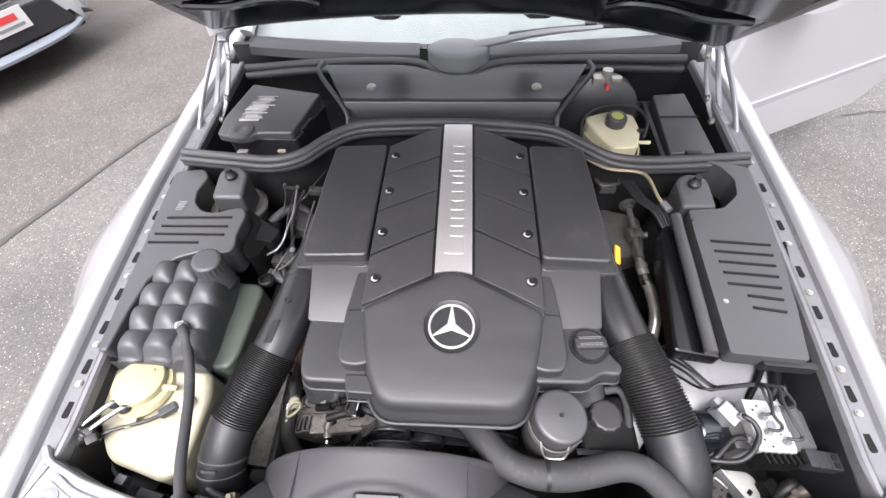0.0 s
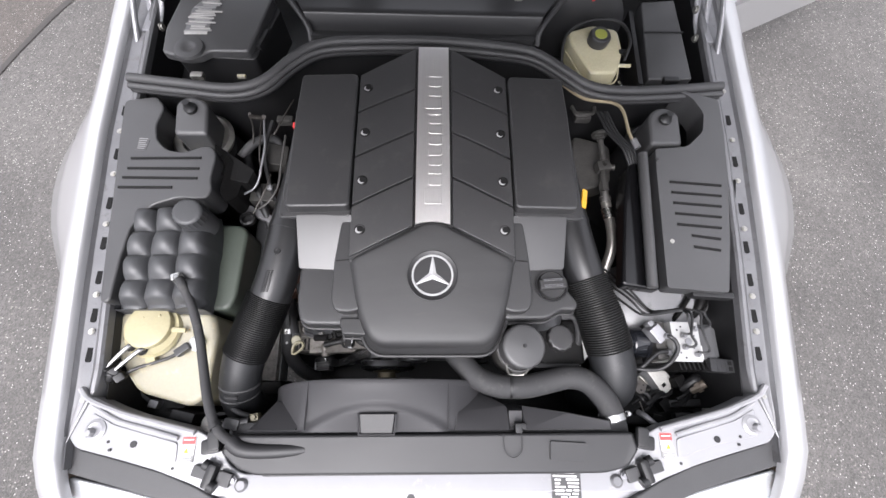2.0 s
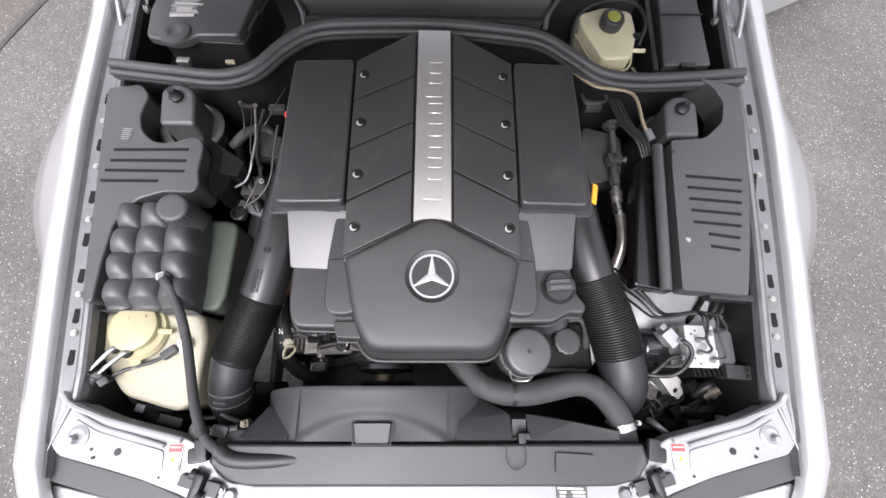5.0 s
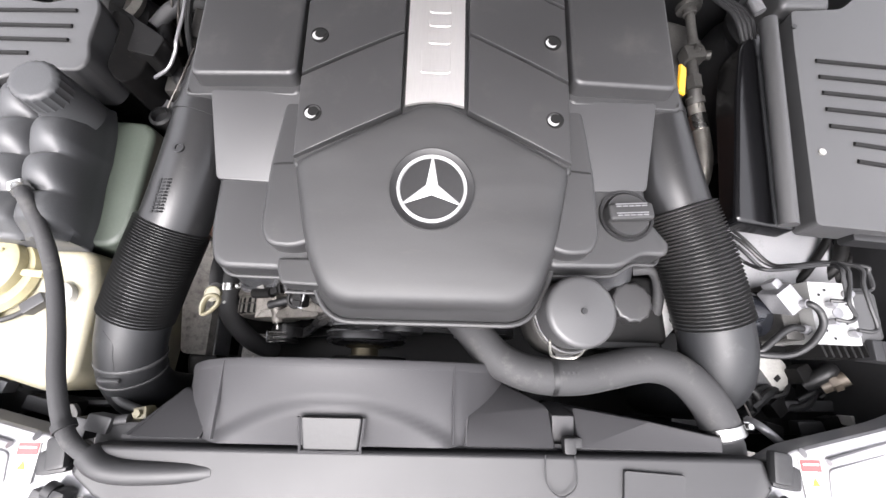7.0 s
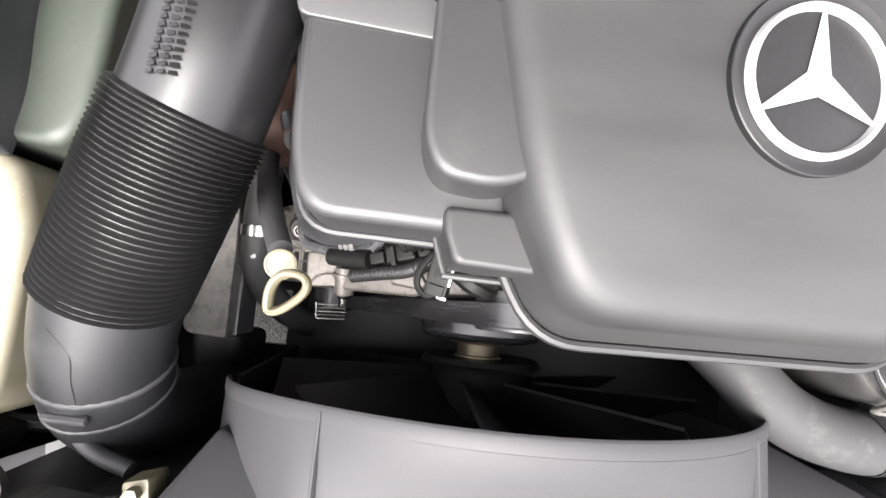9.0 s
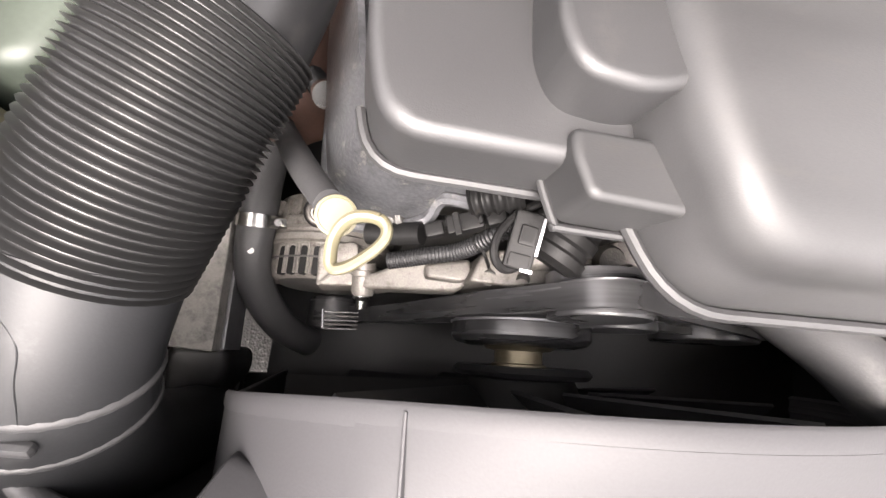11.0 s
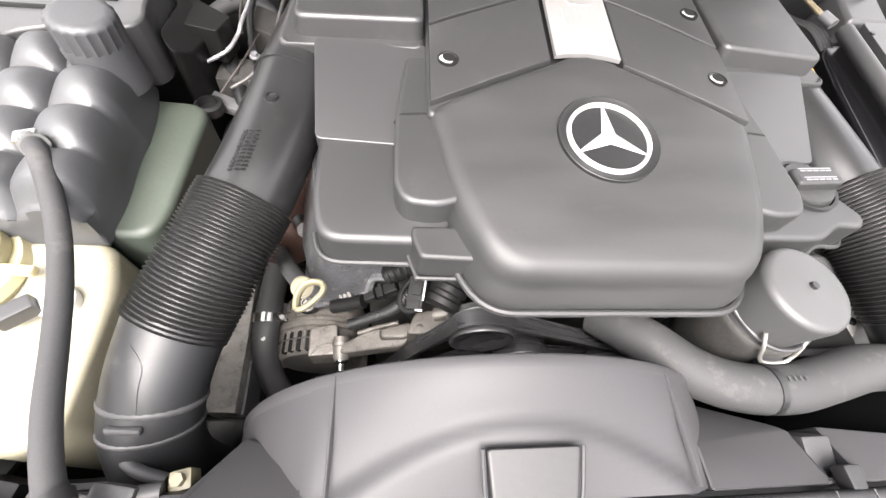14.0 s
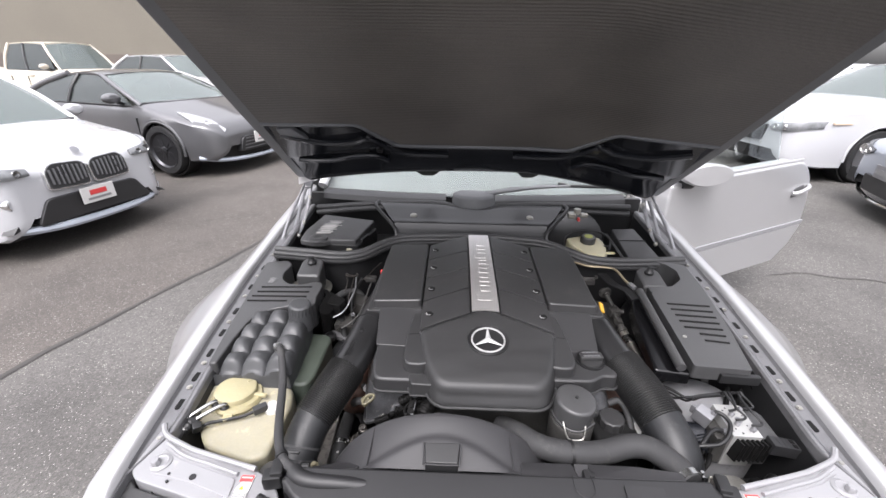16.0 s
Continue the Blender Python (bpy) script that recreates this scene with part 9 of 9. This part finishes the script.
zc = parked_car("coupe", "grey sports coupe with long lamps and dark wheels, parked", _m, M_GREYCAR, 4.25, 1.85, 0.90, 0.74, 0.95, 1.31, 1.2, 2.05, 2.75, 3.8, (0.87, 3.42), 0.335, 0.22, M_RIMDARK)
part("intake", moved(prism(rounded([(-0.44, -0.10), (0.44, -0.10), (0.36, 0.10), (-0.36, 0.10)], 0.06), -0.06, 0.03, bev=0.01), _m @ pose(-0.0, 0, 0.40, 90, 0, -90)), M_TRIM, zc, "wide black grille opening")
for q in range(4):
    part("slat", moved(box((-0.035, 0, 0.335 + 0.045 * q), (0.02, 0.74 - 0.04 * q, 0.012), bev=0.002), _m), M_GREYCAR, zc)
part("lower_lip", moved(tube([(0.3, -0.87, 0.26), (0.1, -0.66, 0.22), (-0.0, -0.36, 0.205), (-0.02, 0, 0.2), (-0.0, 0.36, 0.205), (0.1, 0.66, 0.22), (0.3, 0.87, 0.26)], 0.03, 8), _m), M_SILVERCAR, zc)
for s in (-1, 1):
    upper = [(0.69, 0.70, 0.838), (0.53, 0.635, 0.812), (0.22, 0.60, 0.74), (0.05, 0.56, 0.632)]
    lower = [(0.67, 0.735, 0.832), (0.42, 0.80, 0.772), (0.26, 0.825, 0.672), (0.03, 0.60, 0.602)]
    hl = part("headlamp", moved(sheet([[(x, s * y, z) for x, y, z in upper], [(0.5 * (a[0] + b[0]) - 0.01, s * 0.5 * (a[1] + b[1]), 0.5 * (a[2] + b[2]) + 0.012) for a, b in zip(upper, lower)], [(x, s * y, z) for x, y, z in lower]], 0.02, (-0.5, s * 0.3, 1)), _m), M_LAMP, zc, "long arrow-shaped pale headlamp")
    part("lamp_ring", moved(lathe([(0.05, -0.01), (0.052, 0.006), (0.04, 0.006), (0.034, -0.002), (0, -0.002)], None, 20), _m @ pose(0.20, s * 0.70, 0.712, 0, -40, 0)), M_CHROME, hl)
    part("fog_slit", moved(box((0.14, s * 0.74, 0.42), (0.05, 0.02, 0.12), (0, 0, -s * 35), bev=0.006), _m), M_LAMP, zc)
plate(zc, _m, -0.05, 0.0, 0.47)

# pale cars in the second row
_m = pose(-9.6, 11.8, -0.15, 0, 0, 170)
parked_car("pickup", "pale beige older pickup in the second row", _m, mat("beige_car_paint", (0.55, 0.5, 0.42), 0.35, var=0.03, scale=2, coat=0.6), 4.9, 1.85, 1.2, 1.05, 1.2, 1.9, 1.2, 1.7, 2.9, 3.1, (0.9, 3.9), 0.36, 0.12, M_RIM)
_m = pose(-5.9, 11.4, -0.15, 0, 0, 165)
parked_car("sedan", "white sedan behind the grey coupe", _m, M_WHITECAR, 4.5, 1.8, 1.05, 0.9, 1.1, 1.62, 1.3, 2.1, 3.3, 4.1, (0.9, 3.6), 0.33, 0.15, M_RIM)
# right-hand row
_m = pose(4.15, 5.78, 0, 0, 0, 5)
wsd = parked_car("sedan", "white sedan with an amber side marker, parked", _m, M_WHITECAR, 4.8, 1.85, 1.0, 0.90, 1.05, 1.47, 1.45, 2.2, 3.4, 4.3, (1.12, 3.8), 0.345, 0.2, M_RIM)
part("side_marker", moved(box((0.55, -0.895, 0.77), (0.24, 0.03, 0.03), bev=0.006), _m), M_AMBER, wsd, "amber side marker")
part("grille", moved(prism(rounded([(-0.36, -0.12), (0.36, -0.12), (0.42, 0.10), (-0.42, 0.10)], 0.04), -0.06, 0.03, bev=0.01), _m @ pose(0, 0, 0.60, 90, 0, -90)), M_TRIM, wsd)
for s in (-1, 1):
    lamp_patch(wsd, _m, 0.92, s, 0.46, 0.88, [(0.46, 0.66), (0.7, 0.64), (0.88, 0.70)], [(0.46, 0.72), (0.7, 0.76), (0.88, 0.79)], M_LAMPDARK)
_m = pose(4.2, 3.6, 0, 0, 0, -20) @ Matrix.Scale(0.9, 4)
slv = parked_car("hatchback", "pale silver car with dark lamps and lower openings, parked", _m, M_SILVERCAR, 4.5, 1.82, 0.97, 0.86, 1.0, 1.5, 1.3, 2.0, 3.6, 4.2, (0.9, 3.6), 0.34, 0.22, M_RIM)
part("intake", moved(prism(rounded([(-0.34, -0.09), (0.34, -0.09), (0.38, 0.09), (-0.38, 0.09)], 0.04), -0.08, 0.03, bev=0.01), _m @ pose(0.0, 0, 0.36, 90, 0, -90)), M_TRIM, slv, "dark lower intake")
part("lip", moved(tube([(0.3, -0.87, 0.26), (0.1, -0.66, 0.22), (-0.02, 0, 0.2), (0.1, 0.66, 0.22), (0.3, 0.87, 0.26)], 0.02, 8), _m), M_CHROME, slv)
for s in (-1, 1):
    lamp_patch(slv, _m, 0.91, s, 0.44, 0.87, [(0.44, 0.66), (0.7, 0.60), (0.87, 0.64)], [(0.44, 0.71), (0.7, 0.77), (0.87, 0.80)], M_LAMPBLACK, "dark angular headlamp")
    part("fog_recess", moved(prism(rounded([(-0.13, -0.085), (0.12, -0.085), (0.13, 0.06), (-0.12, 0.085)], 0.03), -0.06, 0.05, bev=0.008), _m @ pose(0.09, s * 0.66, 0.37, 90, 0, -90) @ pose(0, 0, 0, 0, s * 30, 0)), M_TRIM, slv, "dark corner opening")
_np = part("number_plate", moved(box((-0.05, 0.0, 0.52), (0.012, 0.3, 0.14), bev=0.004), _m), M_HINGE, slv, "grey number plate with a plain bar")
part("plate_bar", moved(box((-0.058, 0.0, 0.52), (0.004, 0.2, 0.05), bev=0.001), _m), M_GREYINK, _np)
for x, y, a in ((5.0, 8.3, 6), (6.9, 10.9, 4), (10.6, 7.4, 8), (9.4, 13.6, 5), (12.2, 16.2, 5), (7.6, 16.0, 5), (15.4, 10.4, 6)):
    parked_car("sedan", "white sedan in the far rows of the lot", pose(x, y, 0, 0, 0, a), M_WHITECAR, 4.7, 1.8, 0.98, 0.86, 1.0, 1.45, 1.4, 2.1, 3.3, 4.1, (0.9, 3.7), 0.33, 0.18, M_RIM)
_m = pose(11.6, 11.0, 0, 0, 0, 5)
parked_car("hatchback", "dark red car in the far row", _m, mat("dark_red_car_paint", (0.2, 0.03, 0.05), 0.3, 0.2, var=0.03, scale=2, coat=1.0), 4.3, 1.8, 0.98, 0.86, 1.0, 1.5, 1.4, 2.0, 3.5, 4.0, (0.9, 3.5), 0.33, 0.18, M_RIM)

# low wall closing the far side of the lot
far = thing("boundary_wall", (20, 24, 0), "long grey-brown boundary wall beyond the cars", "wall")
part("wall", box((18, 24.0, 0.6), (44, 0.3, 1.2), (0, 0, 6), bev=0.02), M_WALLBAND, far)
part("wall_cap", box((18, 24.0, 1.26), (44.2, 0.42, 0.14), (0, 0, 6), bev=0.02), M_WALL, far)

# long plain building behind the left rows
bld = thing("building", (-15, 14, 0), "long beige stucco building with a brown band", "building")
part("wall", box((-14.5, 19.0, 3.2), (30, 0.4, 6.4), (0, 0, -8), bev=0.02), M_WALL, bld)
part("base_band", box((-14.5, 18.76, 0.75), (30, 0.1, 1.5), (0, 0, -8), bev=0.01), M_WALLBAND, bld)
part("roof_cap", box((-14.5, 18.9, 6.5), (30.2, 0.7, 0.2), (0, 0, -8), bev=0.02), M_WALLBAND, bld)
